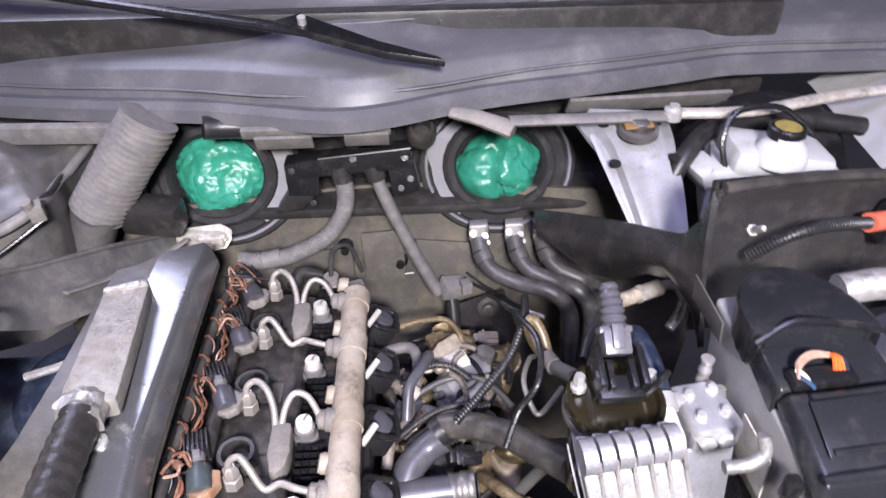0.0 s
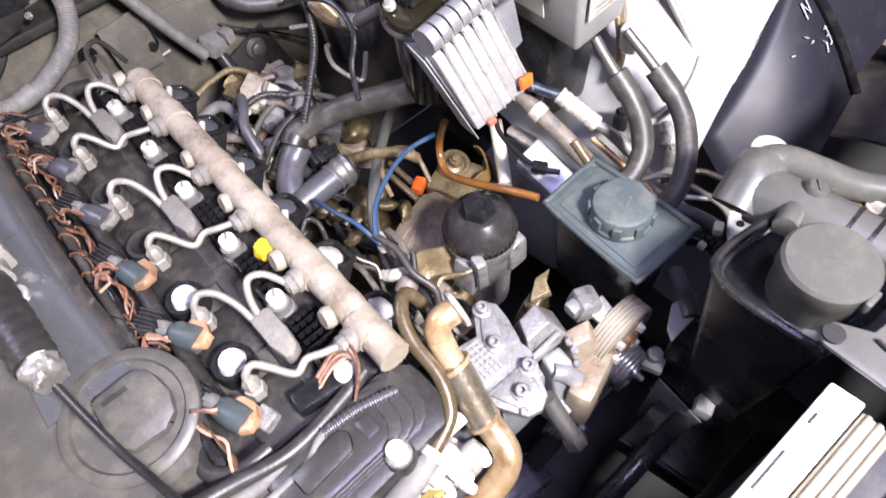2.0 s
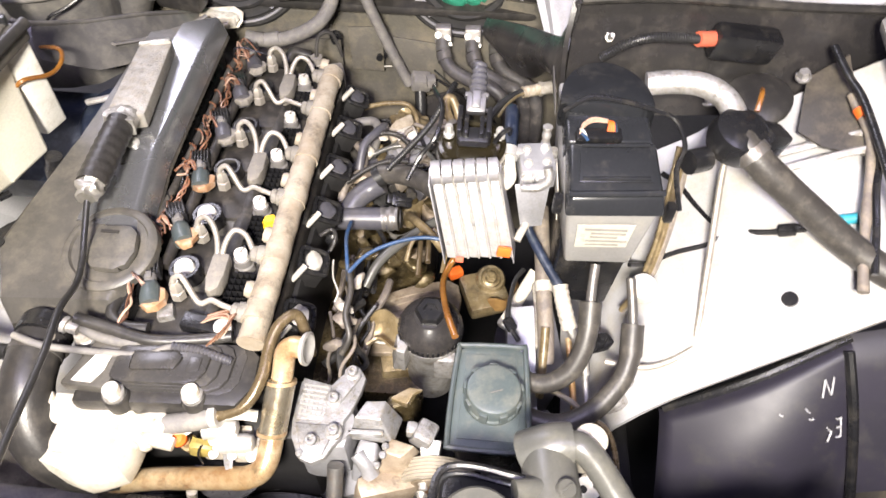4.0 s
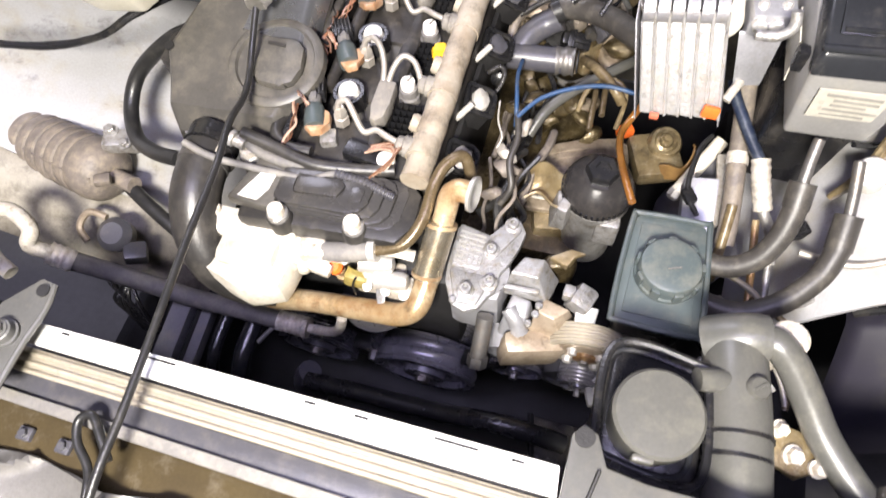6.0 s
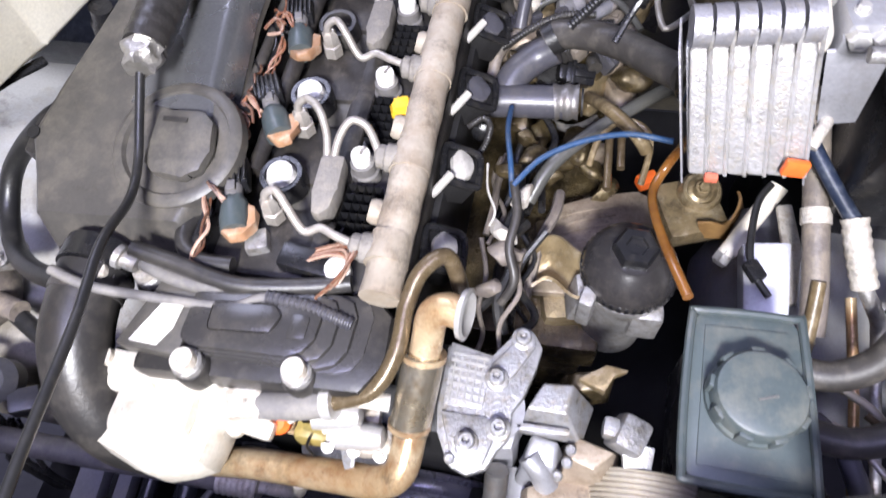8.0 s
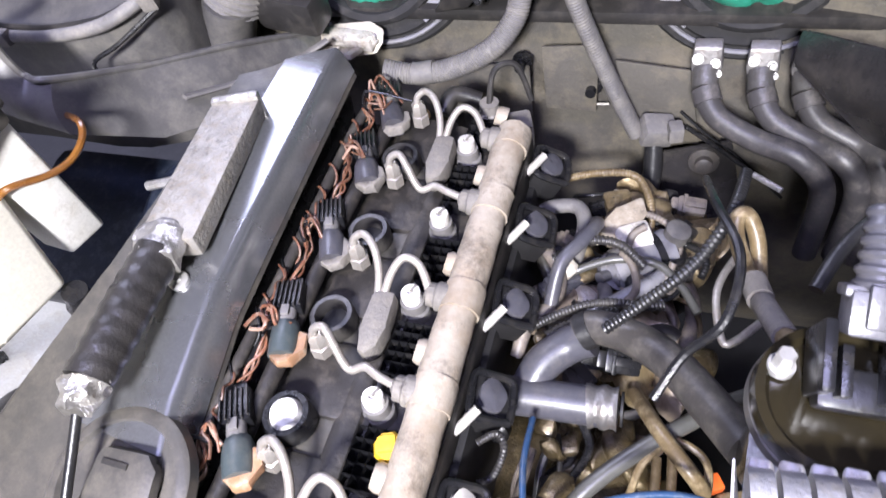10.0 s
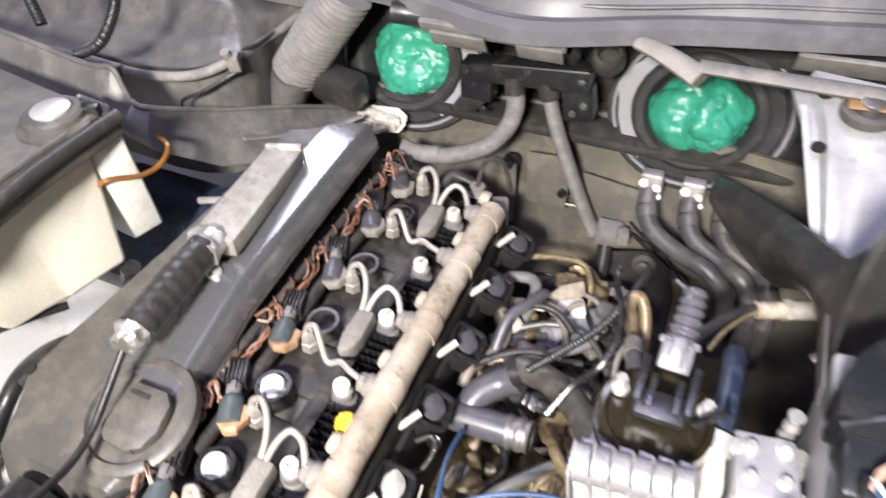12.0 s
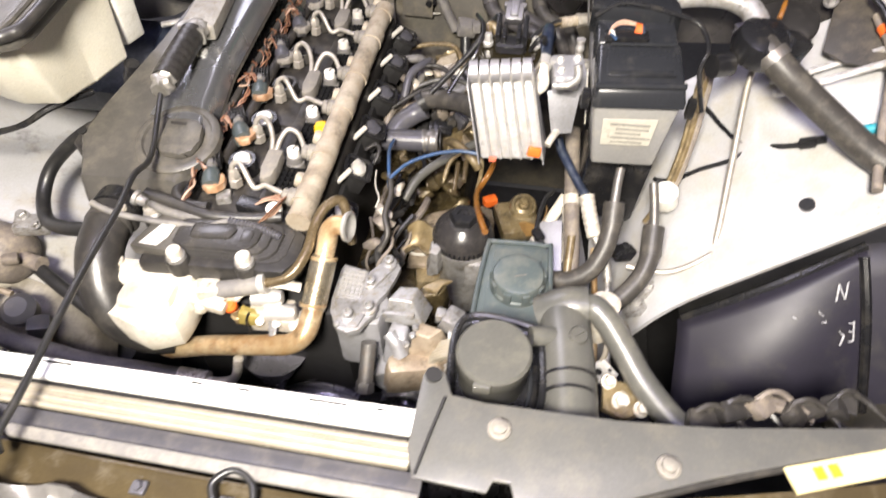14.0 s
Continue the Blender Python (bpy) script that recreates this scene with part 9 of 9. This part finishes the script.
for x in (-0.20, -0.16, 0.02, 0.10, 0.18):
    part("clip", merged(rbox((x, -0.474 - 0.02 * (x + 0.2), 0.030), (0.014, 0.012, 0.006), 0.002), hexbolt((x, -0.474 - 0.02 * (x + 0.2), 0.032), 0.004, 0.005)), M_GREYPL, bm_)


def cloth_f(u, v):
    x = -0.62 + 0.86 * u
    y = -0.484 - 0.016 * u - 0.5 * v + 0.008 * noise.noise(Vector((x * 14, 0, 5)))
    q = Vector((x * 7 + 3 * y, y * 11, 1))
    fold = 1 - min(1, 3 * abs(noise.noise(q)))
    z = 0.036 - 0.36 * v ** 1.6 + 0.016 * noise.noise(Vector((x * 9, y * 14, 1))) + 0.018 * fold * fold + 0.010 * (1 - min(1, 4 * abs(noise.noise(q * 2.3)))) ** 2
    return (x, y, z)


solid("wing_cloth", sheet(cloth_f, 150, 90, 0.003), M_CLOTH, "creased silver-grey protective cloth over the bumper", "cloth")
solid("bumper_support", rbox((0.1, -0.66, -0.32), (1.5, 0.26, 0.40), 0.03), M_BLACKD, "black bumper support under the cloth", "bumper")
solid("cable_loop", tube([(-0.103, -0.475, 0.052), (-0.118, -0.458, 0.056), (-0.132, -0.445, 0.058), (-0.142, -0.452, 0.056), (-0.136, -0.468, 0.053), (-0.118, -0.485, 0.05), (-0.108, -0.51, 0.048), (-0.105, -0.56, 0.02)], 0.0038, 10, 8), M_RUBBER, "black cord loop hanging on the crossmember", "cord")
solid("cable_loop", tube([(0.094, -0.485, 0.036), (0.086, -0.468, 0.040), (0.100, -0.455, 0.042), (0.117, -0.460, 0.041), (0.125, -0.475, 0.038), (0.126, -0.50, 0.034)], 0.0036, 10, 8), M_RUBBER, "black rubber ring on the crossmember", "cord")
bk = thing("radiator_bracket", "grey sheet-metal radiator bracket with a bolt", "bracket", (-0.21, -0.41, 0.03))
part("plate", prism([(-0.222, -0.350, 0.078), (-0.207, -0.352, 0.078), (-0.202, -0.375, 0.078), (-0.205, -0.41, 0.078), (-0.205, -0.452, 0.078), (-0.222, -0.458, 0.078), (-0.252, -0.44, 0.078), (-0.258, -0.40, 0.078), (-0.245, -0.378, 0.078)], (0, 0, 0.004), 0.0012), M_FASCIA, bk)
part("bolt", merged(lathe([(0.0125, 0), (0.0125, 0.003), (0.0105, 0.0035), (0.0100, 0.010), (0.0070, 0.012)], (-0.225, -0.404, 0.082), seg=20), hexbolt((-0.225, -0.404, 0.093), 0.0062, 0.005)), M_FASCIA, bk)
part("slot", rbox((-0.232, -0.428, 0.0822), (0.005, 0.022, 0.0012), 0, (0, 0, -8)), M_DARK, bk)
part("edge_fold", tube([(-0.207, -0.353, 0.082), (-0.203, -0.376, 0.082), (-0.206, -0.41, 0.082), (-0.206, -0.450, 0.082)], 0.0028, 8, 5), M_FASCIA, bk)
part("rubber_ring", lathe([(0.006, 0), (0.006, 0.002)], (-0.2145, -0.360, 0.0815), seg=16), M_DARK, bk)
part("sticker", rbox((-0.285, -0.40, 0.079), (0.022, 0.05, 0.001), 0, (0, 15, 8)), M_STICK, bk, "pale yellow sticker")
part("side_tab", rbox((-0.268, -0.41, 0.066), (0.02, 0.07, 0.02), 0.004, (0, 15, 8)), M_FASCIA, bk)
fa = thing("front_fascia", "dusty grey front panel with round bolts and a label", "panel", (0.42, -0.43, 0.03))
part("panel", prism([(0.253, -0.362, 0.084), (0.261, -0.352, 0.084), (0.272, -0.358, 0.085), (0.281, -0.380, 0.088), (0.31, -0.384, 0.090), (0.42, -0.383, 0.090), (0.50, -0.376, 0.088), (0.66, -0.350, 0.084), (0.66, -0.368, 0.084), (0.575, -0.391, 0.086), (0.489, -0.421, 0.087), (0.422, -0.448, 0.087), (0.372, -0.462, 0.087), (0.341, -0.460, 0.087), (0.337, -0.448, 0.088), (0.324, -0.448, 0.088), (0.320, -0.458, 0.087), (0.26, -0.454, 0.086), (0.252, -0.43, 0.085)], (0, 0, 0.005), 0.002), M_FASCIA, fa)
part("front_lip", tube([(0.372, -0.463, 0.086), (0.422, -0.449, 0.086), (0.489, -0.422, 0.086), (0.575, -0.392, 0.085), (0.66, -0.369, 0.083)], 0.0035, 8, 6), M_BLACKD, fa, "dark folded edge")
part("apron", sheet(lambda u, v: (0.33 + 0.42 * u, -0.462 + 0.095 * u ** 1.15 - 0.12 * v, 0.080 - 0.10 * v ** 1.4), 20, 12, 0.004), M_BEAM, fa, "dark brown apron below the panel")
# The tab's open hole is a dark disc, its shade painted on.
part("hole_rim", lathe([(0.0075, 0), (0.0075, 0.0025)], (0.2625, -0.3625, 0.0895), seg=18), M_DARK, fa)
part("seam", tube([(0.276, -0.384, 0.0945), (0.268, -0.42, 0.0925), (0.262, -0.452, 0.0915)], 0.0015, 6, 3), M_DARK, fa)
for x, y in ((0.324, -0.406), (0.458, -0.417)):
    part("bolt", merged(lathe([(0.0098, 0), (0.0098, 0.003), (0.008, 0.0045)], (x, y, 0.0935), seg=22), lathe([(0.0062, 0), (0.0062, 0.003), (0.0045, 0.0042)], (x, y, 0.0978), seg=18)), M_SLEEVE, fa)
lb2 = part("label", prism([(0.548, -0.402, 0.0895), (0.650, -0.368, 0.0895), (0.650, -0.388, 0.0875), (0.556, -0.421, 0.0875)], (0, 0, 0.003), 0), M_STICK, fa, "pale yellow paper label")
for k in range(2):
    part("text_bar", rbox((0.575 + 0.012 * k, -0.4025 + 0.004 * k, 0.0925), (0.008, 0.010, 0.0008), 0, (0, 0, 18)), M_YELLOW, lb2)
for k, (x, y) in enumerate(((0.51, -0.335), (0.54, -0.32), (0.57, -0.31), (0.60, -0.315), (0.64, -0.30))):
    solid("lamp_wiring", crumple(merged(rbox((x, y, 0.018), (0.024, 0.020, 0.016), 0.005, (10 * k, 12, 20 * k)), rbox((x + 0.016, y + 0.010, 0.012), (0.018, 0.024, 0.008), 0.003, (0, 25, 40 * k)), tube([(x - 0.01, y, 0.022), (x + 0.010, y + 0.014, 0.028), (x + 0.030, y + 0.012, 0.020), (x + 0.05, y - 0.005, 0.012)], 0.003, 6, 5)), 0.003, 60, k), (M_HOSE, M_BLACKD, M_TAUPE)[k % 3], "dusty plug and wires behind the headlamp", "connector", "headlamp plugs")
solid("bonnet_stay", tube([(-0.62, -0.40, -0.1), (-0.45, -0.38, 0.0), (-0.30, -0.375, 0.05)], 0.012, 10, 4), M_FASCIA, "grey steel cross brace", "brace")
